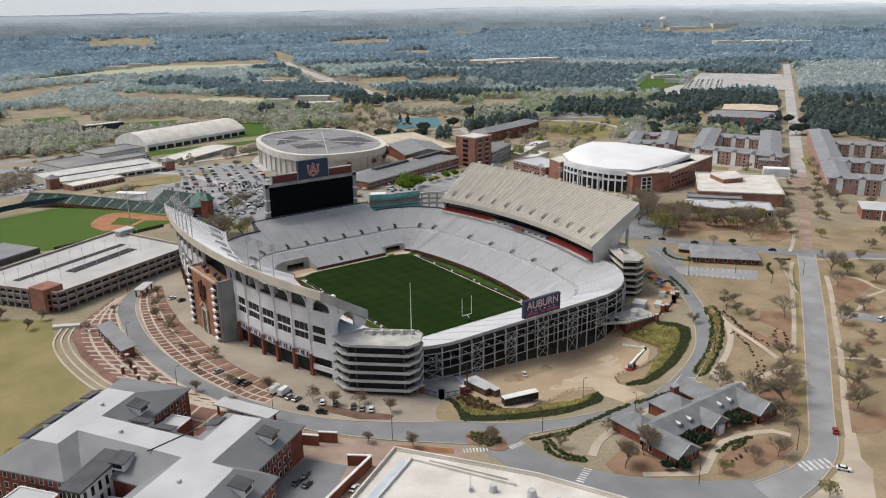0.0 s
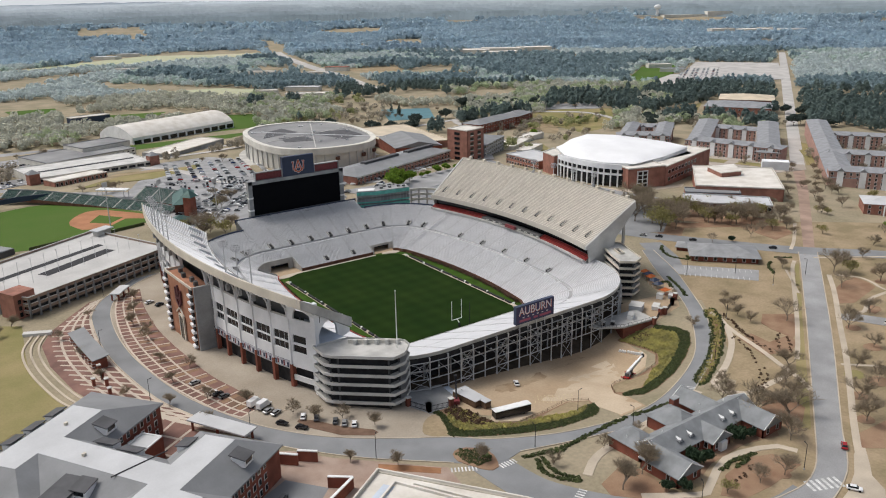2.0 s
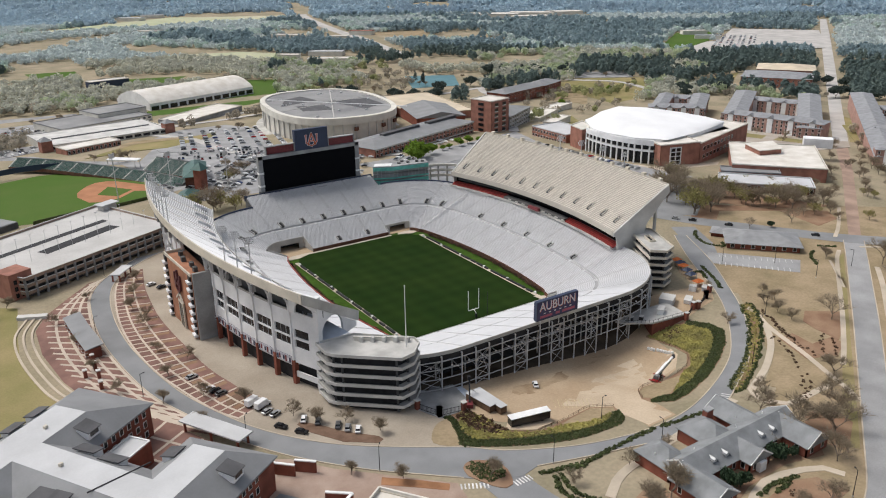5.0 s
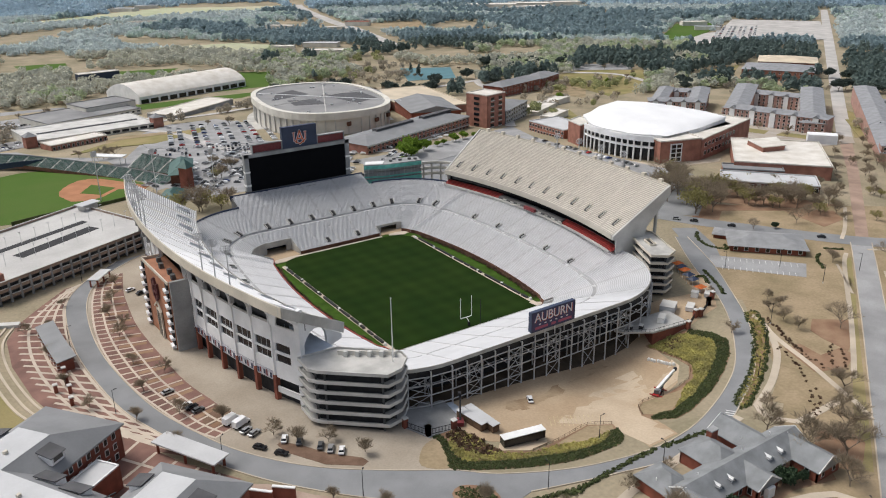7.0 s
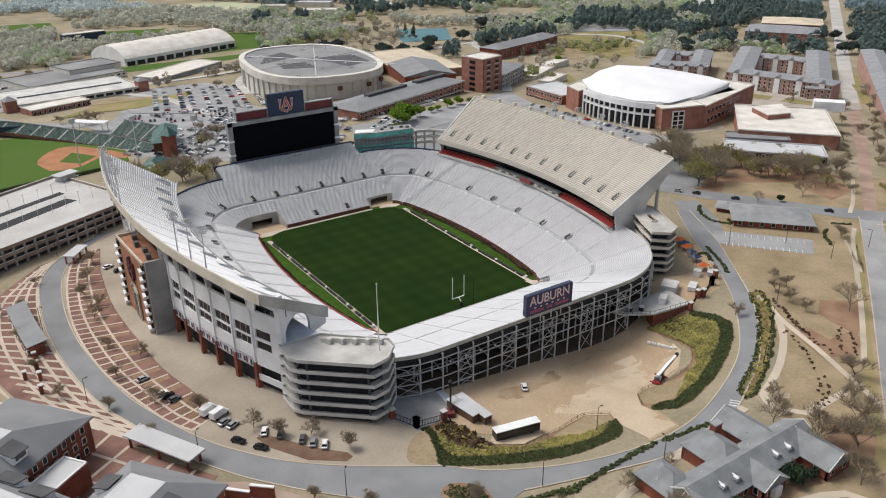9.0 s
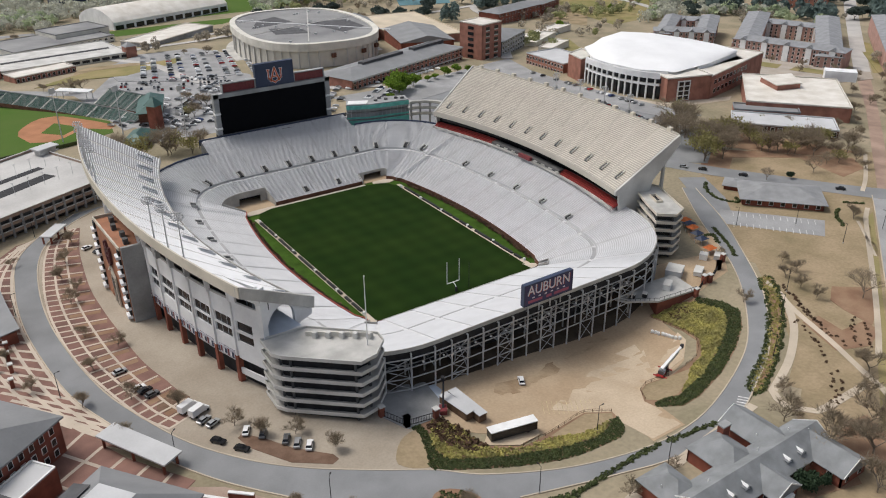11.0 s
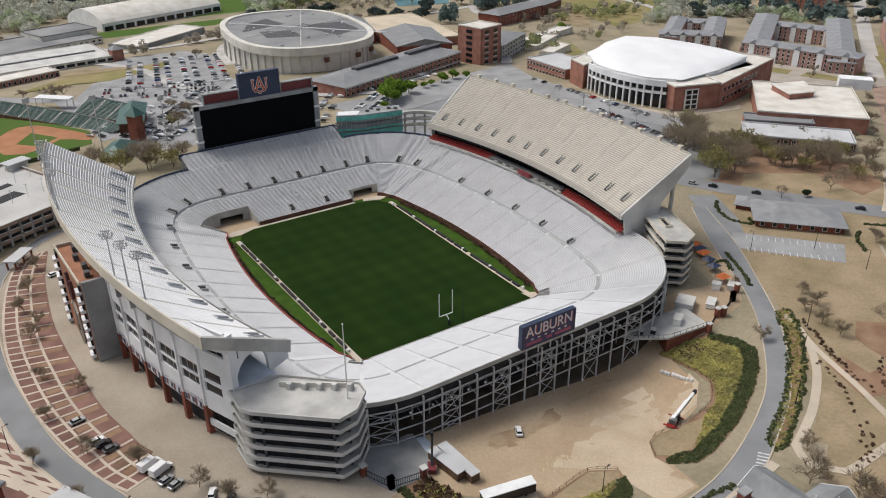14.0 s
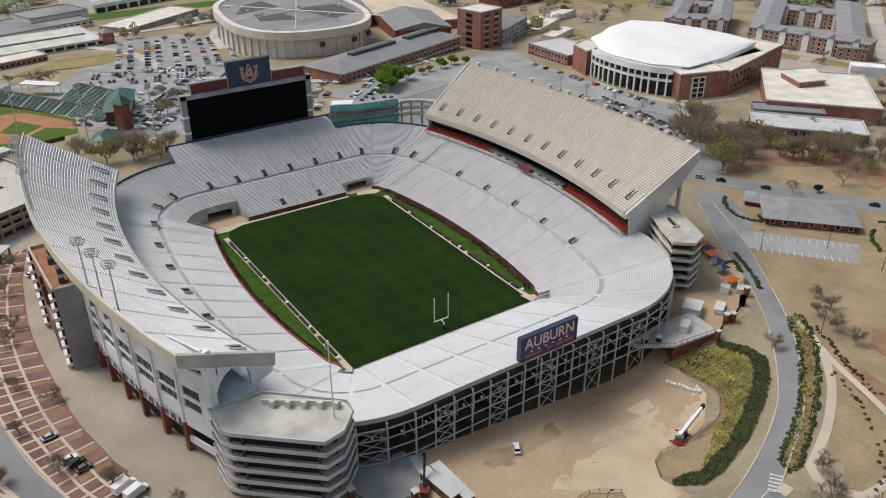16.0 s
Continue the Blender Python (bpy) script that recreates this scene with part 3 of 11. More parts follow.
# front wall of the bowl: pale at the near end, brick with a red coping along the sides
ring_wall("front_wall", LINES[0], -0.2, 1.75, 0.2, CONCRETE, BOWL, 0, 25, -0.2)
for k0, k1 in ((25, 28), (33, 84), (92, 108), (122, 167), (172, 176)):
    ring_wall("front_wall", LINES[0], -0.2, 1.8, 0.2, BRICK_DARK, BOWL, k0, k1, -0.2)
for k0, k1, n, ka, kb, mat in RECESS:
    t = thing("corner_tunnel", "recessed clay floored tunnel entrance in the bowl corner", "tunnel", "corner tunnels")
    top = row_z(n) + 0.9
    bm = bmesh.new()
    add_prism(bm, [tuple(LINES[0][k]) for k in range(k0, k1 + 1)] + [tuple(LINES[n + 8][k]) for k in range(k1, k0 - 1, -1)], -0.3, 0.14)
    part("floor", bm, mat, t)
    lintel = min(3.4, top - 1.3)
    for a, b in ((k0, ka), (kb, k1)):
        ring_wall("retaining_wall", LINES[n], -0.2, top, 0.25, CONCRETE, t, a, b, -0.27)
    ring_wall("lintel", LINES[n], lintel, top, 0.25, CONCRETE, t, ka, kb, -0.27)
    # near-black end wall paints the tunnel's inner shade
    ring_wall("gate_depth", LINES[n + 8], -0.2, top, 0.2, DARK, t, ka - 1, kb + 1)
    for k, sg in ((k0, 1), (k1, -1)):
        a, b = Vector(LINES[0][k]), Vector(LINES[n][k])
        s = (Vector(LINES[0][k + sg]) - a).normalized() * 0.22
        bm = bmesh.new()
        vs = [bm.verts.new((q.x, q.y, z)) for o in (Vector((0, 0)), s) for q, z in ((a + o, -0.2), (b + o, -0.2), (b + o, top), (a + o, 2.2))]
        for f in ((0, 1, 2, 3), (4, 5, 6, 7), (0, 1, 5, 4), (1, 2, 6, 5), (2, 3, 7, 6), (3, 0, 4, 7)):
            bm.faces.new([vs[e] for e in f])
        part("side_wall", bm, CONCRETE, t)
ring_wall("coping", LINES[0], 1.8, 2.0, 0.35, RED_PAINT, BOWL, 122, 166, -0.28)
ring_wall("walkway_floor", LINES[WALK], row_z(WALK) - 0.1, row_z(WALK) + 0.03, 1.4, WALK_GREY, BOWL, out=0.05)

# rim parapet
RIM_Z = row_z(ROWS - 1)
ring_wall("rim_parapet", LINES[ROWS], RIM_Z - 0.9, RIM_Z + 0.5, 0.25, CONCRETE, BOWL, -12, 40)
for k0, k1 in ((74, 88), (112, 126)):
    ring_wall("rim_parapet", LINES[ROWS], RIM_Z - 0.9, RIM_Z + 1.3, 0.3, BLUE, BOWL, k0, k1)
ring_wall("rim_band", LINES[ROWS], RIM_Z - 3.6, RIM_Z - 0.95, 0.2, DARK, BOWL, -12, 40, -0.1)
# near-black wall paints the shade below the near stand
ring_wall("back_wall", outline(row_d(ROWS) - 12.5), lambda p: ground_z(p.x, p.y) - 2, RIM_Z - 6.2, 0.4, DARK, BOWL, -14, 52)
ring_wall("back_wall", outline(row_d(ROWS) - 1.0), lambda p: ground_z(p.x, p.y) - 2, RIM_Z - 0.6, 0.4, DARK_CONCRETE, BOWL, 66, 130)


def portal(k, r0, length=3.6, wide=1.9, mat=None):
    """A way out of the bowl: a near-black block holds the opening's shade, between two low walls."""
    n = len(LINES[0])
    p, q = Vector(LINES[r0][k % n]), Vector(LINES[min(ROWS, r0 + 6)][k % n])
    d = (q - p).normalized()
    s = Vector((-d.y, d.x))
    z = row_z(r0)
    slope = RISE / PITCH
    b = thing("portal", "dark stadium entrance portal with pale side walls", "portal", "portals")
    L = length

    def at(u, v, h):
        c = p + d * u + s * v
        return (c.x, c.y, h)

    w = wide / 2
    bm = bmesh.new()
    add = [bm.verts.new(at(u, v, h)) for u, v, h in ((0.1, -w, z + 0.06), (0.1, w, z + 0.06), (L, w, z + 0.06), (L, -w, z + 0.06), (0.1, -w, z + 0.62), (0.1, w, z + 0.62), (L, w, z + slope * L + 0.62), (L, -w, z + slope * L + 0.62))]
    for f in ((0, 1, 2, 3), (4, 5, 6, 7), (0, 1, 5, 4), (1, 2, 6, 5), (2, 3, 7, 6), (3, 0, 4, 7)):
        bm.faces.new([add[i] for i in f])
    part("opening", bm, DARK, b)
    for sg in (-1, 1):
        bm = bmesh.new()
        v0, v1 = sg * w, sg * (w + 0.28)
        add = [bm.verts.new(at(u, v, h)) for u, v, h in ((0, v0, z), (0, v1, z), (L + 0.3, v1, z), (L + 0.3, v0, z), (0, v0, z + 1.25), (0, v1, z + 1.25), (L + 0.3, v1, z + slope * L + 1.1), (L + 0.3, v0, z + slope * L + 1.1))]
        for f in ((0, 1, 2, 3), (4, 5, 6, 7), (0, 1, 5, 4), (1, 2, 6, 5), (2, 3, 7, 6), (3, 0, 4, 7)):
            bm.faces.new([add[i] for i in f])
        part("side_wall", bm, CONCRETE, b)


for k in (86, 90, 94, 98, 102, 106, 110, 80, 76, 116, 120):
    portal(k, WALK + 1)
for k in (60, 66, 54, 48, 42):
    portal(k, WALK + 1, 2.6, 1.6)
for k in (96, 102):
    portal(k, 3, 3.0)
for k in (126, 132, 138, 144, 150):
    portal(k, WALK + 2, 2.4, 2.6)


# ---------------------------------------------------------------- upper decks
def lerp_lines(front, back, count):
    return [[(a[0] + (b[0] - a[0]) * i / count, a[1] + (b[1] - a[1]) * i / count) for a, b in zip(front, back)] for i in range(count + 1)]


def solid_under(name, front, back, z0, z1, lip, mat, parent):
    """Slab under the rows of a deck."""
    n = len(front)
    verts = [(x, y, z0 - 0.15) for x, y in front] + [(x, y, z1 - 0.15) for x, y in back] + [(x, y, z1 - lip) for x, y in back] + [(x, y, z0 - lip) for x, y in front]
    faces = []
    for k in range(n - 1):
        for a in range(1, 4):
            b = (a + 1) % 4
            faces.append((a * n + k, a * n + k + 1, b * n + k + 1, b * n + k))
    faces += [(0, n, 2 * n, 3 * n), (n - 1, 2 * n - 1, 3 * n - 1, 4 * n - 1)]
    return raw(name, verts, faces, mat, parent)


def upper_deck(front, back, z0, z1, rows, blocks, tread, bench, label, f0=0.34, f1=0.88):
    deck = thing("upper_deck", label, "stand", "upper decks")
    lines = lerp_lines(front, back, rows)
    zs = [z0 + (z1 - z0) * i / (rows - 1) for i in range(rows)]
    n = len(front) - 1
    for b in range(blocks):
        a, c = round(n * b / blocks), round(n * (b + 1) / blocks)
        seat_block(deck, lines, zs, a, c, tread, bench, -1, f0, f1)
        if b:
            aisle(deck, lines, zs, a, DECK_AISLE)
    solid_under("slab", front, back, z0, z1, 1.4, CONCRETE, deck)
    return deck, lines, zs


def deck_line(x0, sag, c, half, y0, y1, n=48, sign=1):
    return [(sign * (x0 - sag * ((y0 + (y1 - y0) * i / n - c) / half) ** 2), y0 + (y1 - y0) * i / n) for i in range(n + 1)]


R_FRONT, R_BACK = deck_line(83.5, 9, 4, 68, -63, 71), deck_line(111, 6, 4, 72, -67.5, 77)
L_FRONT, L_BACK = deck_line(81.5, 14, 5, 78, -73, 84, 48, -1), deck_line(107.5, 13, 8, 92, -88, 91, 48, -1)
DECK_R, RL, RZ = upper_deck(R_FRONT, R_BACK, 25.5, 44.3, 36, 12, DECK_CONCRETE, DECK_BENCH, "cream concrete upper seating deck above the suites")
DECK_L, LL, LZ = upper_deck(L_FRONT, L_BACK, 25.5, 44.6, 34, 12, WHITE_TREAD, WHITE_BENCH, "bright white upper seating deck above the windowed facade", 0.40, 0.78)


def deck_wall(name, line, z0, z1, thick, mat, parent, out=0.0, sign=1):
    """A band along an open plan line; out: how far it stands away from the field."""
    v, f = [], []
    for i, p in enumerate(line):
        a, c = Vector(line[max(0, i - 1)]), Vector(line[min(len(line) - 1, i + 1)])
        d = (c - a).normalized()
        nr = Vector((d.y, -d.x)) * sign
        p = Vector(p)
        for o, z in ((out, z0), (out, z1), (out + thick, z1), (out + thick, z0)):
            q = p + nr * o
            v.append((q.x, q.y, z))
    n = len(line)
    for i in range(n - 1):
        for e in range(4):
            f.append((4 * i + e, 4 * i + (e + 1) % 4, 4 * i + 4 + (e + 1) % 4, 4 * i + 4 + e))
    f += [(0, 1, 2, 3), (4 * n - 1, 4 * n - 2, 4 * n - 3, 4 * n - 4)]
    return raw(name, v, f, mat, parent)


# right deck: front parapet, back parapet with concrete blocks, end walls, suites and red seats below
deck_wall("front_parapet", R_FRONT, 24.0, 26.3, 0.25, DECK_CONCRETE, DECK_R, -0.25)
deck_wall("back_parapet", R_BACK, 42.8, 45.6, 0.35, DECK_CONCRETE, DECK_R)
for i in range(2, 48, 4):
    bm = bmesh.new()
    x, y = R_BACK[i]
    add_box(bm, (x + 0.4, y, 45.6), (1.7, 1.9, 2.2))
    part("vent_block", bm, BEIGE, DECK_R)


def deck_portal(lines, zs, k, r, parent, wide, rows, mat, inside_mat):
    """A stair opening in a deck: a dark slab painted for its shade, with a low kerb round it."""
    p, q = Vector(lines[r][k]), Vector(lines[r + rows][k])
    s = (Vector(lines[r][min(k + 1, len(lines[r]) - 1)]) - Vector(lines[r][k - 1])).normalized() * wide / 2
    z0, z1 = zs[r] + 0.5, zs[r + rows - 1] + 0.55
    bm = bmesh.new()
    vs = [bm.verts.new((c.x, c.y, z)) for c, z in ((p - s, z0), (p + s, z0), (q + s, z1), (q - s, z1), (p - s, z0 - 1.2), (p + s, z0 - 1.2), (q + s, z1 - 1.2), (q - s, z1 - 1.2))]
    for f in ((0, 1, 2, 3), (4, 5, 1, 0), (5, 6, 2, 1), (6, 7, 3, 2), (7, 4, 0, 3)):
        bm.faces.new([vs[i] for i in f])
    part("stair_opening", bm, inside_mat, parent)
    bm = bmesh.new()
    for a, b, za, zb in ((p - s, q - s, z0, z1), (p + s, q + s, z0, z1), (q - s, q + s, z1, z1)):
        beam(bm, (a.x, a.y, za + 0.15), (b.x, b.y, zb + 0.15), 0.22, 0.7)
    part("kerb", bm, mat, parent)


for i in range(12):
    deck_portal(RL, RZ, 2 + 4 * i, 5, DECK_R, 1.7, 5, DECK_AISLE, DARK_CONCRETE)
    deck_portal(LL, LZ, 2 + 4 * i, 3, DECK_L, 2.3, 7, WHITE_WALL, DARK)


def end_wall(deck, line_a, line_b, k, depth, mat, toward):
    """The deep raking beam that closes the end of a deck."""
    a, b = Vector(line_a[k]), Vector(line_b[k])
    bm = bmesh.new()
    prof = [(0, 25.6), (1, 45.4), (1.02, 41.5), (0.62, 27.5), (0.50, 14.0), (0.10, 14.0), (0.06, 23.6), (0, 23.8)]
    t = Vector((0, toward * depth))
    va = [bm.verts.new((*(a.lerp(b, u)), z)) for u, z in prof]
    vb = [bm.verts.new((*(a.lerp(b, u) + t), z)) for u, z in prof]
    bm.faces.new(va)
    bm.faces.new(vb[::-1])
    for i in range(len(prof)):
        j = (i + 1) % len(prof)
        bm.faces.new((va[i], va[j], vb[j], vb[i]))
    part("end_wall", bm, mat, deck)


end_wall(DECK_R, R_FRONT, R_BACK, 0, 0.9, CONCRETE_LIGHT, -1)
end_wall(DECK_R, R_FRONT, R_BACK, 48, 0.9, CONCRETE_LIGHT, 1)
# columns under the right deck
for i in range(0, 49, 6):
    for t, w in ((0.35, 1.1), (0.8, 1.1)):
        a, b = Vector(R_FRONT[i]), Vector(R_BACK[i])
        c = a.lerp(b, t)
        bm = bmesh.new()
        z1 = 25.5 + 18.8 * t - 1.3
        add_box(bm, (c.x, c.y, (z1 + 0) / 2), (w, w, z1))
        part("column", bm, CONCRETE, DECK_R)
suites = thing("suite_level", "dark glazed suite level with rows of red club seats", "suites")
deck_wall("glazing", R_FRONT, 18.6, 24.2, 0.3, GLASS_DARK, suites, 4.5)
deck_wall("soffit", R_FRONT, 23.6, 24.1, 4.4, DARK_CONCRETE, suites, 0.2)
deck_wall("ledge", R_FRONT, 17.6, 18.6, 0.5, CONCRETE, suites, -1.0)
for a, b in ((0, 15), (33, 48)):
    for r in range(4):
        deck_wall("club_seat_tier", R_FRONT[a:b + 1], 17.9 + 0.45 * r, 18.7 + 0.45 * r, 0.55, RED_SEAT, suites, 0.6 + 0.85 * r)
deck_wall("press_desk", R_FRONT[15:34], 18.6, 19.8, 3.6, DARK_CONCRETE, suites, -0.4)
deck_wall("booth", R_FRONT[22:26], 18.7, 20.3, 1.6, RED_DARK, suites, -2.3)
for a in range(15, 33, 2):
    bm = bmesh.new()
    x, y = R_FRONT[a]
    add_box(bm, (x - 0.9, y, 19.3), (0.6, 2.2, 0.5))
    part("desk", bm, CONCRETE, suites)

# left deck: parapets, fascia
deck_wall("front_parapet", L_FRONT, 24.2, 26.4, 0.25, CONCRETE, DECK_L, -0.1, -1)
deck_wall("fascia", L_BACK, 42.4, 46.0, 0.5, BEIGE, DECK_L, 0.0, -1)

# ---------------------------------------------------------------- the windowed facade under the left deck
FAC = thing("stadium_facade", "white stadium facade with windows, banners and brick piers", "facade")


def wall_x(y):
    return -(103.0 - 13.5 * ((y - 8) / 92) ** 2) + 3.0 * (min(0.0, y) / 83) ** 4


def face_box(bm, y0, y1, z0, z1, out, thick):
    """A panel that follows the facade between two stations; out: how far it stands proud."""
    vs = []
    for y in (y0, y1):
        x = wall_x(y) - out
        for dx in (0, thick):
            for z in (z0, z1):
                vs.append(bm.verts.new((x + dx, y, z)))
    for f in ((0, 1, 5, 4), (2, 3, 7, 6), (0, 2, 3, 1), (4, 5, 7, 6), (1, 3, 7, 5), (0, 4, 6, 2)):
        bm.faces.new([vs[i] for i in f])


stations = [-71.5, -61.7, -51.0, -40.6, -29.5, -20.4, -15.0]
north = [14.5, 25.5, 36.5, 47.5, 58.5, 69.5, 80.5, 90.0]
for group in (stations, north):
    for y0, y1 in zip(group, group[1:]):
        g0 = 3.5
        w = 0.7
        for z0, z1 in ((15.1, 19.6), (26.8, 33.2)):
            bm = bmesh.new()
            face_box(bm, y0, y1, z0, z1, 0.0, 0.6)
            part("wall_panel", bm, WHITE_WALL, FAC)
        for a, b in ((y0, y0 + 0.9), (y1 - 0.9, y1)):
            bm = bmesh.new()
            face_box(bm, a, b, 19.6, 26.8, 0.0, 0.6)
            part("wall_panel", bm, WHITE_WALL, FAC)
        bm = bmesh.new()
        face_box(bm, y0 + 0.9, y1 - 0.9, 19.6, 26.8, -0.55, 0.2)
        win = part("window", bm, GLASS_DARK, FAC)
        bm = bmesh.new()
        face_box(bm, y0 + 0.9, y1 - 0.9, 22.7, 23.3, 0.0, 0.5)
        part("transom", bm, WHITE_WALL, win)
        for j in range(1, 3):
            yy = y0 + 0.9 + (y1 - y0 - 1.8) * j / 3
            bm = bmesh.new()
            face_box(bm, yy - 0.05, yy + 0.05, 19.6, 26.8, -0.45, 0.1)
            part("mullion", bm, STEEL, win)
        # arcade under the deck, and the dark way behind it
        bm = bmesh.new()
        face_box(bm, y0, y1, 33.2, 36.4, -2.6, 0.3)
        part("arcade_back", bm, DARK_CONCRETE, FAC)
        bm = bmesh.new()
        face_box(bm, y0, y1, 33.2, 33.9, 0.05, 0.4)
        part("arcade_rail", bm, CONCRETE, FAC)
        # banner
        bm = bmesh.new()
        face_box(bm, y0 + 0.9, y1 - 0.9, 12.0, 15.0, 0.25, 0.25)
        ban = part("banner", bm, BANNER, FAC, "navy and white banner over the gate")
        for j in range(7):
            bm = bmesh.new()
            yy = y0 + 1.4 + (y1 - y0 - 3.4) * j / 6
            face_box(bm, yy, yy + (0.9, 0.5, 0.7)[j % 3], 12.3 + 0.5 * (j % 2), 14.7 - 0.4 * ((j + 1) % 3), 0.3, 0.06)
            part("stripe", bm, (BLUE, WHITE_PAINT, RED_DARK)[j % 3] if j != 3 else BLUE, ban)
        # ground floor: near-black panels hold the shade of the gates behind brick piers
        bm = bmesh.new()
        face_box(bm, y0, y1, g0, 12.2, -2.0, 0.3)
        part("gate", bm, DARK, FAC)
        bm = bmesh.new()
        face_box(bm, y0, y1, 11.6, 12.2, 0.05, 2.0)
        part("lintel", bm, CONCRETE, FAC)
    for y in group:
        bm = bmesh.new()
        face_box(bm, y - 0.65, y + 0.65, 3.0, 14.0, 0.5, 1.5)
        part("brick_pier", bm, BRICK, FAC)
        bm = bmesh.new()
        face_box(bm, y - 0.3, y + 0.3, 14.0, 40.2, 0.5, 0.9)
        part("pilaster", bm, WHITE_WALL, FAC)
        # arm that curves out to the deck edge
        fx = -(107.2 - 13 * ((y - 8) / 92) ** 2)
        bm = bmesh.new()
        arm = [(wall_x(y) - 0.5, 33.0), (wall_x(y) - 0.9, 37.0), (wall_x(y) * 0.6 + fx * 0.4, 40.0), (fx, 42.2)]
        for (xa, za), (xb, zb) in zip(arm, arm[1:]):
            beam(bm, (xa, y, za), (xb, y, zb), 0.55)
        part("bracket", bm, WHITE_WALL, FAC)
for y0, y1 in zip(stations + north, (stations + north)[1:]):
    bm = bmesh.new()
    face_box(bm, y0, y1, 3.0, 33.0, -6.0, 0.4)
    part("inner_wall", bm, DARK_CONCRETE, FAC)


# near end of the left deck: arches over the way down to the ramp
def arch_wall(name, p, q, z_lo, z_hi, holes, thick, mat, parent):
    """An upright wall from plan point p to q with arched holes (u0, u1, z_sill, z_spring); z_hi may slope."""
    p, q = Vector(p), Vector(q)
    d = q - p
    nr = Vector((d.y, -d.x)).normalized() * thick
    ln = d.length
    bm = bmesh.new()

    def slab(poly):
        a = [bm.verts.new((*(p + d * u), z)) for u, z in poly]
        b = [bm.verts.new((*(p + d * u + nr), z)) for u, z in poly]
        bm.faces.new(a)
        bm.faces.new(b[::-1])
        for i in range(len(poly)):
            j = (i + 1) % len(poly)
            bm.faces.new((a[i], a[j], b[j], b[i]))

    u = 0.0
    for u0, u1, sill, spring in holes:
        slab([(u, z_lo), (u0, z_lo), (u0, z_hi(u0)), (u, z_hi(u))])
        if sill > z_lo:
            slab([(u0, z_lo), (u1, z_lo), (u1, sill), (u0, sill)])
        r = (u1 - u0) * ln / 2
        n = 8
        for i in range(n):
            a0, a1 = math.pi * (1 - i / n), math.pi * (1 - (i + 1) / n)
            ua, ub = (u0 + u1) / 2 + (u1 - u0) / 2 * math.cos(a0), (u0 + u1) / 2 + (u1 - u0) / 2 * math.cos(a1)
            slab([(ua, spring + r * math.sin(a0)), (ub, spring + r * math.sin(a1)), (ub, z_hi(ub)), (ua, z_hi(ua))])
        u = u1
    slab([(u, z_lo), (1, z_lo), (1, z_hi(1)), (u, z_hi(u))])
    bmesh.ops.remove_doubles(bm, verts=bm.verts[:], dist=0.002)
    return part(name, bm, mat, parent)


END_A, END_B = (-94.0, -86.6), (-67.5, -73.6)
# last bay, without a banner, and the arch above it
for a, b, z0, z1 in ((-83.0, -79.2, 19.6, 26.8), (-72.6, -71.5, 19.6, 26.8), (-83.0, -71.5, 13.3, 19.6), (-83.0, -71.5, 26.8, 33.2), (-83.0, -71.5, 7.6, 9.8)):
    bm = bmesh.new()
    face_box(bm, a, b, z0, z1, 0.0, 0.6)
    part("wall_panel", bm, WHITE_WALL, FAC)
bm = bmesh.new()
face_box(bm, -79.2, -72.6, 19.6, 26.8, -0.55, 0.2)
win = part("window", bm, GLASS_DARK, FAC)
bm = bmesh.new()
face_box(bm, -79.2, -72.6, 22.7, 23.6, 0.0, 0.5)
part("transom", bm, WHITE_WALL, win)
bm = bmesh.new()
face_box(bm, -83.0, -71.5, 3.5, 13.3, -2.0, 0.3)
part("gate", bm, DARK, FAC)
bm = bmesh.new()
face_box(bm, -83.0, -71.5, 33.2, 35.6, -2.6, 0.3)
part("arcade_back", bm, DARK_CONCRETE, FAC)
arch_wall("arch_wall", (wall_x(-71.5), -71.5), (wall_x(-83.0) + 0.4, -83.0), 33.2, lambda u: 41.5 + 0 * u, [(0.22, 0.9, 33.6, 34.4)], 0.7, WHITE_WALL, FAC)
bm = bmesh.new()
add_box(bm, (wall_x(-83.0) + 0.6, -83.2, 22.0), (1.9, 1.7, 39.0), 20)
part("corner_column", bm, WHITE_WALL, FAC)
bm = bmesh.new()
beam(bm, (wall_x(-83.0) + 0.4, -83.4, 36.0), (-93.0, -86.0, 42.2), 1.0)
part("bracket", bm, WHITE_WALL, FAC)
arch_wall("arch_wall", (-86.6, -83.2), END_B, 22.0, lambda u: 37.5 - 13.6 * u, [(0.05, 0.62, 22.1, 26.0)], 0.9, WHITE_WALL, FAC)
bm = bmesh.new()
va = [bm.verts.new((*Vector(END_A).lerp(Vector(END_B), u) - Vector((0.35, -0.7)) * s, z)) for s in (0.0, -2.4) for u, z in ((-0.01, 46.0), (-0.01, 42.4), (1.0, 24.2), (1.02, 28.0))]
bm.faces.new(va[:4])
bm.faces.new(va[4:][::-1])
for i in range(4):
    j = (i + 1) % 4
    bm.faces.new((va[i], va[j], va[4 + j], va[4 + i]))
part("end_beam", bm, CONCRETE, FAC)
bm = bmesh.new()
add_prism(bm, [(-86.4, -82.8), (-79.0, -79.5), (-79.5, -70), (-86.0, -70)], 3.0, 24.0)
part("end_block", bm, WHITE_WALL, FAC)
bm = bmesh.new()
vs = [bm.verts.new(q) for q in ((-86.5, -84.5, 24.85), (-74.5, -83.0, 24.85), (-78.0, -70.0, 26.0), (-86.0, -70.0, 26.0), (-78.0, -70.0, 28.0), (-86.0, -70.0, 33.0))]
bm.faces.new(vs[:4])
bm.faces.new((vs[3], vs[2], vs[4], vs[5]))
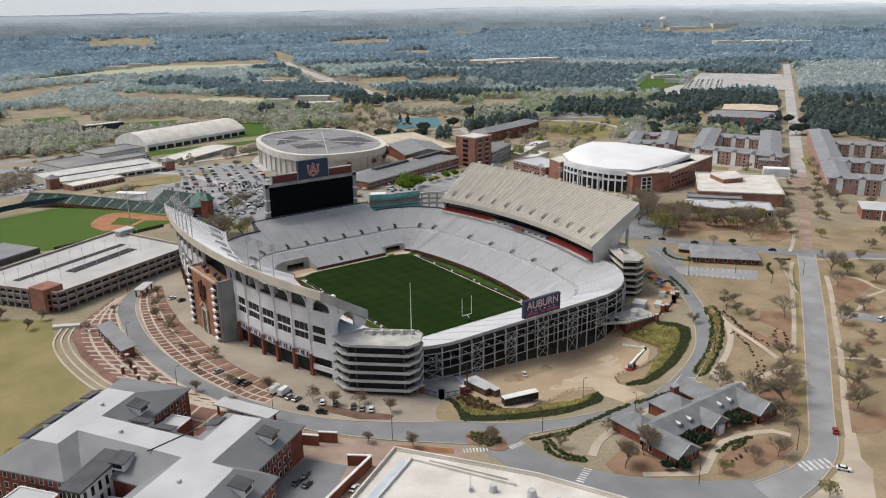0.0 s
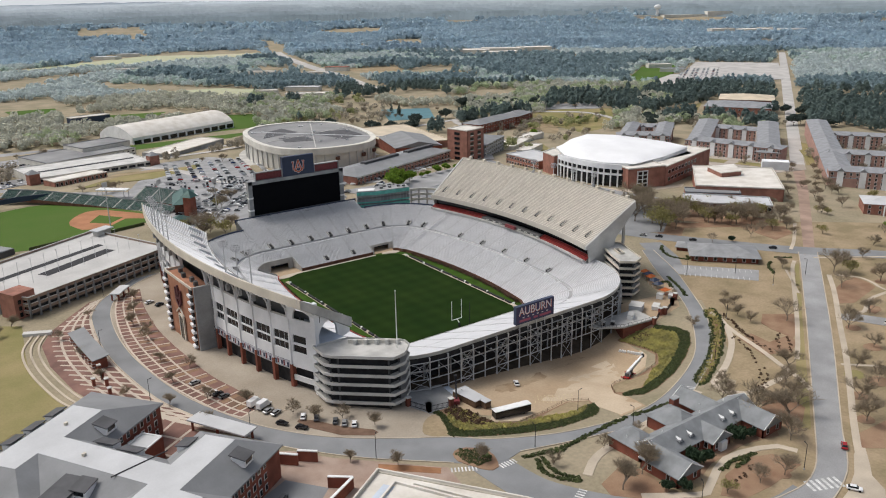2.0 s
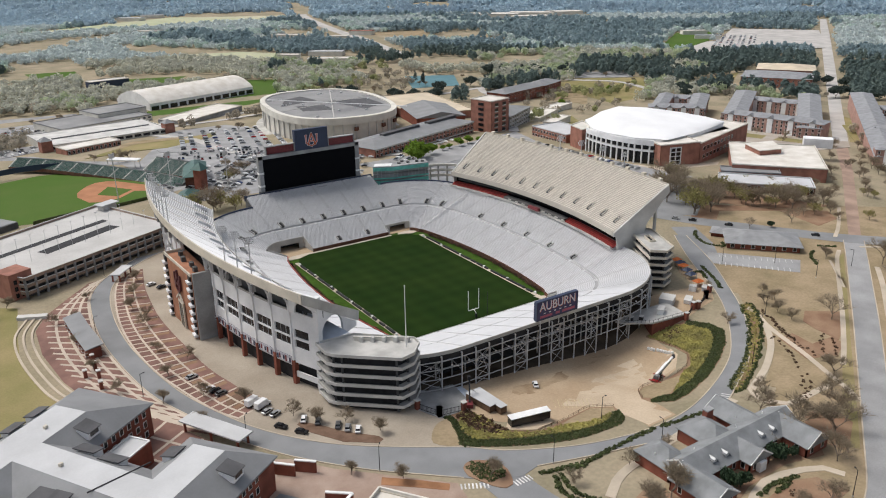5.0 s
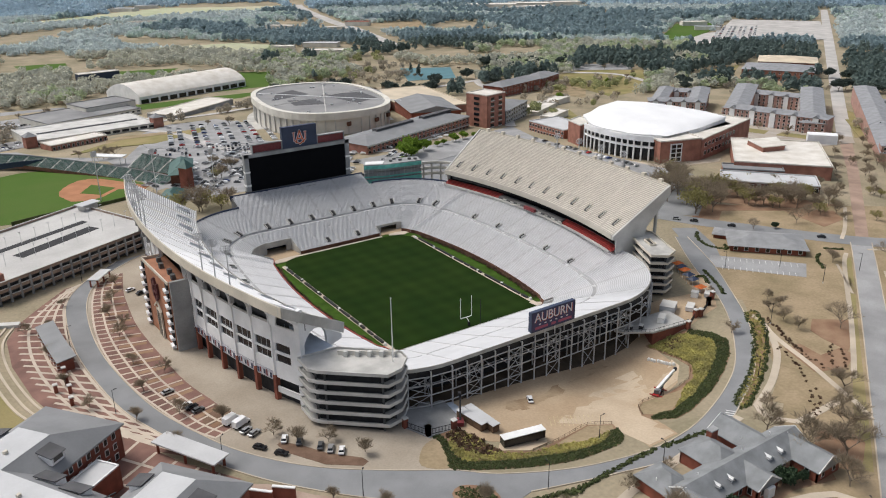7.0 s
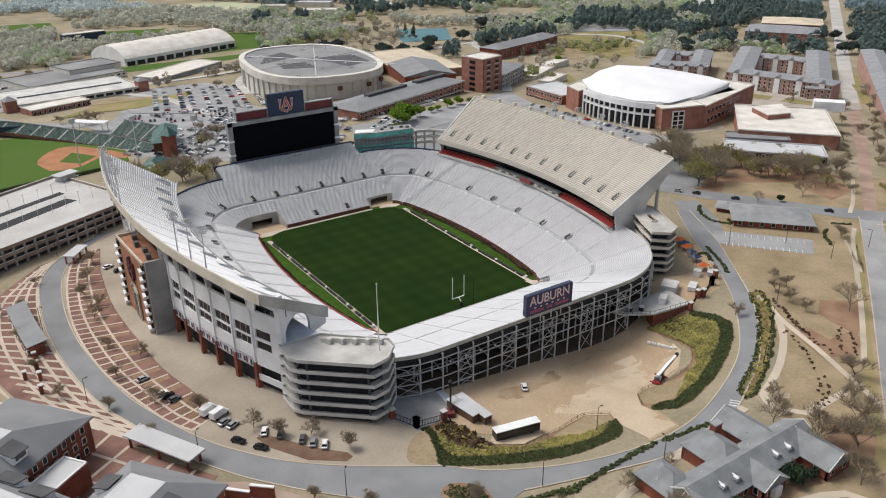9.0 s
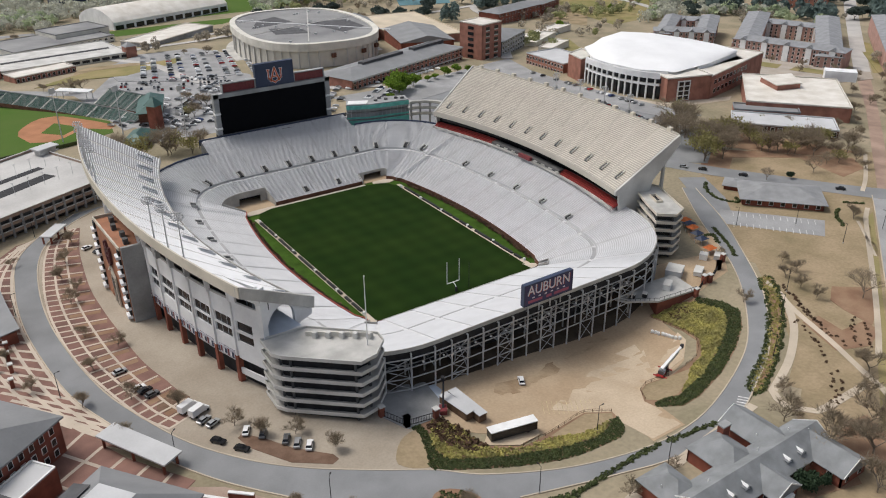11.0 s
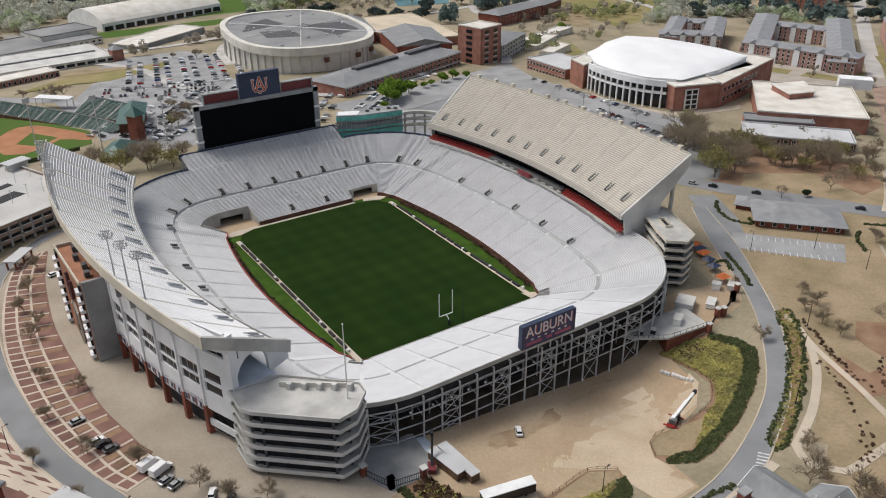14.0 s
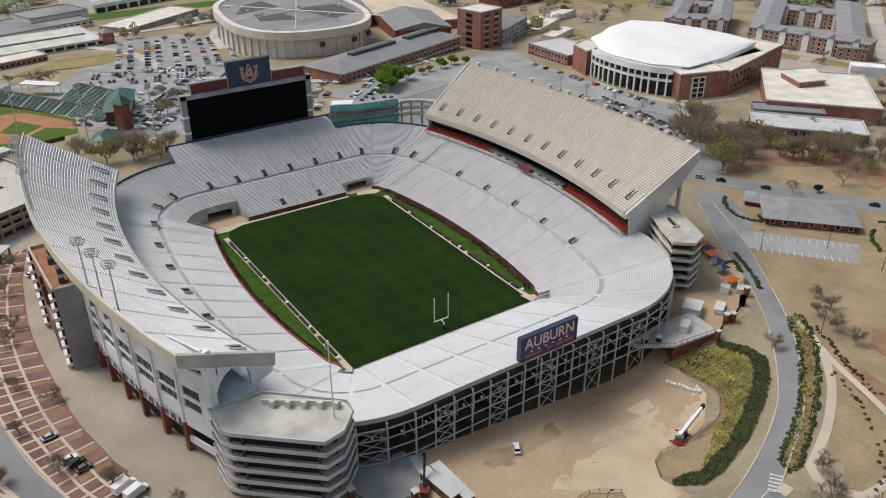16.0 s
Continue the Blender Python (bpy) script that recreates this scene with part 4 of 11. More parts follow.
# the bluish shade on this floor and back wall is put into the colour
part("arch_floor", bm, PALE_BLUE, FAC)

# brick entrance tower with its concrete shaft
TOWER = thing("entrance_tower", "brick entrance tower with navy emblem and tall window", "tower")
def tower_x(y):
    return -109.2 - 0.052 * (y + 17)


bm = bmesh.new()
add_prism(bm, [(tower_x(-17.0), -17.0), (tower_x(15.5), 15.5), (-101.5, 15.5), (-101.5, -17.0)], 3.0, 32.0)
part("brick_block", bm, BRICK_ORANGE, TOWER)
bm = bmesh.new()
add_prism(bm, [(-109.0, -18.2), (-100.8, -18.2), (-100.8, -17.05), (-109.0, -17.05)], 3.0, 33.4)
part("shaft", bm, CONCRETE_GREY, TOWER, "grey concrete end wall")
for i in range(8):
    for y, w in ((-14.6, 3.6), (13.4, 3.6)):
        bm = bmesh.new()
        add_box(bm, (tower_x(y) - 0.5, y, 6.0 + 3.3 * i), (1.8, w, 1.0), -3)
        part("balcony", bm, WHITE_WALL, TOWER)
        # dark box on the wall, painted for the recess's shade
        bm = bmesh.new()
        add_box(bm, (tower_x(y) - 0.05, y, 7.7 + 3.3 * i), (0.8, w - 0.3, 2.2), -3)
        part("balcony_recess", bm, DARK, TOWER)
bm = bmesh.new()
add_box(bm, (tower_x(0) - 0.1, 0, 9.8), (0.6, 8.6, 12.6), -3)
part("door_surround", bm, BEIGE, TOWER)
bm = bmesh.new()
add_box(bm, (tower_x(0) - 0.3, 0, 9.4), (0.4, 5.6, 11.0), -3)
tall = part("tall_window", bm, GLASS_DARK, TOWER)
for y in (-1.4, 1.4):
    bm = bmesh.new()
    add_box(bm, (tower_x(y) - 0.55, y, 9.4), (0.15, 0.25, 11.0), -3)
    part("mullion", bm, BEIGE, tall)
for sg in (-1, 1):
    bm = bmesh.new()
    beam(bm, (tower_x(0) - 0.4, sg * 4.6, 16.0), (tower_x(0) - 0.4, 0, 19.4), 0.6)
    part("gable_trim", bm, BEIGE, TOWER)
bm = bmesh.new()
ex = tower_x(0) - 0.35
for y0, z0, y1, z1, w in ((-2.6, 21, 0, 29.5, 0.9), (2.6, 21, 0, 29.5, 0.9), (-1.7, 23.6, 1.7, 23.6, 0.8), (-3.4, 28.0, -3.2, 22.4, 0.8), (3.4, 28.0, 3.2, 22.4, 0.8), (-3.2, 22.4, 0, 19.8, 0.8), (3.2, 22.4, 0, 19.8, 0.8)):
    beam(bm, (ex, y0, z0), (ex, y1, z1), w)
part("emblem", bm, MAROON, TOWER, "dark red interlocked emblem")
for a, b in (((-109.4, -16.6), (tower_x(15.5) + 0.3, 15.2)), ((tower_x(15.5) + 0.3, 15.2), (-102, 15.2))):
    bm = bmesh.new()
    beam(bm, (*a, 32.5), (*b, 32.5), 0.5, 1.2)
    part("parapet", bm, BEIGE, TOWER)
for x, y in ((-106, -12), (-105.5, -6), (-106.5, 2), (-105.5, 9)):
    bm = bmesh.new()
    add_box(bm, (x, y, 33.0), (1.6, 2.2, 2.0))
    part("roof_unit", bm, DARK_CONCRETE, TOWER)


# ---------------------------------------------------------------- stacked ramp towers
def ramp_tower(poly, zs, label, mat, wall_h=1.2):
    t = thing("ramp_tower", label, "ramp tower", "ramp towers")
    c = sum((Vector(p) for p in poly), Vector((0, 0))) / len(poly)

    def grown(s):
        out = []
        for p in poly:
            d = Vector(p) - c
            out.append(tuple(c + d * (1 + s / d.length)))
        return out

    g = min(ground_z(*p) for p in poly) - 0.5
    for i, z in enumerate(zs):
        bm = bmesh.new()
        add_prism(bm, grown(-0.4), z - 0.5, z)
        lev = part("ramp_level", bm, CONCRETE, t)
        pts = [Vector(p) for p in grown(0.0)]
        for j in range(len(pts)):
            a, b = pts[j], pts[(j + 1) % len(pts)]
            bm = bmesh.new()
            d = (b - a).normalized()
            nr = Vector((d.y, -d.x))
            add_prism(bm, [tuple(a - nr * 0.12), tuple(b - nr * 0.12), tuple(b + nr * 0.12), tuple(a + nr * 0.12)], z - 0.5, z + wall_h - 0.55)
            part("parapet", bm, mat, lev)
    # near-black core paints the shade seen between the levels
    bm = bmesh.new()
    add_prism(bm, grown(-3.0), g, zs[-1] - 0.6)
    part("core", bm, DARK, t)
    for p in grown(-2.4):
        bm = bmesh.new()
        add_box(bm, (*p, (g + zs[-1] - 0.6) / 2), (0.6, 0.6, zs[-1] - 0.6 - g))
        part("column", bm, DARK_CONCRETE, t)
    return t


LEVELS = [6.4, 9.7, 13.0, 16.3, 19.6, 23.0]
HIGH = [6.4, 10.05, 13.7, 17.35, 21.0, 24.7]
ramp_tower([(-88.0, -84.0), (-88.3, -92.5), (-86.5, -95.5), (-69.5, -110.6), (-64.0, -109.5), (-58.5, -104.0), (-58.0, -100.0), (-74.0, -85.0)], HIGH, "grey concrete ramp tower of six stacked levels", CONCRETE_LIGHT)
RT = [(80.5, -76.0), (76.0, -85.5), (81.5, -90.5), (88.5, -88.0), (98.5, -66.0), (96.0, -58.0), (90.5, -58.5)]
RTOB = ramp_tower(RT, LEVELS, "beige concrete ramp tower beside the upper deck", BEIGE)
# the well between the flights, and the top flight beside it
mid = sum((Vector(q) for q in RT), Vector((0, 0))) / len(RT)
best = max(range(len(RT)), key=lambda i: (Vector(RT[(i + 1) % len(RT)]) - Vector(RT[i])).length)
ax = (Vector(RT[(best + 1) % len(RT)]) - Vector(RT[best])).normalized()
ay = Vector((-ax.y, ax.x))
# no hole: a near-black slab is painted for the well's shade
bm = bmesh.new()
add_prism(bm, [tuple(mid + ax * u + ay * v) for u, v in ((-3.4, -1.2), (3.4, -1.2), (3.4, 1.2), (-3.4, 1.2))], LEVELS[-1] - 0.2, LEVELS[-1] + 0.05)
part("well", bm, DARK, RTOB)
for a, b in (((-3.5, -1.3), (3.5, -1.3)), ((3.5, -1.3), (3.5, 1.3)), ((3.5, 1.3), (-3.5, 1.3)), ((-3.5, 1.3), (-3.5, -1.3))):
    p, q = mid + ax * a[0] + ay * a[1], mid + ax * b[0] + ay * b[1]
    bm = bmesh.new()
    beam(bm, (p.x, p.y, LEVELS[-1] + 0.5), (q.x, q.y, LEVELS[-1] + 0.5), 0.25, 1.1)
    part("well_wall", bm, BEIGE, RTOB)


# ---------------------------------------------------------------- steel frame under the near end
FRAME = thing("steel_frame", "grey steel frame carrying the near end stand", "steel frame")
outer, inner = outline(row_d(ROWS) + 0.9), outline(row_d(ROWS) - 7.0)


def along(line, k):
    """A point at a fractional index of a closed line."""
    i = int(math.floor(k))
    return Vector(line[i % len(line)]).lerp(Vector(line[(i + 1) % len(line)]), k - i)


posts = [-9 + 1.78 * i for i in range(32)]
tops = []
for n_, k in enumerate(posts):
    a, b = along(outer, k), along(inner, k)
    ga, gb = ground_z(a.x, a.y), ground_z(b.x, b.y)
    za, zb = RIM_Z - 1.2, RIM_Z - 4.2
    for p, g, z in ((a, ga, za), (b, gb, zb)):
        bm = bmesh.new()
        beam(bm, (p.x, p.y, g - 0.3), (p.x, p.y, z), 0.42)
        part("post", bm, STEEL, FRAME)
    bm = bmesh.new()
    beam(bm, (a.x, a.y, za), (b.x, b.y, zb), 0.4)
    part("raker", bm, STEEL, FRAME)
    bm = bmesh.new()
    beam(bm, (a.x, a.y, 9.4), (b.x, b.y, 9.4), 0.3)
    part("cross_beam", bm, STEEL, FRAME)
    tops.append((a, b, ga, za, zb))
for i in range(len(tops) - 1):
    a0, b0, g0, za, zb = tops[i]
    a1, b1, g1 = tops[i + 1][:3]
    for z in (14.6, 11.4, 7.6, 3.6):
        bm = bmesh.new()
        beam(bm, (a0.x, a0.y, z), (a1.x, a1.y, z), 0.3)
        part("girder", bm, STEEL, FRAME)
    for z in (12.0, 6.5):
        bm = bmesh.new()
        beam(bm, (b0.x, b0.y, z), (b1.x, b1.y, z), 0.28)
        part("girder", bm, STEEL, FRAME)
    if i % 3 == 0:
        for z0, z1 in ((14.6, 11.4), (11.4, 7.6), (7.6, 3.6), (3.6, max(g0, g1))):
            for p, q in ((a0, a1), (a1, a0)):
                bm = bmesh.new()
                beam(bm, (p.x, p.y, z0), (q.x, q.y, z1), 0.16)
                part("brace", bm, STEEL, FRAME)
    elif i % 3 == 1:
        bm = bmesh.new()
        beam(bm, (a0.x, a0.y, 14.6), (b0.x, b0.y, 3.6), 0.18)
        beam(bm, (b0.x, b0.y, 12.0), (a0.x, a0.y, 3.6), 0.18)
        part("brace", bm, STEEL, FRAME)
    bm = bmesh.new()
    c = a0.lerp(a1, 0.5)
    add_box(bm, (c.x, c.y, 12.3), (0.5, 0.5, 0.45))
    part("flood_lamp", bm, WHITE_PAINT, FRAME)

# ---------------------------------------------------------------- sign on the rim
def text_part(body, size, m, mat, parent, name):
    cu = bpy.data.curves.new("lettering", "FONT")
    cu.body, cu.size, cu.extrude, cu.align_x, cu.align_y = body, size, 0.06, "CENTER", "CENTER"
    tmp = bpy.data.objects.new("lettering", cu)
    scene.collection.objects.link(tmp)
    bpy.context.view_layer.update()
    me = bpy.data.meshes.new_from_object(tmp.evaluated_get(bpy.context.evaluated_depsgraph_get()))
    bpy.data.objects.remove(tmp)
    me.transform(m)
    me.materials.clear()
    me.materials.append(mat)
    ob = new(name, me)
    ob.parent = parent
    return ob


SIGN = thing("stadium_sign", "navy and violet sign board on the stand rim with white lettering", "sign")
SX, SY, SZ = 2.4, -105.4, 23.3
bm = bmesh.new()
add_box(bm, (SX, SY, SZ), (20.2, 1.5, 7.4))
face = part("board", bm, NAVY_VIOLET, SIGN)
bm = bmesh.new()
for z in (SZ + 3.75, SZ - 3.75):
    add_box(bm, (SX, SY, z), (20.6, 1.7, 0.35))
for x in (SX - 10.2, SX + 10.2):
    add_box(bm, (x, SY, SZ), (0.35, 1.7, 7.2))
part("frame", bm, BLUE, SIGN)
stand_up = Matrix.Rotation(radians(90), 4, "X") @ Matrix.Diagonal((1.0, 1.12, 1, 1))
text_part("AUBURN", 4.5, Matrix.Translation((SX + 0.35, SY - 0.78, SZ + 1.15)) @ stand_up, SIGN_ORANGE, SIGN, "letter_shadow")
text_part("AUBURN", 4.5, Matrix.Translation((SX + 0.1, SY - 0.84, SZ + 1.35)) @ stand_up, SIGN_WHITE, SIGN, "lettering")
for i in range(6):
    bm = bmesh.new()
    add_box(bm, (SX - 6.4 + 2.6 * i, SY - 0.78, SZ - 1.35), (0.9, 0.08, 0.45))
    part("small_writing", bm, SIGN_WHITE, SIGN)
for x, w in ((-5.6, 6.0), (0.2, 2.2), (5.6, 6.4)):
    bm = bmesh.new()
    add_box(bm, (SX + x, SY - 0.78, SZ - 2.6), (w, 0.08, 1.0))
    part("small_writing", bm, SIGN_PINK, SIGN)
for x in (-7, -2.4, 2.4, 7):
    bm = bmesh.new()
    beam(bm, (SX + x, SY + 0.9, 15.0), (SX + x, SY + 0.9, SZ + 2.5), 0.35)
    beam(bm, (SX + x, SY + 0.9, SZ + 1.0), (SX + x, SY + 5.0, 17.6), 0.22)
    part("bracket", bm, STEEL, SIGN)

# ---------------------------------------------------------------- scoreboard
def flat_bar(bm, a, b, w, y):
    """A flat bar on an upright face that looks towards -y."""
    a, b = Vector(a), Vector(b)
    d = (b - a).normalized()
    n = Vector((-d.y, d.x)) * w / 2
    a, b = a - d * w * 0.3, b + d * w * 0.3
    q = [a - n, b - n, b + n, a + n]
    lo = [bm.verts.new((p.x, y, p.y)) for p in q]
    hi = [bm.verts.new((p.x, y + 0.3, p.y)) for p in q]
    bm.faces.new(lo)
    bm.faces.new(hi[::-1])
    for i in range(4):
        j = (i + 1) % 4
        bm.faces.new((lo[i], hi[i], hi[j], lo[j]))


BOARD = thing("scoreboard", "huge dark video scoreboard with a navy top panel", "scoreboard")
Y = 112.0
bm = bmesh.new()
add_box(bm, (1.5, Y, 31.5), (58.5, 2.4, 19.0))
part("screen", bm, SCREEN, BOARD)
for sx, x in ((-1, -29.2), (1, 32.3)):
    bm = bmesh.new()
    add_box(bm, (x, Y, 31.6), (2.6, 3.0, 23.0))
    col = part("side_column", bm, CONCRETE_GREY, BOARD)
    for z in (25.5, 33.0):
        bm = bmesh.new()
        add_box(bm, (x, Y - 0.2, z), (3.0, 3.0, 1.0))
        part("collar", bm, WHITE_PAINT, col)
bm = bmesh.new()
add_box(bm, (1.5, Y + 0.1, 41.9), (64.2, 3.2, 2.0))
part("top_rail", bm, CONCRETE_GREY, BOARD)
bm = bmesh.new()
add_box(bm, (1.5, Y + 0.1, 21.2), (64.0, 3.2, 1.8))
rib = part("bottom_ribbon", bm, DARK_CONCRETE, BOARD)
for i in range(7):
    bm = bmesh.new()
    add_box(bm, (-22 + 8 * i, Y - 1.56, 21.2), (4.2, 0.1, 0.7))
    part("small_writing", bm, CONCRETE, rib)
for i in range(10):
    bm = bmesh.new()
    add_box(bm, (-27 + 6.3 * i, Y - 2.0, 20.0), (0.8, 0.8, 0.6))
    part("flood_lamp", bm, WHITE_PAINT, rib)
bm = bmesh.new()
add_box(bm, (3.2, Y + 0.4, 48.6), (21.0, 2.6, 12.6))
top = part("top_panel", bm, BLUE, BOARD)
for mat, k, o in ((SIGN_WHITE, 1.0, 0.0), (SIGN_ORANGE, 0.8, 0.06)):
    y = Y - 0.95 - o
    for a, b, w in (((-2.9, 44.6), (0, 53.0), 1.5), ((2.9, 44.6), (0, 53.0), 1.5), ((-1.6, 47.4), (1.6, 47.4), 1.3), ((-4.4, 52.0), (-4.2, 46.2), 1.3), ((4.4, 52.0), (4.2, 46.2), 1.3), ((-4.2, 46.4), (0, 43.6), 1.4), ((4.2, 46.4), (0, 43.6), 1.4), ((-5.2, 52.0), (-3.4, 52.0), 0.9), ((5.2, 52.0), (3.4, 52.0), 0.9)):
        bm = bmesh.new()
        flat_bar(bm, (3.2 + a[0] * 0.8, 48.4 + (a[1] - 48.4) * 0.8), (3.2 + b[0] * 0.8, 48.4 + (b[1] - 48.4) * 0.8), w * 0.85 if k == 1.0 else w * 0.85 - 0.5, y)
        part("emblem_bar", bm, mat, top)
for x0, x1 in ((-25.0, -7.6), (14.0, 31.0)):
    bm = bmesh.new()
    add_box(bm, ((x0 + x1) / 2, Y + 0.8, 45.2), (x1 - x0, 1.4, 4.2))
    side = part("side_panel", bm, RED_DARK, BOARD)
    bm = bmesh.new()
    add_box(bm, ((x0 + x1) / 2, Y + 0.5, 47.6), (x1 - x0 + 0.8, 2.4, 0.5))
    add_box(bm, (x0, Y + 0.5, 45.2), (0.5, 2.4, 4.8))
    add_box(bm, (x1, Y + 0.5, 45.2), (0.5, 2.4, 4.8))
    part("panel_frame", bm, CONCRETE_GREY, side)
for x in (-26, -12, 2, 16, 30):
    bm = bmesh.new()
    beam(bm, (x, Y + 3, 3), (x, Y + 3, 43), 1.2)
    beam(bm, (x, Y + 7, 3), (x, Y + 2, 34), 0.7)
    part("support_leg", bm, STEEL, BOARD)
bm = bmesh.new()
add_box(bm, (6, Y - 3.2, 19.4), (6.5, 3.0, 2.2))
part("camera_box", bm, DARK, BOARD)

# raised back rows behind the far end, under the board
far_stand = thing("end_stand", "grey raised seating rows below the scoreboard", "stand")
fl = [[(40.0 - 80.0 * i / 16, 98.6 + 0.75 * r) for i in range(17)] for r in range(15)]
fz = [17.1 + 0.3 * r for r in range(14)]
for b in range(4):
    seat_block(far_stand, fl, fz, b * 4, b * 4 + 4, TREAD, ALUMINIUM)
    if b:
        aisle(far_stand, fl, fz, b * 4, AISLE_GREY)
bm = bmesh.new()
add_prism(bm, [(-40.5, 98.6), (40.5, 98.6), (40.5, 109.6), (-40.5, 109.6)], 3.0, lambda x, y: 16.8 + (y - 98.6) * 0.36)
part("end_wall", bm, DARK_CONCRETE, far_stand)
bm = bmesh.new()
add_box(bm, (0, 109.6, 20.5), (82, 0.4, 3.0))
part("back_rail", bm, BLUE, far_stand)

# scaffolded building with green netting
SC = thing("scaffolded_building", "small building wrapped in scaffold and teal netting", "building")
pl = [(42.5, 110.0), (54, 104.5), (66, 102.5), (77.0, 100.5), (80, 109.0), (66, 114), (46, 117)]
for i, (z0, z1) in enumerate(((14.0, 18.0), (18.0, 21.6), (21.6, 25.2))):
    bm = bmesh.new()
    add_prism(bm, pl, z0, z1 - 0.9)
    part("storey", bm, CONCRETE_GREY, SC)
    for a, b in zip(pl[:4], pl[1:4]):
        n = 5
        for j in range(n + 1):
            p = Vector(a).lerp(Vector(b), j / n) + Vector((-0.4, -1.0))
            bm = bmesh.new()
            beam(bm, (p.x, p.y, z0), (p.x, p.y, z1 + 0.4), 0.14)
            part("scaffold_pole", bm, STEEL, SC)
        p, q = Vector(a) + Vector((-0.4, -1.0)), Vector(b) + Vector((-0.4, -1.0))
        bm = bmesh.new()
        beam(bm, (p.x, p.y, z1 - 0.2), (q.x, q.y, z1 - 0.2), 0.14)
        part("scaffold_rail", bm, STEEL, SC)
    bm = bmesh.new()
    for a, b in zip(pl[:4], pl[1:4]):
        p, q = Vector(a) + Vector((-0.5, -1.2)), Vector(b) + Vector((-0.5, -1.2))
        hz, hh = ((1.4, 3.4), (0.6, 1.0), (2.9, 2.2))[i]
        beam(bm, (p.x, p.y, z0 + hz), (q.x, q.y, z0 + hz), 0.06, hh)
    part("netting", bm, TEAL, SC)
bm = bmesh.new()
add_prism(bm, pl, 25.1, 25.8)
part("roof", bm, CONCRETE_GREY, SC)
bm = bmesh.new()
add_prism(bm, [(43.5, 110.5), (53, 106), (57, 111), (47, 116)], 25.8, 26.0)
part("roof_sheet", bm, WHITE_PAINT, SC)
for x, y in ((60, 108), (66, 107), (72, 106), (64, 111), (75, 104)):
    bm = bmesh.new()
    add_box(bm, (x, y, 26.3), (1.6, 1.4, 1.0), 20)
    part("roof_crate", bm, DARK_CONCRETE, SC)

# curving ramp behind the far corner
CR = thing("curved_ramp", "stacked concrete ramps behind the far corner of the bowl", "ramp")
arc = [(80 + 17 * math.sin(a), 84 + 20 * math.cos(a)) for a in [0.0 + 0.16 * i for i in range(11)]]
for z in (15.0, 18.4, 21.8):
    deck_wall("ramp_slab", arc, z - 0.4, z, 6.0, CONCRETE, CR, 0.0, -1)
    deck_wall("ramp_parapet", arc, z, z + 1.2, 0.25, CREAM, CR, -0.2, -1)
for p in arc[::2]:
    bm = bmesh.new()
    add_box(bm, (p[0] + 1, p[1] - 0, 12), (0.8, 0.8, 19.0))
    part("column", bm, CONCRETE, CR)


# undercroft behind the frame: its shade is painted with near-black walls
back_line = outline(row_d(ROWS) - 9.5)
UC = thing("undercroft", "undercroft behind the steel frame, its shade painted near black", "undercroft")
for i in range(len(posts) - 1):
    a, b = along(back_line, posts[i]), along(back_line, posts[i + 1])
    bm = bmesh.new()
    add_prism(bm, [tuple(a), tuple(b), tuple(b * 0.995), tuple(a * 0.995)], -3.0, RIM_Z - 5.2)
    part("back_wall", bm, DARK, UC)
# the floor's dark colour holds the shade under the frame
drape("undercroft_floor", [tuple(along(outline(row_d(ROWS) + 0.4), k)) for k in posts] + [tuple(along(back_line, k)) for k in posts[::-1]], SHADED_SOIL, 0.2, "ground under the steel frame with its shade painted in", "ground")


# ---------------------------------------------------------------- masts and flagpole
def mast(name, x, y, z0, z1, label, cluster=True):
    t = thing(name, label, "mast", "masts along the deck")
    bm = bmesh.new()
    bmesh.ops.create_cone(bm, cap_ends=True, segments=8, radius1=0.3, radius2=0.14, depth=z1 - z0, matrix=Matrix.Translation((x, y, (z0 + z1) / 2)))
    part("shaft", bm, STEEL_LIGHT, t)
    bm = bmesh.new()
    add_box(bm, (x, y, z0 + 1.0), (1.3, 1.3, 2.4))
    part("foot", bm, CONCRETE_GREY, t)
    if cluster:
        for r in range(4):
            bm = bmesh.new()
            w = (1.0, 1.5, 1.5, 1.0)[r]
            zr = z1 - 0.4 - 0.75 * r
            beam(bm, (x - w, y + 0.45 * w, zr), (x + w, y - 0.45 * w, zr), 0.1)
            arm = part("cross_arm", bm, STEEL, t)
            for s in (-1.0, -0.35, 0.35, 1.0):
                bm = bmesh.new()
                bmesh.ops.create_icosphere(bm, subdivisions=1, radius=0.34, matrix=Matrix.Translation((x + s * w, y - 0.45 * s * w, zr + 0.25)))
                part("lamp", bm, STEEL_LIGHT, arm)


for y in (-58, -49.5, -41, 18, 26, 34, 42, 50):
    mast("light_mast", wall_x(y) - 3.6, y, 38.0, 58.5, "grey floodlight mast on the stadium facade")
for y in (-14, 2, 18, 34):
    mast("light_mast", 112.6 - 0.0012 * y * y, y - 18, 44.0, 53.0, "grey floodlight mast behind the cream deck")
fp = thing("flagpole", "tall white flagpole on the ramp tower roof", "flagpole")
bm = bmesh.new()
bmesh.ops.create_cone(bm, cap_ends=True, segments=8, radius1=0.24, radius2=0.1, depth=24.0, matrix=Matrix.Translation((-63.5, -103.6, 35.0)))
part("shaft", bm, WHITE_PAINT, fp)
bm = bmesh.new()
bmesh.ops.create_icosphere(bm, subdivisions=1, radius=0.28, matrix=Matrix.Translation((-63.5, -103.6, 47.1)))
part("ball", bm, WHITE_PAINT, fp)
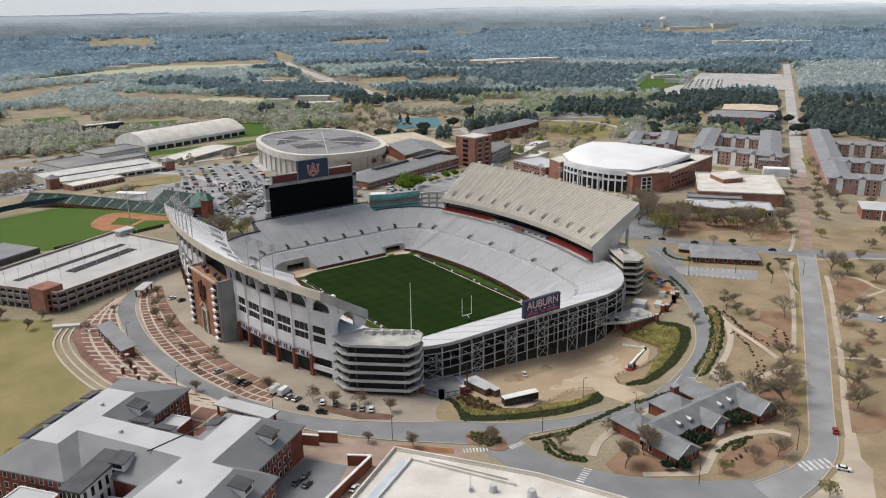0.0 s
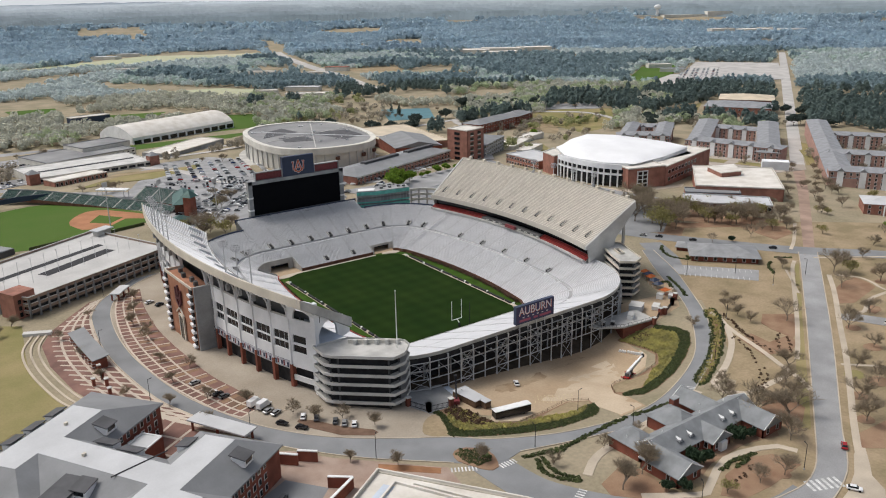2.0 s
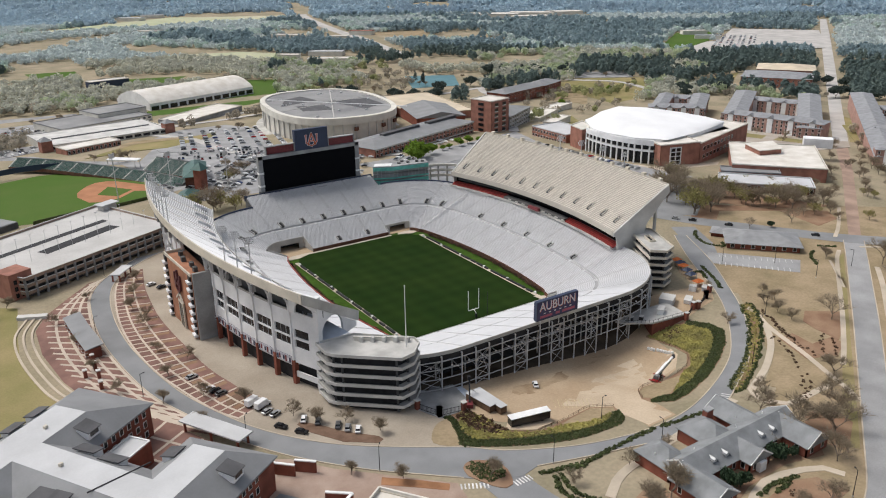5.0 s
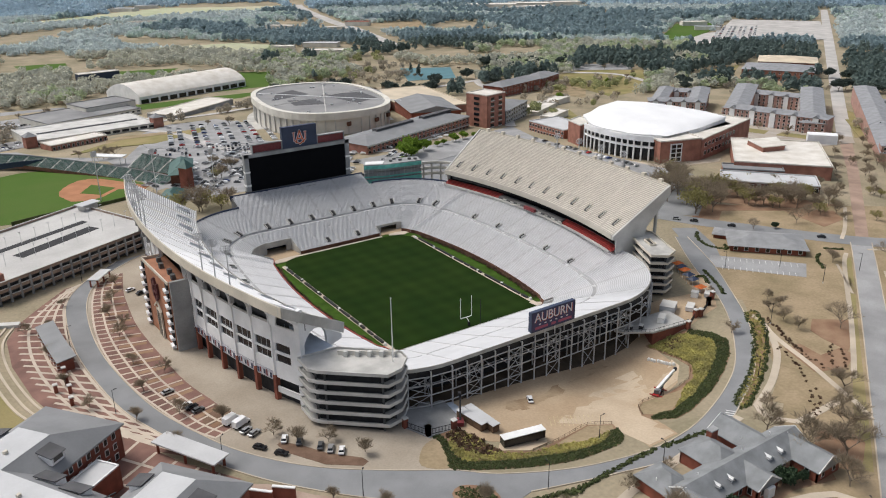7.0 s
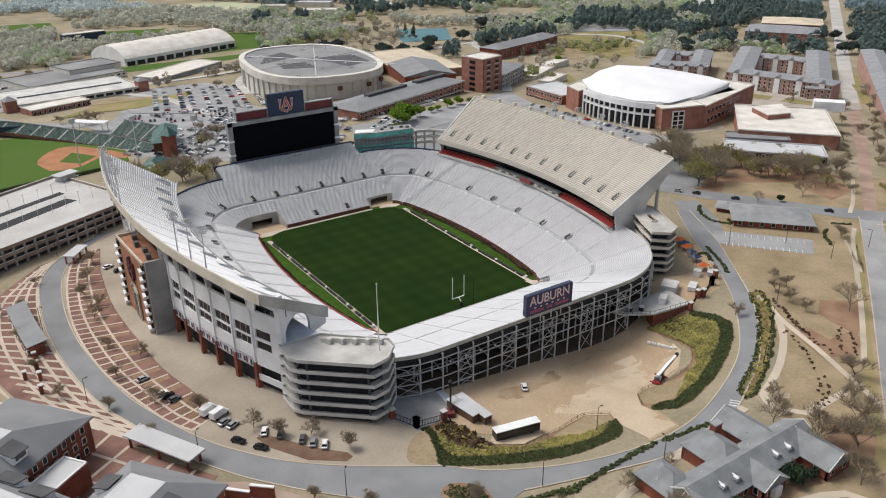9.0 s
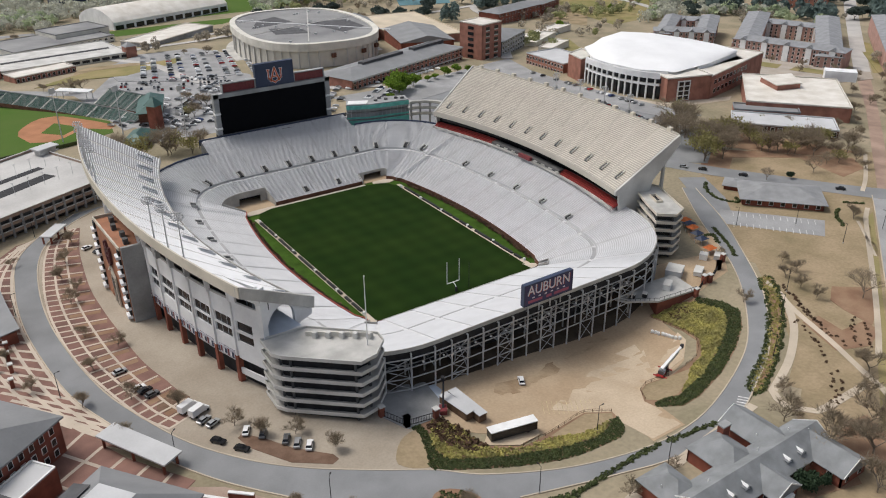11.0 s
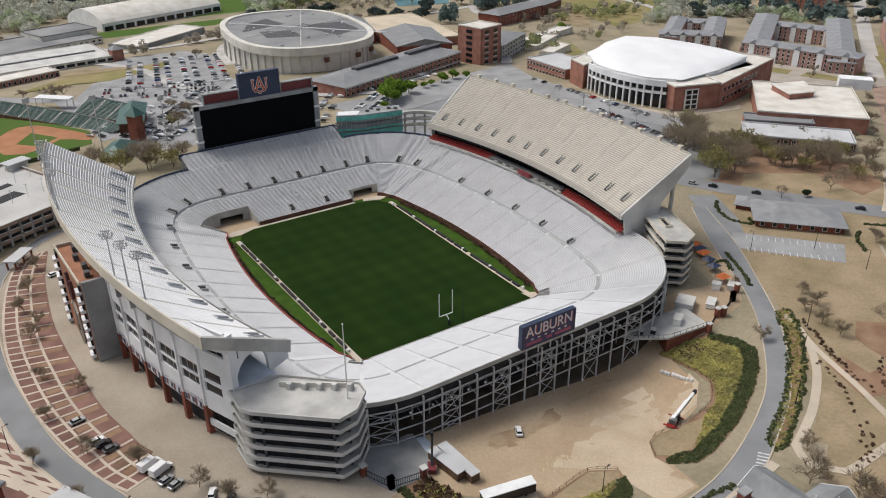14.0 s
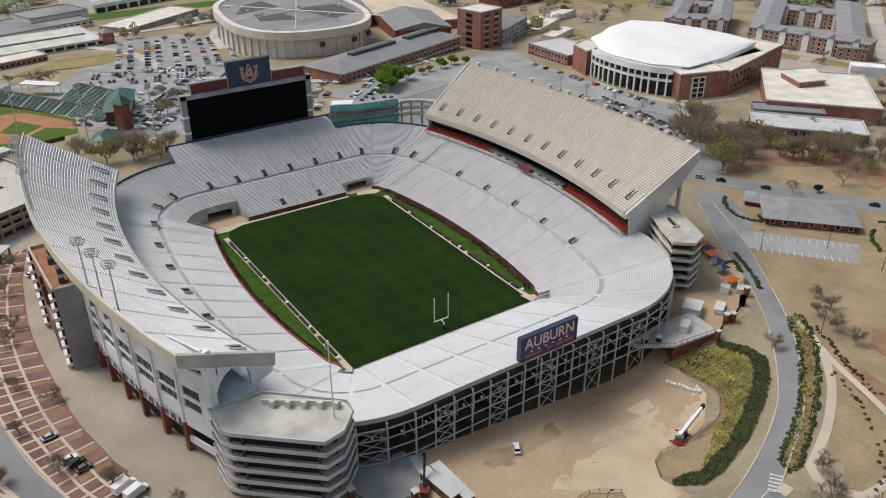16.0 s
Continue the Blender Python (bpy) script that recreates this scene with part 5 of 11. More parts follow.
# roof of the ramp: wall, vents
roof = thing("ramp_roof_wall", "low pale wall with vents on the ramp roof", "wall")
bm = bmesh.new()
beam(bm, (-76, -89, 25.4), (-60, -100.5, 25.4), 0.4, 1.5)
part("wall", bm, CREAM, roof)
for u in (0.15, 0.35, 0.55, 0.75, 0.95):
    bm = bmesh.new()
    p = Vector((-76, -89)).lerp(Vector((-60, -100.5)), u)
    add_box(bm, (p.x - 0.6, p.y - 0.7, 25.6), (1.3, 1.3, 2.0), 35)
    part("vent", bm, CONCRETE_LIGHT, roof)
# paved corners of the field
for pts, mat, nm, lb in (([(-41, 55), (-34, 54.5), (-28, 57.8), (-24, 59.6), (-29, 64), (-40, 63)], PALE_PAVING, "apron", "sandy paved apron at the bowl corner"), ([(28, 57), (36, 54), (41, 56), (41, 61), (30, 61)], PALE_PAVING, "apron", "sandy paved apron at the bowl corner"), ([(-36, -58.8), (-34, -60.6), (-41, -62.5), (-42, -57)], PALE_PAVING, "apron", "sandy paved apron at the bowl corner"), ([(35, -54), (41, -57), (43, -61.5), (36, -60.6)], PALE_PAVING, "apron", "sandy paved apron at the bowl corner")):
    bm = bmesh.new()
    add_prism(bm, pts, -0.3, 0.1)
    tagged(part(nm, bm, mat), lb, "paving", "", "structure")
bm = bmesh.new()
add_prism(bm, [(24, 57.2), (24, 58.6), (-27, 58.9), (-35, 55.6), (-34.2, 54.6), (-27, 57.3)], -0.3, 0.12)
tagged(part("kerb_path", bm, PALE_PAVING), "pale sandy path along the far end of the field", "path", "", "structure")


# ---------------------------------------------------------------- ground covers, roads and paths
ring_out = [(-107, 93), (-126, 74), (-136, 56), (-140, 35), (-142, 8), (-141, -18), (-137, -49), (-130, -71), (-122, -93), (-113, -109), (-103, -122), (-93, -133), (-82, -143), (-73, -151)]
ring_out2 = [(-51, -158.5), (-36, -163), (-21.9, -166.9), (-10, -170), (4, -171), (24, -168), (39, -162), (58, -153), (75.8, -140.1), (92.6, -124.3), (110, -103), (129, -78), (148, -47)]
ring_in = [(-90, 96), (-105, 87), (-121, 70), (-129, 50), (-133, 24), (-134, -2), (-132, -28), (-128, -53), (-122, -72), (-114, -91), (-103, -107), (-92, -118), (-77, -129), (-63, -138), (-54, -146), (-37, -155), (-22.8, -159.9), (-7, -163), (7, -163), (22, -160), (44.4, -151.7), (62.5, -141.7), (83.7, -123.2), (100, -104), (114, -82), (126, -65), (143, -43)]
RI, RO, RO2 = spline(ring_in), spline(ring_out), spline(ring_out2)
drape("road_ring", RO + [(-66, -157), (-58, -160)] + RO2 + RI[::-1], ASPHALT, 0.12, "grey asphalt ring road around the stadium", "road")
low = spline([(-64, -155), (-63.5, -168), (-62, -178), (-57, -189), (-48, -202), (-35, -215), (-22, -224.5), (-10, -230), (2, -230.2)])
drape("road_lower", ribbon_poly(low, 13.5), ASPHALT, 0.09, "grey asphalt road curving past the red brick house", "road")
drape("dry_lawn", [(58, -166), (106, -112), (124, -74), (150, -40), (196, -30), (262, -62), (330, -110), (340, -190), (260, -240), (150, -270), (60, -262), (-40, -240), (-45, -200), (-20, -182), (30, -182)], TAN_GRASS, 0.03, "dry brown winter lawn beside the avenue", "lawn")
ave_l = [(-16, -223), (-4, -224.9), (5.5, -225.4), (14.7, -223), (23.6, -218.5), (36, -210.8), (60, -195.7), (88.6, -177.7), (123, -156), (150, -138.6), (190.6, -112.5), (209, -100.3)]
ave_r = [(-20, -236), (-8, -236), (2, -235), (11, -233.2), (21.5, -229.8), (31.6, -224.2), (41.5, -217.5), (59, -206.8), (96, -184.4), (131, -162.6), (158.4, -145.0), (190, -124.7), (217, -107)]
AVENUE = spline(ave_l) + spline(ave_r)[::-1]
drape("road_avenue", spline(ave_l) + spline(ave_r)[::-1], ASPHALT_OLD, 0.1, "worn pale asphalt avenue with cracked lanes", "road")
drape("walk_brick", [(207, -104.5), (222, -95.4), (269, -65.7), (351, -14.7), (451, 51), (460, 45), (358, -19), (275, -70), (227, -99.5), (213, -109)], BRICK_WALK, 0.1, "pale brick pedestrian concourse between the lawns", "path")
drape("road_far", spline([(451, 52), (648, 176), (892, 333), (1321, 608), (1700, 850)], 30) + spline([(1709, 838), (1332, 596), (902, 322), (657, 166), (461, 44)], 30), ROAD_FAR, 0.15, "far straight road over the wooded hill", "road")
drape("road_cross", spline([(150, 0), (166, -36), (178, -57), (203, -98), (224, -122), (300, -200)], 6) + spline([(312, -190), (240, -118), (214, -90), (190, -52), (177, -30), (161, 6)], 6), ASPHALT, 0.11, "grey cross street beyond the lodge", "road")
walk_lines_a = (([(193, -107.5), (178.3, -115.4), (139.7, -140.5), (119.8, -153.4), (95.9, -168.2), (82, -176.3)], 2.0), ([(186.3, -131.2), (164, -146.5), (127, -169.7), (99.6, -187.2), (71.3, -204.2), (55, -213.8), (37.3, -224.8), (26, -232.4)], 2.4), ([(96, -127), (87.1, -142.0), (79.0, -161.3), (71.0, -177.7), (67.7, -185.5), (62, -194)], 2.2), ([(97, -124), (91.2, -134.7), (78.3, -148.2), (61.0, -158.9), (47.3, -164.6), (40.3, -167.1), (36.7, -174.6), (41.6, -180.8), (55.3, -181.6), (66.1, -181.8)], 2.6), ([(-39, -199.5), (-30, -206), (-22.5, -210.4), (-16, -207.5), (-9.2, -204.5), (-2, -202.6), (5.1, -203.4), (12, -205.6), (17.7, -208.6), (20, -214)], 2.6),)
walk_lines_b = (([(189, -133), (195, -143), (192, -152), (188, -159), (196, -170)], 1.8), ([(146, -166.5), (152, -167.5), (164.8, -162.7), (174, -161), (188, -162)], 2.0), ([(91.5, -189.6), (103, -201), (118, -214)], 1.6), ([(-44, -182), (-33, -176), (-14, -173), (10, -170), (30, -168)], 3.0), ([(176, -113), (166, -122), (150, -136)], 1.2), ([(206, -111), (240, -134), (280, -160)], 2.0), ([(210, -95), (228, -86), (262, -66)], 2.0),)
for pts, w in walk_lines_a + walk_lines_b:
    drape("sidewalk", ribbon_poly(spline(pts), w), SIDEWALK, 0.16, "pale concrete sidewalk across dormant lawn", "sidewalk")
drape("verge", [(191, -111.2), (150, -137.4), (122, -154.8), (88, -176.4), (60, -194.3), (36, -209.4), (33.5, -206), (58, -190.5), (83, -175.4), (120, -152.2), (140, -139.3), (178, -114.2)], OLIVE_GRASS, 0.05, "olive grass verge between sidewalk and avenue", "lawn")
drape("corner_paving", [(38, -224.6), (39, -226.4), (31, -232), (25.5, -235.5), (21.5, -241.5), (14.9, -245), (4, -252), (-14, -250), (-12, -238.2), (2, -237), (12, -235.2), (22.5, -231.5), (32.5, -226)], SIDEWALK, 0.14, "wide pale paved corner beside the avenue", "sidewalk")
drape("side_drive", [(134, -165), (140, -161.8), (146, -166.6), (152, -177.5), (160, -192), (151, -196), (143, -181), (138, -171)], ASPHALT_OLD, 0.13, "pale asphalt drive off the avenue", "road")
# kerbs
for line in (RO, RO2, RI):
    drape("kerb", ribbon_poly(line, 0.4), SIDEWALK, 0.27, "pale concrete kerb along the ring road", "kerb", skirt=0.4)
for line in (spline(ave_l), spline(ave_r)):
    drape("kerb", ribbon_poly(line, 0.4), SIDEWALK, 0.25, "pale concrete kerb along the avenue", "kerb", skirt=0.4)

# paved apron and sandy lot inside the ring
left_in = spline(ring_in[:14])
drape("apron", left_in + [(-60, -128), (-57, -108), (-62, -96), (-80, -82), (-86, -70), (-92, -50), (-98, -20), (-98, 20), (-95, 60), (-84, 92)], APRON, 0.06, "tan paved apron round the stadium", "paving")
drape("sandy_lot", [(-60, -110), (-50, -92), (66, -88), (82, -92), (96, -96), (104, -80), (112, -72), (118, -80), (100, -102), (91.6, -110.3), (69.2, -113.1), (51.9, -112.0), (48.7, -124.3), (37.4, -136.3), (23.2, -141.1), (13.6, -142.5), (9.2, -149.8), (7, -162), (-5.9, -161.9), (-3.9, -150.9), (-6.8, -144.9), (-27, -142), (-44, -131), (-56, -119)], SAND, 0.07, "tan sandy construction lot beside the steel frame", "ground")
drape("lot_patch", [(24.8, -133.7), (43.4, -125.9), (50, -122.5), (48, -128), (38.5, -135.2), (27.5, -137.5), (15.0, -138.2), (10.3, -143), (7.6, -150.7), (6.5, -161), (-5.2, -161), (-6.0, -150.1), (-5.9, -144.7), (-9.5, -140), (-18.5, -132.6), (-11.8, -130), (-10.5, -132), (-4.6, -127.6), (-0.5, -129), (5.5, -126.0), (5, -123.5), (11.7, -120.5), (14, -122.5), (23.7, -119.7), (24.5, -117.2), (35.2, -116.7), (35.6, -120)], LOT_PATCH, 0.1, "pale worn concrete slab in the sandy lot", "paving")
drape("lot_dirt", [(-27.3, -116.3), (-24, -113), (-12, -113.6), (-1.1, -111.4), (8, -111.6), (19.4, -107.4), (31.1, -106.5), (40, -103), (33, -109), (24, -109.2), (11.4, -113.6), (4, -114), (-2, -117.5), (-10.0, -117.6), (-16, -121), (-25.5, -119.6)], LOT_DIRT, 0.09, "damp brown dirt at the foot of the steel frame", "ground")

for k in range(11):
    a, b = Vector((-17.5, -127.6)).lerp(Vector((-4.3, -134.8)), k / 10), Vector((-21.2, -133.3)).lerp(Vector((-8.8, -141.4)), k / 10)
    drape("stall_line", ribbon_poly([tuple(a), tuple(b)], 0.14), STALL_PAINT, 0.13, "worn yellow stall line on the lot", "road marking")
drape("round_bed", spline([(-57.2, -120.4), (-60.9, -120.7), (-64.7, -122.5), (-68.4, -126.3), (-70.4, -130.5), (-67.5, -134.4), (-63.4, -136.4)], 2.0) + [(-62.2, -132.8), (-58.4, -125.5)], TAN_GRASS, 0.12, "round tan grass bed beside the apron", "lawn")
# brick parking bays between ring road and apron
park_in = [(-107.9, 75.9), (-111.4, 60), (-113.6, 48.3), (-116.5, 18.9), (-116.5, -1.9), (-115.6, -18.6), (-114.5, -36.7), (-112.8, -48.7), (-110.6, -57.9), (-108.4, -69.0), (-105.5, -78)]
bay_out = [(-112.2, 76.6), (-120.1, 70.5), (-126.4, 53.3), (-131.1, 29.3), (-133.4, 6.9), (-133.3, -14.8), (-131.7, -32.7), (-128.7, -47.6), (-125.6, -60.5), (-121.9, -73.3), (-117.2, -82)]
outer_l = spline(bay_out)
bay = outer_l + spline(park_in)[::-1]
drape("brick_bays", bay, BRICK_PAVING, 0.12, "red brick parking bays with pale bands", "paving")
bands = spline(park_in, 3.0)
nb = len(bands)
ol = spline(bay_out, 3.0)
BAY_BANDS = thing("bay_bands", "pale paving bands across the brick parking bays", "paving", "", "structure")
for i in range(40):
    t = i / 39
    a, b = along(ol + [ol[-1]], t * (len(ol) - 1.01)), along(bands + [bands[-1]], t * (nb - 1.01))
    q = a.lerp(b, 0.97 if i % 2 else 0.62)
    drape("pale_band", ribbon_poly([tuple(a), tuple(q)], 0.75), PALE_PAVING, 0.15, "", "", BAY_BANDS)
for f in (0.03, 0.3, 0.62):
    line = [tuple(along(ol + [ol[-1]], t / 60 * (len(ol) - 1.01)).lerp(along(bands + [bands[-1]], t / 60 * (nb - 1.01)), f)) for t in range(61)]
    drape("pale_band", ribbon_poly(line, 0.8), PALE_PAVING, 0.155, "", "", BAY_BANDS)
for i in range(1, 39, 2):
    t = (i + 0.5) / 39
    a, b = along(ol + [ol[-1]], t * (len(ol) - 1.01)), along(bands + [bands[-1]], t * (nb - 1.01))
    drape("planting_strip", ribbon_poly([tuple(a.lerp(b, 0.36)), tuple(a.lerp(b, 0.94))], 2.1), PINE_STRAW, 0.14, "brown mulch strip between the parking bays", "planting bed")
drape("mulch_bed", [(-102.2, -96.6), (-100.5, -95.6), (-96, -101), (-91.2, -109), (-83.1, -117.5), (-82.6, -120), (-85.0, -121.0), (-94.0, -114.2), (-101.1, -102.3)], MULCH, 0.14, "dark mulch bed with small trees by the road", "planting bed")
drape("mulch_bed", [(-115.8, -66.2), (-109.5, -64.7), (-107.1, -70.6), (-112.7, -77.8), (-117.3, -71.5)], MULCH, 0.13, "dark mulch bed at the end of the bays", "planting bed")
drape("brick_court", [(-139.5, -66), (-134.5, -77.4), (-129.8, -88), (-121.5, -100.5), (-117.5, -106.5), (-127, -113), (-150, -100), (-152, -82), (-147, -72)], BRICK_PAVING, 0.13, "red brick court round the shelter", "paving")
CB = thing("court_bands", "pale stone bands across the brick court", "paving", "", "structure")
for a, b in (((-147, -72), (-122, -109.5)), ((-150.5, -84), (-132, -112)), ((-137.5, -70), (-150, -80)), ((-134.3, -79), (-151, -90)), ((-130.5, -87), (-150, -99)), ((-126, -94), (-142, -104)), ((-121.8, -100.5), (-133, -109))):
    drape("pale_band", ribbon_poly([a, b], 1.0), PALE_PAVING, 0.16, "", "", CB)

# brick plaza with pale bands beyond the ring road
plaza = spline(ring_out[1:9]) + [(-131, -82), (-142, -70), (-152, -52), (-157, -38), (-161, -22), (-164, 6), (-163, 30), (-157, 44), (-146, 58), (-134, 72)]
drape("plaza", plaza, BRICK_PAVING, 0.08, "red brick plaza laid with pale bands", "paving")
PB = thing("plaza_bands", "pale stone bands across the brick plaza", "paving", "", "structure")
pl_out = spline([(-134, 70), (-146, 56), (-156, 42), (-160, 20), (-160, -2), (-157, -22), (-152, -42), (-142, -62)], 3.0)
pl_in = spline(ring_out[1:9], 3.0)
for i in range(26):
    t = i / 25
    a, b = along(pl_in + [pl_in[-1]], t * (len(pl_in) - 1.01)), along(pl_out + [pl_out[-1]], t * (len(pl_out) - 1.01))
    drape("pale_band", ribbon_poly([tuple(a), tuple(b)], 1.1), PALE_PAVING, 0.11, "", "", PB)
for f in (0.05, 0.3, 0.55, 0.8):
    line = [tuple(along(pl_in + [pl_in[-1]], t / 50 * (len(pl_in) - 1.01)).lerp(along(pl_out + [pl_out[-1]], t / 50 * (len(pl_out) - 1.01)), f)) for t in range(51)]
    drape("pale_band", ribbon_poly(line, 1.1), PALE_PAVING, 0.115, "", "", PB)
steps = thing("lawn_steps", "curved pale stone seat steps along the lawn", "steps", "", "structure")
for off in (0, 3.2, 6.4):
    ln = spline([(-158 - off, 44), (-164.5 - off, 28), (-165.5 - off, 6), (-162.5 - off, -20), (-158.5 - off, -36), (-150 - off, -52), (-146 - off, -60)], 3.0)
    drape("seat_step", ribbon_poly(ln, 0.9), SIDEWALK, 0.45, "", "", steps, skirt=0.6)
drape("lawn", [(-166, 60), (-170, 28), (-172, 4), (-169, -22), (-165, -38), (-157, -54), (-175, -64), (-300, -110), (-360, 0), (-240, 120)], OLIVE_GRASS, 0.05, "patchy olive green lawn beside the plaza", "lawn")
bm = bmesh.new()
add_prism(bm, [(-168, 46), (-157, 40.5), (-156, 43.5), (-167, 49)], 4.0, 5.9)
tagged(part("stone_block", bm, CONCRETE_LIGHT), "long pale stone block on the plaza edge", "stone block")

# lower foreground: paving by the brick buildings
drape("court", [(-121, -107), (-112, -113), (-103, -125), (-92, -136), (-82, -146), (-76, -152), (-78, -162), (-102, -150), (-128, -164), (-150, -150), (-136, -128)], COURT_PAVING, 0.05, "pinkish paved court between the brick buildings", "paving")
drape("clay_bed", [(-93, -137), (-84, -145), (-78, -151), (-80, -153.5), (-87, -147), (-95, -140)], CLAY_BED, 0.1, "bare orange clay bed by the kerb", "planting bed")
drape("service_yard", [(-121, -127), (-112, -139), (-128, -153), (-142, -148), (-136, -134)], ASPHALT, 0.08, "dark service yard behind a brick wall", "yard")
drape("traffic_island", spline([(-71.5, -151), (-70.4, -146.8), (-66.5, -145.0), (-62.1, -147.8), (-59.5, -152.6), (-60.6, -157.5), (-63.0, -161.6), (-65.6, -162), (-68.3, -159), (-71.5, -151)], 2.0)[:-1], PINE_STRAW, 0.28, "planted traffic island with low shrubs", "traffic island", skirt=0.4)


def stripes(name, label, p, q, n, width, length):
    """Parallel painted bars: their middles lie between p and q, and they run across that line."""
    t = thing(name, label, "road marking", "", "structure")
    p, q = Vector(p), Vector(q)
    d = (q - p).normalized()
    s = Vector((-d.y, d.x)) * length / 2
    for i in range(n):
        c = p.lerp(q, (i + 0.5) / n)
        drape("bar", ribbon_poly([tuple(c - s), tuple(c + s)], width), ROAD_PAINT, 0.17, "", "", t, skirt=0.02)


stripes("crosswalk_marks", "white painted crosswalk bars on grey asphalt", (-58.4, -190.6), (-50.2, -186.6), 7, 0.6, 2.6)
stripes("crosswalk_marks", "white painted crosswalk bars on grey asphalt", (22.5, -168.6), (31.5, -163.4), 7, 0.55, 3.0)
stripes("crosswalk_marks", "white painted crosswalk bars on grey asphalt", (4.2, -226.6), (15.2, -231.4), 6, 1.0, 5.2)
stripes("crosswalk_marks", "white painted crosswalk bars on grey asphalt", (-76.6, -153.8), (-68.8, -158.2), 8, 0.5, 2.6)
stripes("crosswalk_marks", "white painted crosswalk bars on grey asphalt", (-62.6, -161.7), (-56.0, -161.8), 6, 0.5, 2.6)
drape("lodge_lot", [(124, -79), (137, -70.5), (164.5, -104.5), (150, -114)], ASPHALT_OLD, 0.1, "pale asphalt lodge car park", "car park")
drape("lodge_drive", [(152, -33), (163, -40), (150, -63), (137, -77), (122, -84), (117, -80), (140, -52)], ASPHALT, 0.09, "grey curving drive to the lodge", "road")
stripes("parking_marks", "white parking bay lines by the lodge", (136.5, -76), (160, -104.5), 13, 0.22, 4.5)
stripes("parking_marks", "white parking bay lines by the lodge", (127.5, -83.5), (149.5, -110.5), 13, 0.22, 4.5)

# mulch and straw beds on the lawns
bed_shapes_a = (([(112.8, -140.5), (124.7, -150.1), (114, -158), (99.3, -164.1), (100.8, -152.9), (103.1, -146.1)], "brown pine straw bed under the bare oak"), ([(169.9, -143.7), (182, -141), (193.0, -141.0), (191.2, -149.1), (187.8, -154.7), (179.1, -156.1), (158.9, -159.2), (152.2, -155.3)], "brown pine straw bed under a leafing tree"), ([(195, -11.4), (205, -20), (218, -32), (232.7, -50), (250, -66), (240, -78), (219.8, -79.3), (226, -50), (210, -38), (197.6, -30), (182, -40), (175.7, -27.3)], "brown pine straw bed below the white roofed gym"), ([(225, 14), (205, -8), (215, -28), (236, -52), (262, -62), (250, -30)], "brown pine straw bed below the arcade"), ([(45.2, -220.2), (54.5, -221.2), (61.9, -221.7), (66, -232), (44.6, -230.6), (37.9, -225.4)], "brown straw bed beside the avenue"), ([(-44, -188), (-30, -184), (-28, -192), (-31, -206), (-36, -204), (-46, -194)], "brown straw bed around the brick house"),)
bed_shapes_b = (([(-16, -204), (-8, -201.5), (10, -201), (24, -205), (30, -198), (10, -196), (-12, -196)], "brown straw bed around the brick house"), ([(-20, -213.5), (-10, -208), (4, -206.6), (12, -210), (14, -219), (-4, -220), (-16, -219)], "brown straw bed by the curving path"), ([(82, -149), (90, -150), (88, -160), (100, -161), (98, -167), (87, -171), (75, -166)], "brown straw bed along the diagonal path"), ([(28, -196), (40, -188), (52, -190), (48, -200), (32, -208)], "brown straw bed along the diagonal path"), ([(153, -172), (155.1, -164.8), (161.6, -165.1), (163, -169), (160.0, -171.5)], "round brown straw bed on the lawn"),)
for pts, lb in bed_shapes_a + bed_shapes_b:
    drape("straw_bed", pts, PINE_STRAW, 0.09, lb, "planting bed")
for bx, by, br, mat in ((117, -189.3, 4.2, PINE_STRAW), (88.5, -206, 4.6, PINE_STRAW), (87, -197.4, 4.2, OLIVE_GRASS), (71.7, -207.3, 3.6, PINE_STRAW), (57, -217.2, 3.4, PINE_STRAW), (130, -174, 3.6, PINE_STRAW), (150, -186, 3.8, PINE_STRAW), (112, -208, 4.0, PINE_STRAW), (198, -153, 4.0, PINE_STRAW), (4.5, -219, 2.4, PINE_STRAW), (230, -142, 4.5, PINE_STRAW)):
    drape("tree_ring", [(bx + br * math.cos(a) * (1 + 0.08 * math.sin(3 * a)), by + br * 0.85 * math.sin(a)) for a in [i * math.pi / 9 for i in range(18)]], mat, 0.1, "round straw ring below a lawn tree", "planting bed")
for pts in ([(117, -84), (128, -96), (150, -118), (146, -134), (120, -134), (106, -114), (104, -104)], [(69.7, -156.1), (85.6, -146.2), (96, -150), (92, -168), (76, -170)], [(46, -168), (65.8, -158.1), (75.7, -164.1), (66, -174), (50, -175)], [(150, -120), (185, -112), (150, -138)]):
    drape("lawn_patch", pts, TAN_GRASS, 0.05, "dry tan lawn between the paths", "lawn")

# mid distance: lots, streets, lawns
ground_shapes_a = (("car_park", ASPHALT_OLD, 0.1, "pale grey car park full of cars", "car park", [(-24, 372), (44, 356), (60, 300), (40, 232), (6, 168), (-46, 172), (-52, 250), (-58, 300)]), ("car_park", ASPHALT_OLD, 0.1, "pale grey car park beside the parking deck", "car park", [(-125, 670), (-36, 655), (-38, 545), (-100, 516), (-135, 534)]), ("car_park", ASPHALT, 0.1, "grey car park between stadium and arena", "car park", [(48, 140), (98, 182), (150, 202), (184, 200), (224, 122), (222, 40), (226, 2), (180, -28), (150, 0), (124, 60), (92, 110)]), ("road_left", ASPHALT_OLD, 0.12, "pale street past the baseball ground", "road", [(-150, 446), (-112, 418), (-96, 372), (-50, 322), (-46, 210), (-56, 206), (-62, 318), (-106, 362), (-122, 408), (-150, 430)]),)
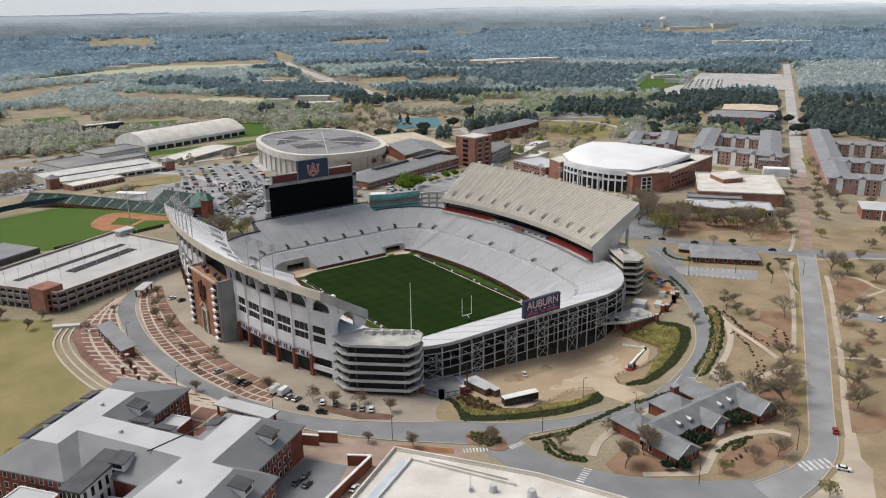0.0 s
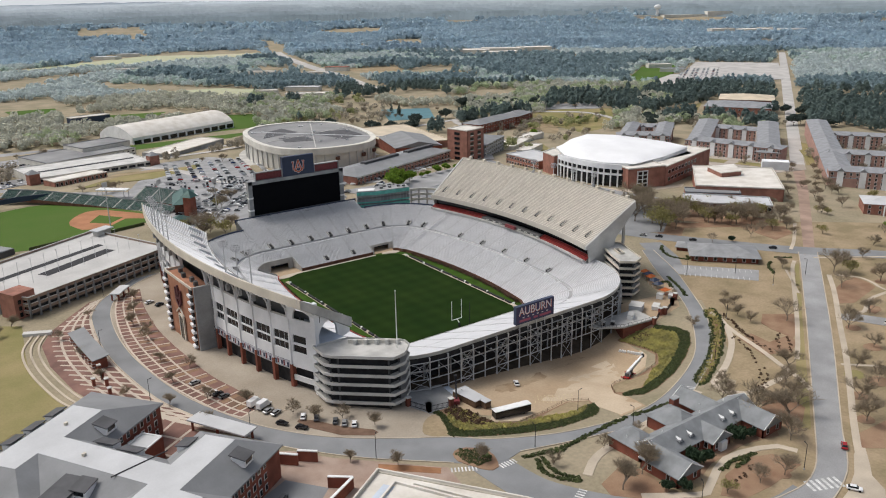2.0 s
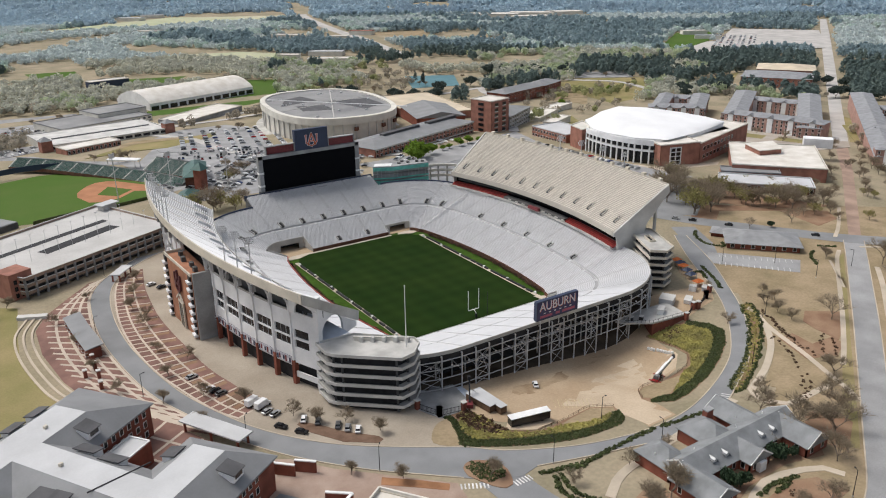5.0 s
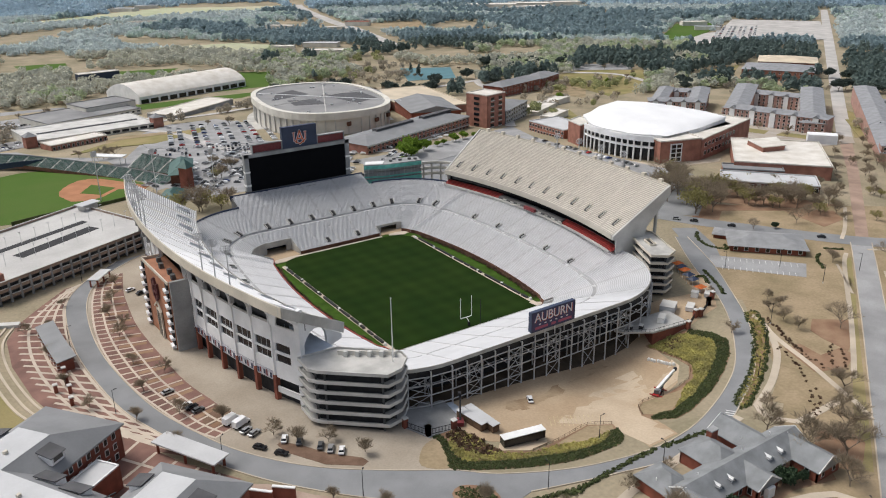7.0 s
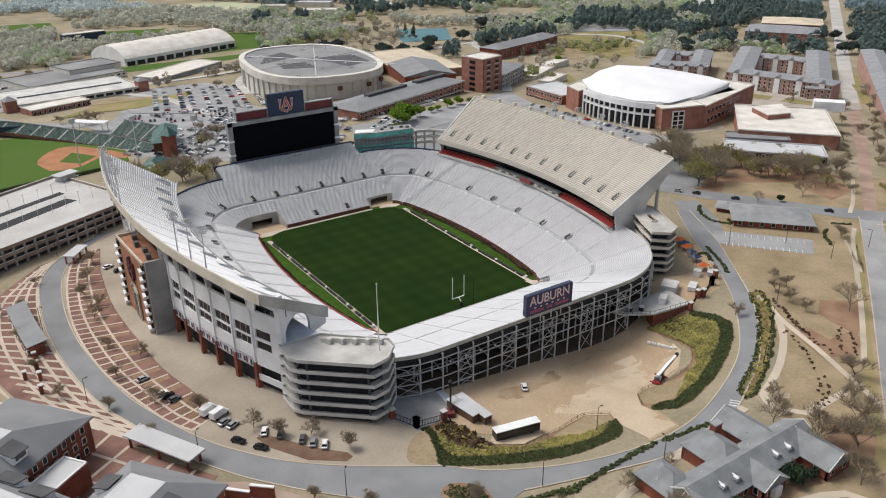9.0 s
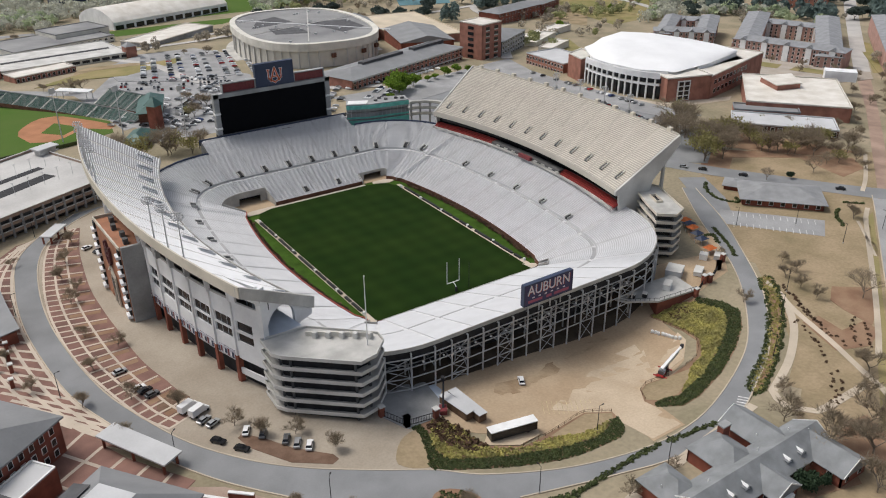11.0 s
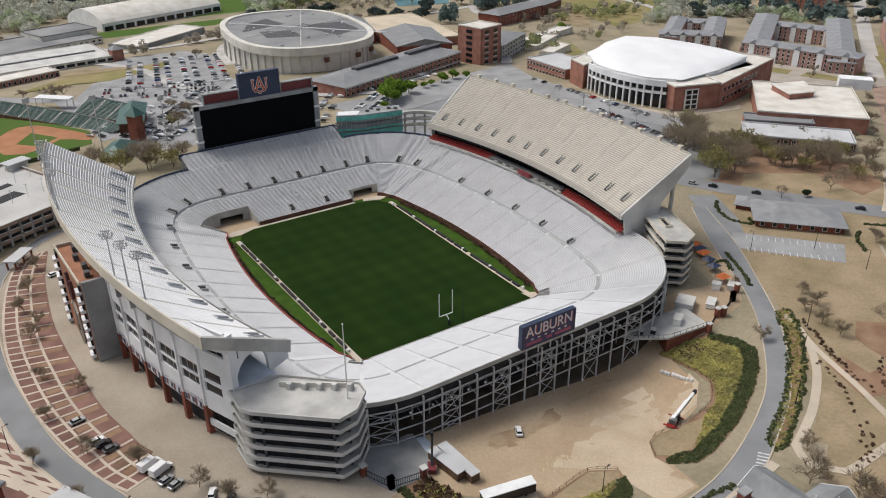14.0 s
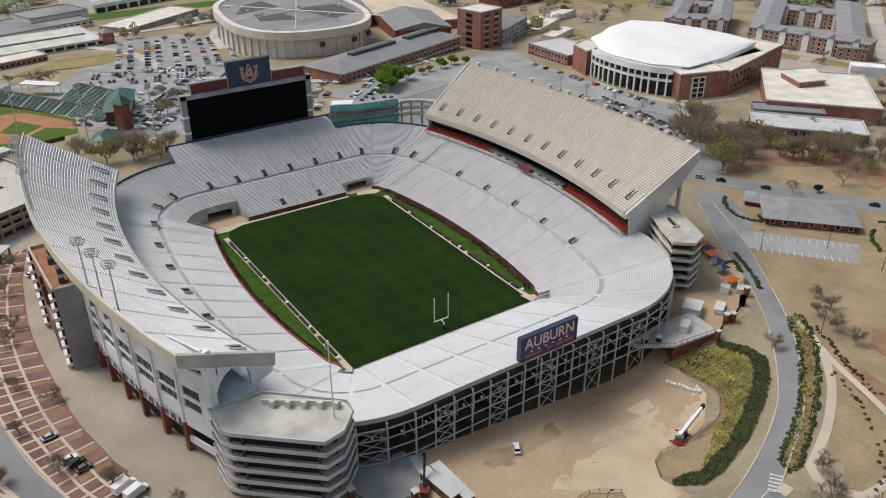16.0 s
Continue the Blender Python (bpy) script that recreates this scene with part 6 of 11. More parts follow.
ground_shapes_b = (("walk_plaza", SIDEWALK, 0.12, "pale paved forecourt of the arena", "paving", [(226, 122), (232, 78), (244, 52), (290, 44), (300, 50), (248, 62), (236, 86), (238, 120)]), ("lawn", OLIVE_GRASS, 0.1, "green lawn strip beside the dormitories", "lawn", [(454, 62), (460, 60), (610, 160), (604, 166)]), ("lawn", OLIVE_GRASS, 0.1, "green lawn strip beside the dormitories", "lawn", [(470, 48), (476, 42), (600, 124), (606, 134)]), ("lawn", OLIVE_GRASS, 0.1, "olive lawn rising to the woods", "lawn", [(528, 488), (625, 516), (659, 447), (538, 340), (467, 325), (493, 411)]), ("lawn", OLIVE_GRASS, 0.1, "olive lawn before the pines", "lawn", [(676, 394), (798, 405), (720, 356), (616, 344)]), ("brown_field", TAN_GRASS, 0.1, "bare tan field behind the tower", "ground", [(417, 406), (498, 452), (505, 404), (437, 333)]),)
ground_shapes_c = (("arena_street", ASPHALT_OLD, 0.3, "worn grey street and bays behind the cream deck", "road", [(75, 197), (121, 197), (191, 212), (251, 229), (236, 182), (232, 130), (236, 100), (240, 60), (246, 30), (225, 30), (215, 70), (200, 110), (190, 140), (167, 169), (94, 152)]), ("car_park", ASPHALT_OLD, 0.42, "grey car park before the oval coliseum", "car park", [(-23, 406), (17, 451), (65, 449), (81, 396), (50, 305), (9, 312), (-26, 345)]), ("tennis_court", COURT, 0.5, "blue green tennis courts beyond the brick range", "tennis court", [(403, 669), (465, 635), (417, 552), (356, 571)]), ("car_park_far", ASPHALT_OLD, 0.5, "grey car park beyond the brick tower", "car park", [(620, 554), (682, 506), (647, 463), (579, 509)]), ("car_park_far", ASPHALT_OLD, 0.5, "grey car park behind the arched hall", "car park", [(-150, 425), (-60, 445), (-66, 478), (-156, 470)]),)
ground_shapes_d = (("practice_field", FIELD_GREEN, 0.1, "green practice field beside the arched hall", "field", [(10, 690), (28, 575), (139, 580), (215, 630), (250, 760), (180, 790)]), ("practice_field", FIELD_GREEN, 0.1, "green field beyond the arched hall", "field", [(22, 909), (154, 872), (111, 806), (20, 830)]), ("practice_field", FIELD_GREEN, 0.1, "green far sports field", "field", [(-43, 1147), (38, 1082), (21, 944), (-34, 974)]), ("outfield", FIELD_GREEN, 0.12, "green baseball outfield", "field", [(-190, 290), (-157, 318), (-120, 326), (-96, 318), (-82, 284), (-58, 232), (-62, 206), (-98, 196), (-142, 190), (-190, 205)]), ("infield", INFIELD, 0.16, "orange clay baseball infield", "field", [(-109.3, 234.8), (-107.5, 246), (-103.4, 254.5), (-98, 263), (-91.4, 268.8), (-84, 268), (-78.9, 263.4), (-66, 240), (-57, 221), (-62.2, 214), (-70, 222), (-75.3, 226), (-87.2, 214), (-96.5, 210.2), (-105.7, 216)]), ("infield_grass", FIELD_GREEN, 0.2, "green grass square in the infield", "field", [(-97.3, 232.2), (-86.8, 250.5), (-75.6, 230.7), (-87.2, 219.2)]),)
ground_shapes_e = (("meadow", MEADOW, 0.6, "tan green meadow among far woods", "meadow", [(-40, 1640), (65, 1800), (328, 1974), (571, 2103), (785, 2010), (714, 1767), (404, 1725), (186, 1700)]), ("meadow", FIELD_GREEN, 0.6, "green meadow among far woods", "meadow", [(-60, 1420), (14, 1506), (227, 1612), (237, 1531), (105, 1421), (8, 1261), (-60, 1260)]), ("meadow", MEADOW, 0.6, "tan field before far houses", "meadow", [(159, 1371), (369, 1046), (308, 916), (150, 1165)]), ("meadow", MEADOW, 0.6, "pale clearing in far woods", "meadow", [(558, 3390), (843, 3390), (745, 2974), (502, 3034)]), ("car_park_far", ROAD_FAR, 0.5, "pale far car parks beyond the dormitories", "car park", [(1018, 702), (1111, 688), (1338, 828), (1438, 686), (1160, 498), (1044, 542), (896, 560)]), ("practice_field", FIELD_GREEN, 0.7, "green far field beside the car parks", "field", [(956, 690), (1168, 838), (1255, 809), (1100, 700), (900, 614)]),)
ground_shapes_f = (("clearing", TAN_GRASS, 0.5, "tan clearing among far buildings", "ground", [(560, 1320), (800, 1240), (700, 1060), (520, 1100)]),)
for nm, mat, lift, lb, ct, pts in ground_shapes_a + ground_shapes_b + ground_shapes_c + ground_shapes_d + ground_shapes_e + ground_shapes_f:
    drape(nm, pts, mat, lift, lb, ct, None, 8.0)
for pts in ([(398, 138), (430, 160), (438, 128), (452, 74), (470, 50), (446, 34), (392, 40), (372, 96)], [(345, 58), (372, 96), (392, 40), (380, 30)]):
    drape("campus_paving", pts, CAMPUS_PAVING, 0.3, "pale paved walks before the dormitories", "paving", None, 8.0)
for pts in ([(402, 120), (420, 126), (428, 100), (410, 92)], [(414, 84), (432, 90), (440, 66), (424, 58)], [(466, 40), (478, 46), (560, 98), (552, 104)], [(330, 190), (372, 240), (400, 215), (392, 180), (352, 165)], [(300, 232), (330, 290), (362, 280), (330, 226)]):
    drape("lawn", pts, OLIVE_GRASS, 0.42, "green lawn between campus walks", "lawn", None, 8.0)
drape("grass_bank", [(-80, 366), (-45, 396), (-33, 418), (22, 404), (42, 410), (32, 386), (-16, 361), (-42, 370)], OLIVE_GRASS, 0.5, "rough grass bank above the car park", "lawn")
drape("bare_bank", [(-48, 392), (-30, 402), (18, 396), (2, 412), (-30, 420), (-44, 408)], TAN_GRASS, 0.6, "bare tan slope beside the parking deck", "ground")
drape("road_winding", ribbon_poly(spline([(1065, 2770), (910, 2181), (765, 1802), (655, 1408), (605, 1176), (557, 998), (517, 852)], 40), 26), ROAD_FAR, 0.9, "pale far road winding through woods", "road", None, 20)
for line, w in (([(-74, 459), (-30, 465), (24, 481), (76, 486), (118, 498)], 9), ([(532, 552), (566, 495), (602, 439), (560, 328), (470, 250)], 9), ([(250, 229), (300, 300), (380, 420), (430, 520), (532, 552)], 9), ([(-160, 505), (-40, 500), (120, 520), (300, 500), (430, 520)], 9), ([(120, 205), (60, 240), (20, 300), (10, 400), (-40, 500)], 8)):
    drape("campus_road", ribbon_poly(spline(line, 12), w), ROAD_FAR, 0.55, "pale campus road among trees and car parks", "road", None, 10)
# wooded country that rises towards the horizon, ridge behind ridge
for k in range(14):
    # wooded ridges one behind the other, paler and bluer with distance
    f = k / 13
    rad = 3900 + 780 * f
    # tint holds the painted distance haze, thicker on the farther ridges
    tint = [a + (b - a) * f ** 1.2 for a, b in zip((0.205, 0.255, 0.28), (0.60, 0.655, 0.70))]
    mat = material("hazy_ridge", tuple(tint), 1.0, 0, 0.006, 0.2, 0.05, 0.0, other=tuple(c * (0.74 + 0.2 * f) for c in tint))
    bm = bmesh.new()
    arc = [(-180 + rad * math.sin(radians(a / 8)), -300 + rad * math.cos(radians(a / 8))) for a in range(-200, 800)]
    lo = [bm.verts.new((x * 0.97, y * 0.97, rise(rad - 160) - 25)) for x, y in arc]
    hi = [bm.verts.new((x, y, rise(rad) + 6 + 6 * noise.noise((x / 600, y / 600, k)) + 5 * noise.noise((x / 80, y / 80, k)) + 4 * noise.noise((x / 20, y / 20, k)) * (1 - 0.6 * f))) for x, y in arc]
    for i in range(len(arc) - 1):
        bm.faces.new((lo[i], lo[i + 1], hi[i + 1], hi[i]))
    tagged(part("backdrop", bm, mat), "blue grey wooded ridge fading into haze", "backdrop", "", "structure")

bm = bmesh.new()
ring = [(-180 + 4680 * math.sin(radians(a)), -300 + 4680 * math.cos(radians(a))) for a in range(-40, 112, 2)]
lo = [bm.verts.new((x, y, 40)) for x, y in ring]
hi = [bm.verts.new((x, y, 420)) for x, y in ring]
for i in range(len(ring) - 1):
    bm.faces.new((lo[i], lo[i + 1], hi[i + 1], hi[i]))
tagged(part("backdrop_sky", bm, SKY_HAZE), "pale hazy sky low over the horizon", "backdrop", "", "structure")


# ---------------------------------------------------------------- buildings
def unit_mesh(name, w, h, t, mat):
    me = bpy.data.meshes.new(name)
    x, z = w / 2, h / 2
    v = [(-x, -t, -z), (x, -t, -z), (x, -t, z), (-x, -t, z), (-x, 0.1, -z), (x, 0.1, -z), (x, 0.1, z), (-x, 0.1, z)]
    me.from_pydata(v, [], [(0, 1, 2, 3), (0, 4, 5, 1), (1, 5, 6, 2), (2, 6, 7, 3), (3, 7, 4, 0)])
    me.materials.append(mat)
    return me


def set_piece(name, me, m, parent):
    ob = new(name, me)
    ob.matrix_world = m
    ob.parent = parent
    return ob


def windows_on(parent, p0, p1, z0, floors, storey, bays, w, h, first=1.6, frame=None, glass=None, margin=0.0):
    """Rows of windows on the upright face from p0 to p1 (left to right as seen from outside): a frame each, with its pane."""
    p0, p1 = Vector(p0), Vector(p1)
    d = (p1 - p0)
    a = math.atan2(d.y, d.x)
    fm = unit_mesh("window", w + 0.35, h + 0.35, 0.06, frame or WHITE_PAINT)
    gm = unit_mesh("pane", w, h, 0.1, glass or GLASS_DARK)
    for f in range(floors):
        for b in range(bays):
            u = margin + (1 - 2 * margin) * (b + 0.5) / bays
            c = p0 + d * u
            m = Matrix.Translation((c.x, c.y, z0 + first + storey * f + h / 2)) @ Matrix.Rotation(a, 4, "Z")
            win = set_piece("window", fm, m, parent)
            pane = new("pane", gm)
            pane.parent = win


def corners(p0, p1, depth):
    p0, p1 = Vector(p0), Vector(p1)
    d = (p1 - p0).normalized()
    n = Vector((-d.y, d.x)) * depth
    return [tuple(p0), tuple(p1), tuple(p1 + n), tuple(p0 + n)]


def walls_part(parent, poly, z0, z1, mat, name="wall"):
    for i in range(len(poly)):
        a, b = Vector(poly[i]), Vector(poly[(i + 1) % len(poly)])
        d = (b - a).normalized()
        n = Vector((-d.y, d.x)) * 0.5
        bm = bmesh.new()
        add_prism(bm, [tuple(a), tuple(b), tuple(b + n), tuple(a + n)], z0, z1)
        part(name, bm, mat, parent)


def roof_flat(parent, poly, z, mat, rim=0.8, rim_mat=None):
    bm = bmesh.new()
    add_prism(bm, poly, z - 0.4, z)
    part("roof", bm, mat, parent)
    for i in range(len(poly)):
        a, b = poly[i], poly[(i + 1) % len(poly)]
        bm = bmesh.new()
        beam(bm, (*a, z + rim / 2 - 0.1), (*b, z + rim / 2 - 0.1), 0.5, rim)
        part("parapet", bm, rim_mat or mat, parent)


def roof_hip(parent, poly, z, rise, mat, over=0.7, hip=True, name="roof"):
    """A hipped or gabled roof over four corners; the ridge runs along the first side."""
    p = [Vector(q) for q in poly]
    c = sum(p, Vector((0, 0))) / 4
    d = (p[1] - p[0]).normalized()
    n = Vector((-d.y, d.x))
    L, W = (p[1] - p[0]).length, (p[3] - p[0]).length
    if W > L:
        d, n, L, W = n, -d, W, L
    k = (L / 2 - W / 2) if hip else L / 2 + over
    hl, hw = L / 2 + over, W / 2 + over
    e = [c - d * hl - n * hw, c + d * hl - n * hw, c + d * hl + n * hw, c - d * hl + n * hw]
    bm = bmesh.new()
    lo = [bm.verts.new((q.x, q.y, z - 0.25)) for q in e]
    v = [bm.verts.new((q.x, q.y, z)) for q in e]
    r = [bm.verts.new((*(c - d * k), z + rise)), bm.verts.new((*(c + d * k), z + rise))]
    for f in ((v[0], v[1], r[1], r[0]), (v[2], v[3], r[0], r[1]), (v[1], v[2], r[1]), (v[3], v[0], r[0]), (lo[3], lo[2], lo[1], lo[0])):
        bm.faces.new(f)
    for i in range(4):
        j = (i + 1) % 4
        bm.faces.new((lo[i], lo[j], v[j], v[i]))
    return part(name, bm, mat, parent)


def building(name, label, p0, p1, depth, h, wall, roof, floors, bays, kind="flat", rise=4.0, side_bays=0, left_bays=0, w=1.6, wh=1.9, base=None, cat="building", group="", rim_mat=None):
    t = thing(name, label, cat, group)
    poly = corners(p0, p1, depth)
    g = min(ground_z(*q) for q in poly) if base is None else base
    z1 = g + h
    walls_part(t, poly, g - 1.0, z1, wall)
    if kind == "flat":
        roof_flat(t, poly, z1, roof, 0.8, rim_mat)
    else:
        roof_hip(t, poly, z1, rise, roof, 0.8, kind == "hip")
    if floors:
        st = (h - 0.6) / floors
        windows_on(t, poly[0], poly[1], g, floors, st, bays, w, min(wh, st - 1.2), st * 0.35)
        if side_bays:
            windows_on(t, poly[1], poly[2], g, floors, st, side_bays, w, min(wh, st - 1.2), st * 0.35)
        if left_bays:
            windows_on(t, poly[3], poly[0], g, floors, st, left_bays, w, min(wh, st - 1.2), st * 0.35)
    return t, poly, g, z1


# --- brick academic building in the foreground, with mansard roofs
U, V = Vector((0.80, 0.60)), Vector((0.60, -0.80))


def at(o, u, v):
    q = Vector(o) + U * u + V * v
    return (q.x, q.y)


ACA = thing("academic_building", "brick academic building with grey mansard roofs and dormers", "building")


ORG = (-160, -110)


def spread(poly, runs):
    """The plan polygon pushed outwards, each side by its own run."""
    n, lines, out = len(poly), [], []
    area = sum(poly[i][0] * poly[(i + 1) % n][1] - poly[(i + 1) % n][0] * poly[i][1] for i in range(n))
    for i in range(n):
        a, b = Vector(poly[i]), Vector(poly[(i + 1) % n])
        d = (b - a).normalized()
        o = Vector((d.y, -d.x)) * (runs[i] if area > 0 else -runs[i])
        lines.append((a + o, d))
    for i in range(n):
        (p, d), (q, e) = lines[i - 1], lines[i]
        t = (q - p).cross(e) / d.cross(e)
        out.append(tuple(p + d * t))
    return out


def place(pts):
    return [at(ORG, u, v) for u, v in pts]


TOP = [(-18, -37), (17, -37), (17, -25.5), (0, -25.5), (-4, 15.3), (13, 15.7), (13, 26), (-13.7, 25), (-14.7, 33), (-62, 33), (-62, 13), (-13.7, 15), (-9.5, -26.5), (-18, -26.5)]
RUNS = [9.5, 18.5, 9.0, 9.0, 9.5, 10.0, 9.7, 9.5, 9.5, 9.5, 9.5, 9.5, 9.5, 9.0]
EAVE = spread(TOP, RUNS)
WALL = spread(TOP, [r - 0.9 for r in RUNS])
walls_part(ACA, place(WALL)[::-1], 3.0, 16.2, BRICK)
for i in range(len(TOP)):
    j = (i + 1) % len(TOP)
    bm = bmesh.new()
    vs = [bm.verts.new((*at(ORG, *q), z)) for q, z in ((EAVE[i], 16.0), (EAVE[j], 16.0), (TOP[j], 22.0), (TOP[i], 22.0), (EAVE[i], 15.5), (EAVE[j], 15.5), (WALL[i], 15.5), (WALL[j], 15.5))]
    for f in ((0, 1, 2, 3), (4, 5, 1, 0), (6, 7, 5, 4)):
        bm.faces.new([vs[q] for q in f])
    part("mansard_slope", bm, ROOF_GREY, ACA)
bm = bmesh.new()
add_prism(bm, place(TOP), 21.7, 22.06)
part("flat_roof", bm, ROOF_LIGHT, ACA)


def dormer(u, v, o, turn, z, w=4.0, d=4.6):
    x, y = at(o, u, v)
    m = Matrix.Translation((x, y, z)) @ Matrix.Rotation(radians(turn), 4, "Z")
    bm = bmesh.new()
    add_box(bm, (0, 0, 0.9), (w, d, 2.6), 0, m)
    body = part("dormer", bm, WHITE_WALL, ACA)
    bm = bmesh.new()
    vs = [bm.verts.new(m @ Vector(q)) for q in ((-w / 2 - 0.4, -d / 2 - 0.5, 2.25), (w / 2 + 0.4, -d / 2 - 0.5, 2.25), (w / 2 + 0.4, d / 2 + 0.5, 3.3), (-w / 2 - 0.4, d / 2 + 0.5, 3.3), (-w / 2 - 0.4, -d / 2 - 0.5, 2.0), (w / 2 + 0.4, -d / 2 - 0.5, 2.0), (w / 2 + 0.4, d / 2 + 0.5, 3.0), (-w / 2 - 0.4, d / 2 + 0.5, 3.0))]
    for f in ((0, 1, 2, 3), (7, 6, 5, 4), (0, 4, 5, 1), (1, 5, 6, 2), (2, 6, 7, 3), (3, 7, 4, 0)):
        bm.faces.new([vs[i] for i in f])
    part("dormer_roof", bm, ROOF_SHINGLE, body)
    bm = bmesh.new()
    add_box(bm, (0, -d / 2 - 0.05, 1.1), (w * 0.7, 0.15, 1.4), 0, m)
    part("dormer_window", bm, GLASS_DARK, body)


for u, v, turn, w, d in ((12, -20.6, 36.9, 4.6, 4.4), (8, 31.0, 36.9, 4.6, 4.6), (-19, 37.8, 36.9, 4.6, 4.6), (-38, 37.8, 36.9, 4.6, 4.6), (-54, 37.8, 36.9, 4.6, 4.6), (-17.6, -3.4, 306.9, 4.6, 4.6), (3.8, -12.9, 126.9, 6.5, 3.4), (2.2, -3.0, 126.9, 6.5, 3.4), (-13, -42, 216.9, 5.5, 3.4), (-3.5, -42, 216.9, 5.5, 3.4), (5, -42, 216.9, 5.5, 3.4), (14, -42, 216.9, 5.5, 3.4), (10, 10.8, 216.9, 4.6, 4.0)):
    dormer(u, v, ORG, turn, 18.4 if d > 4 else 17.8, w, d)
# glazed stair bay in the court
bm = bmesh.new()
add_prism(bm, place([(-16, -12), (-16, -5.4), (-33, -5.4), (-33, -12)]), 3.0, 18.6)
bay = part("stair_bay", bm, WHITE_WALL, ACA, "white glazed stair bay with a dark roof")
bm = bmesh.new()
vs = [bm.verts.new((*at(ORG, u, v), z)) for u, v, z in ((-14, -12.6, 20.6), (-14, -4.8, 20.6), (-33.8, -4.8, 19.0), (-33.8, -12.6, 19.0), (-14, -12.6, 20.0), (-14, -4.8, 20.0), (-33.8, -4.8, 18.4), (-33.8, -12.6, 18.4))]
for f in ((0, 1, 2, 3), (7, 6, 5, 4), (0, 4, 5, 1), (1, 5, 6, 2), (2, 6, 7, 3), (3, 7, 4, 0)):
    bm.faces.new([vs[q] for q in f])
part("bay_roof", bm, ROOF_SHINGLE, bay)
windows_on(ACA, at(ORG, -33, -12), at(ORG, -33, -5.4), 5.0, 3, 4.4, 4, 1.2, 3.0, 1.0)
windows_on(ACA, at(ORG, -33, -5.4), at(ORG, -18, -5.4), 5.0, 3, 4.4, 5, 1.2, 3.0, 1.0)
for pts, z in (([(-24, -4), (-24, 6), (-44, 6), (-44, -4)], 11.5), ([(-28, -33), (-28, -19), (-37, -19), (-37, -33)], 12.0), ([(8, -15.5), (22, -15.5), (22, -8), (8, -8)], 12.0)):
    walls_part(ACA, place(pts), 3.0, z, BRICK)
    roof_flat(ACA, place(pts), z, ROOF_LIGHT, 0.5, WHITE_PAINT)
windows_on(ACA, at(ORG, -4, 34.82), at(ORG, 21.5, 34.82), 4.5, 3, 3.8, 8, 1.3, 1.9, 1.2)
windows_on(ACA, at(ORG, -66, 41.6), at(ORG, -7, 41.6), 4.5, 3, 3.8, 16, 1.3, 1.9, 1.2)
windows_on(ACA, at(ORG, -26.1, -45.6), at(ORG, -26.1, -17.9), 4.5, 3, 3.6, 8, 1.3, 1.9, 1.2)
windows_on(ACA, at(ORG, 9, -17.3), at(ORG, 33, -17.3), 4.5, 3, 3.6, 7, 1.3, 1.9, 1.2)
bm = bmesh.new()
beam(bm, (*at(ORG, 2, 10), 22.15), (*at(ORG, -14, 3), 22.15), 0.35, 0.25)
part("expansion_strip", bm, DARK, ACA)
for u, v in ((-7, -12), (-25, 22), (6, -30)):
    x, y = at(ORG, u, v)
    bm = bmesh.new()
    add_box(bm, (x, y, 22.5), (1.1, 0.8, 1.0), 37)
    part("roof_vent", bm, BEIGE, ACA)

# --- flat white roofed building in the foreground
WHB = thing("flat_roofed_building", "low building with stained white membrane roof", "building")
poly = [(-102, -152), (-127, -168), (-150, -196), (-112, -246), (-60, -222), (-75.5, -190)]
walls_part(WHB, poly, 3.5, 13.6, BEIGE)
roof_flat(WHB, poly, 13.2, ROOF_WHITE, 1.3, ROOF_WHITE)
for a, b, h in (((-101, -160), (-121, -172), 0.9), ((-101, -160), (-84, -190), 0.9), ((-97, -164), (-84, -186), 0.7), ((-112, -178), (-96, -200), 0.8)):
    bm = bmesh.new()
    beam(bm, (*a, 13.6), (*b, 13.6), 0.6, h)
    part("roof_kerb", bm, ROOF_WHITE, WHB)
bm = bmesh.new()
add_prism(bm, [(-104, -158.5), (-102, -161.5), (-121, -173), (-123, -169.5)], 13.22, 13.3)
part("roof_sheet", bm, PALE_BLUE, WHB)
for x, y, s in ((-91, -188, 2.2), (-84, -197, 2.6), (-96, -184, 1.4), (-80, -204, 1.8)):
    bm = bmesh.new()
    bmesh.ops.create_cone(bm, cap_ends=True, segments=14, radius1=s * 0.6, radius2=s * 0.45, depth=s, matrix=Matrix.Translation((x, y, 13.2 + s / 2)))
    part("roof_fan", bm, ROOF_LIGHT, WHB)
bm = bmesh.new()
beam(bm, (-97, -185, 13.2), (-97, -185, 19.5), 0.12)
part("aerial", bm, STEEL, WHB)

# --- walled service yard
YARD = thing("yard_wall", "brick yard wall with pale coping", "wall")
for a, b in (((-106, -143.5), (-129, -156)), ((-106, -143.5), (-112, -138.5)), ((-113, -119.5), (-108, -124)), ((-119, -117), (-114, -122))):
    bm = bmesh.new()
    beam(bm, (*a, 6.3), (*b, 6.3), 0.6, 4.0)
    w = part("wall", bm, BRICK, YARD)
    bm = bmesh.new()
    beam(bm, (*a, 8.45), (*b, 8.45), 0.9, 0.35)
    part("coping", bm, WHITE_PAINT, w)


# --- red brick house with slate gables
HOUSE = thing("brick_house", "red brick house with slate gabled roofs", "house")


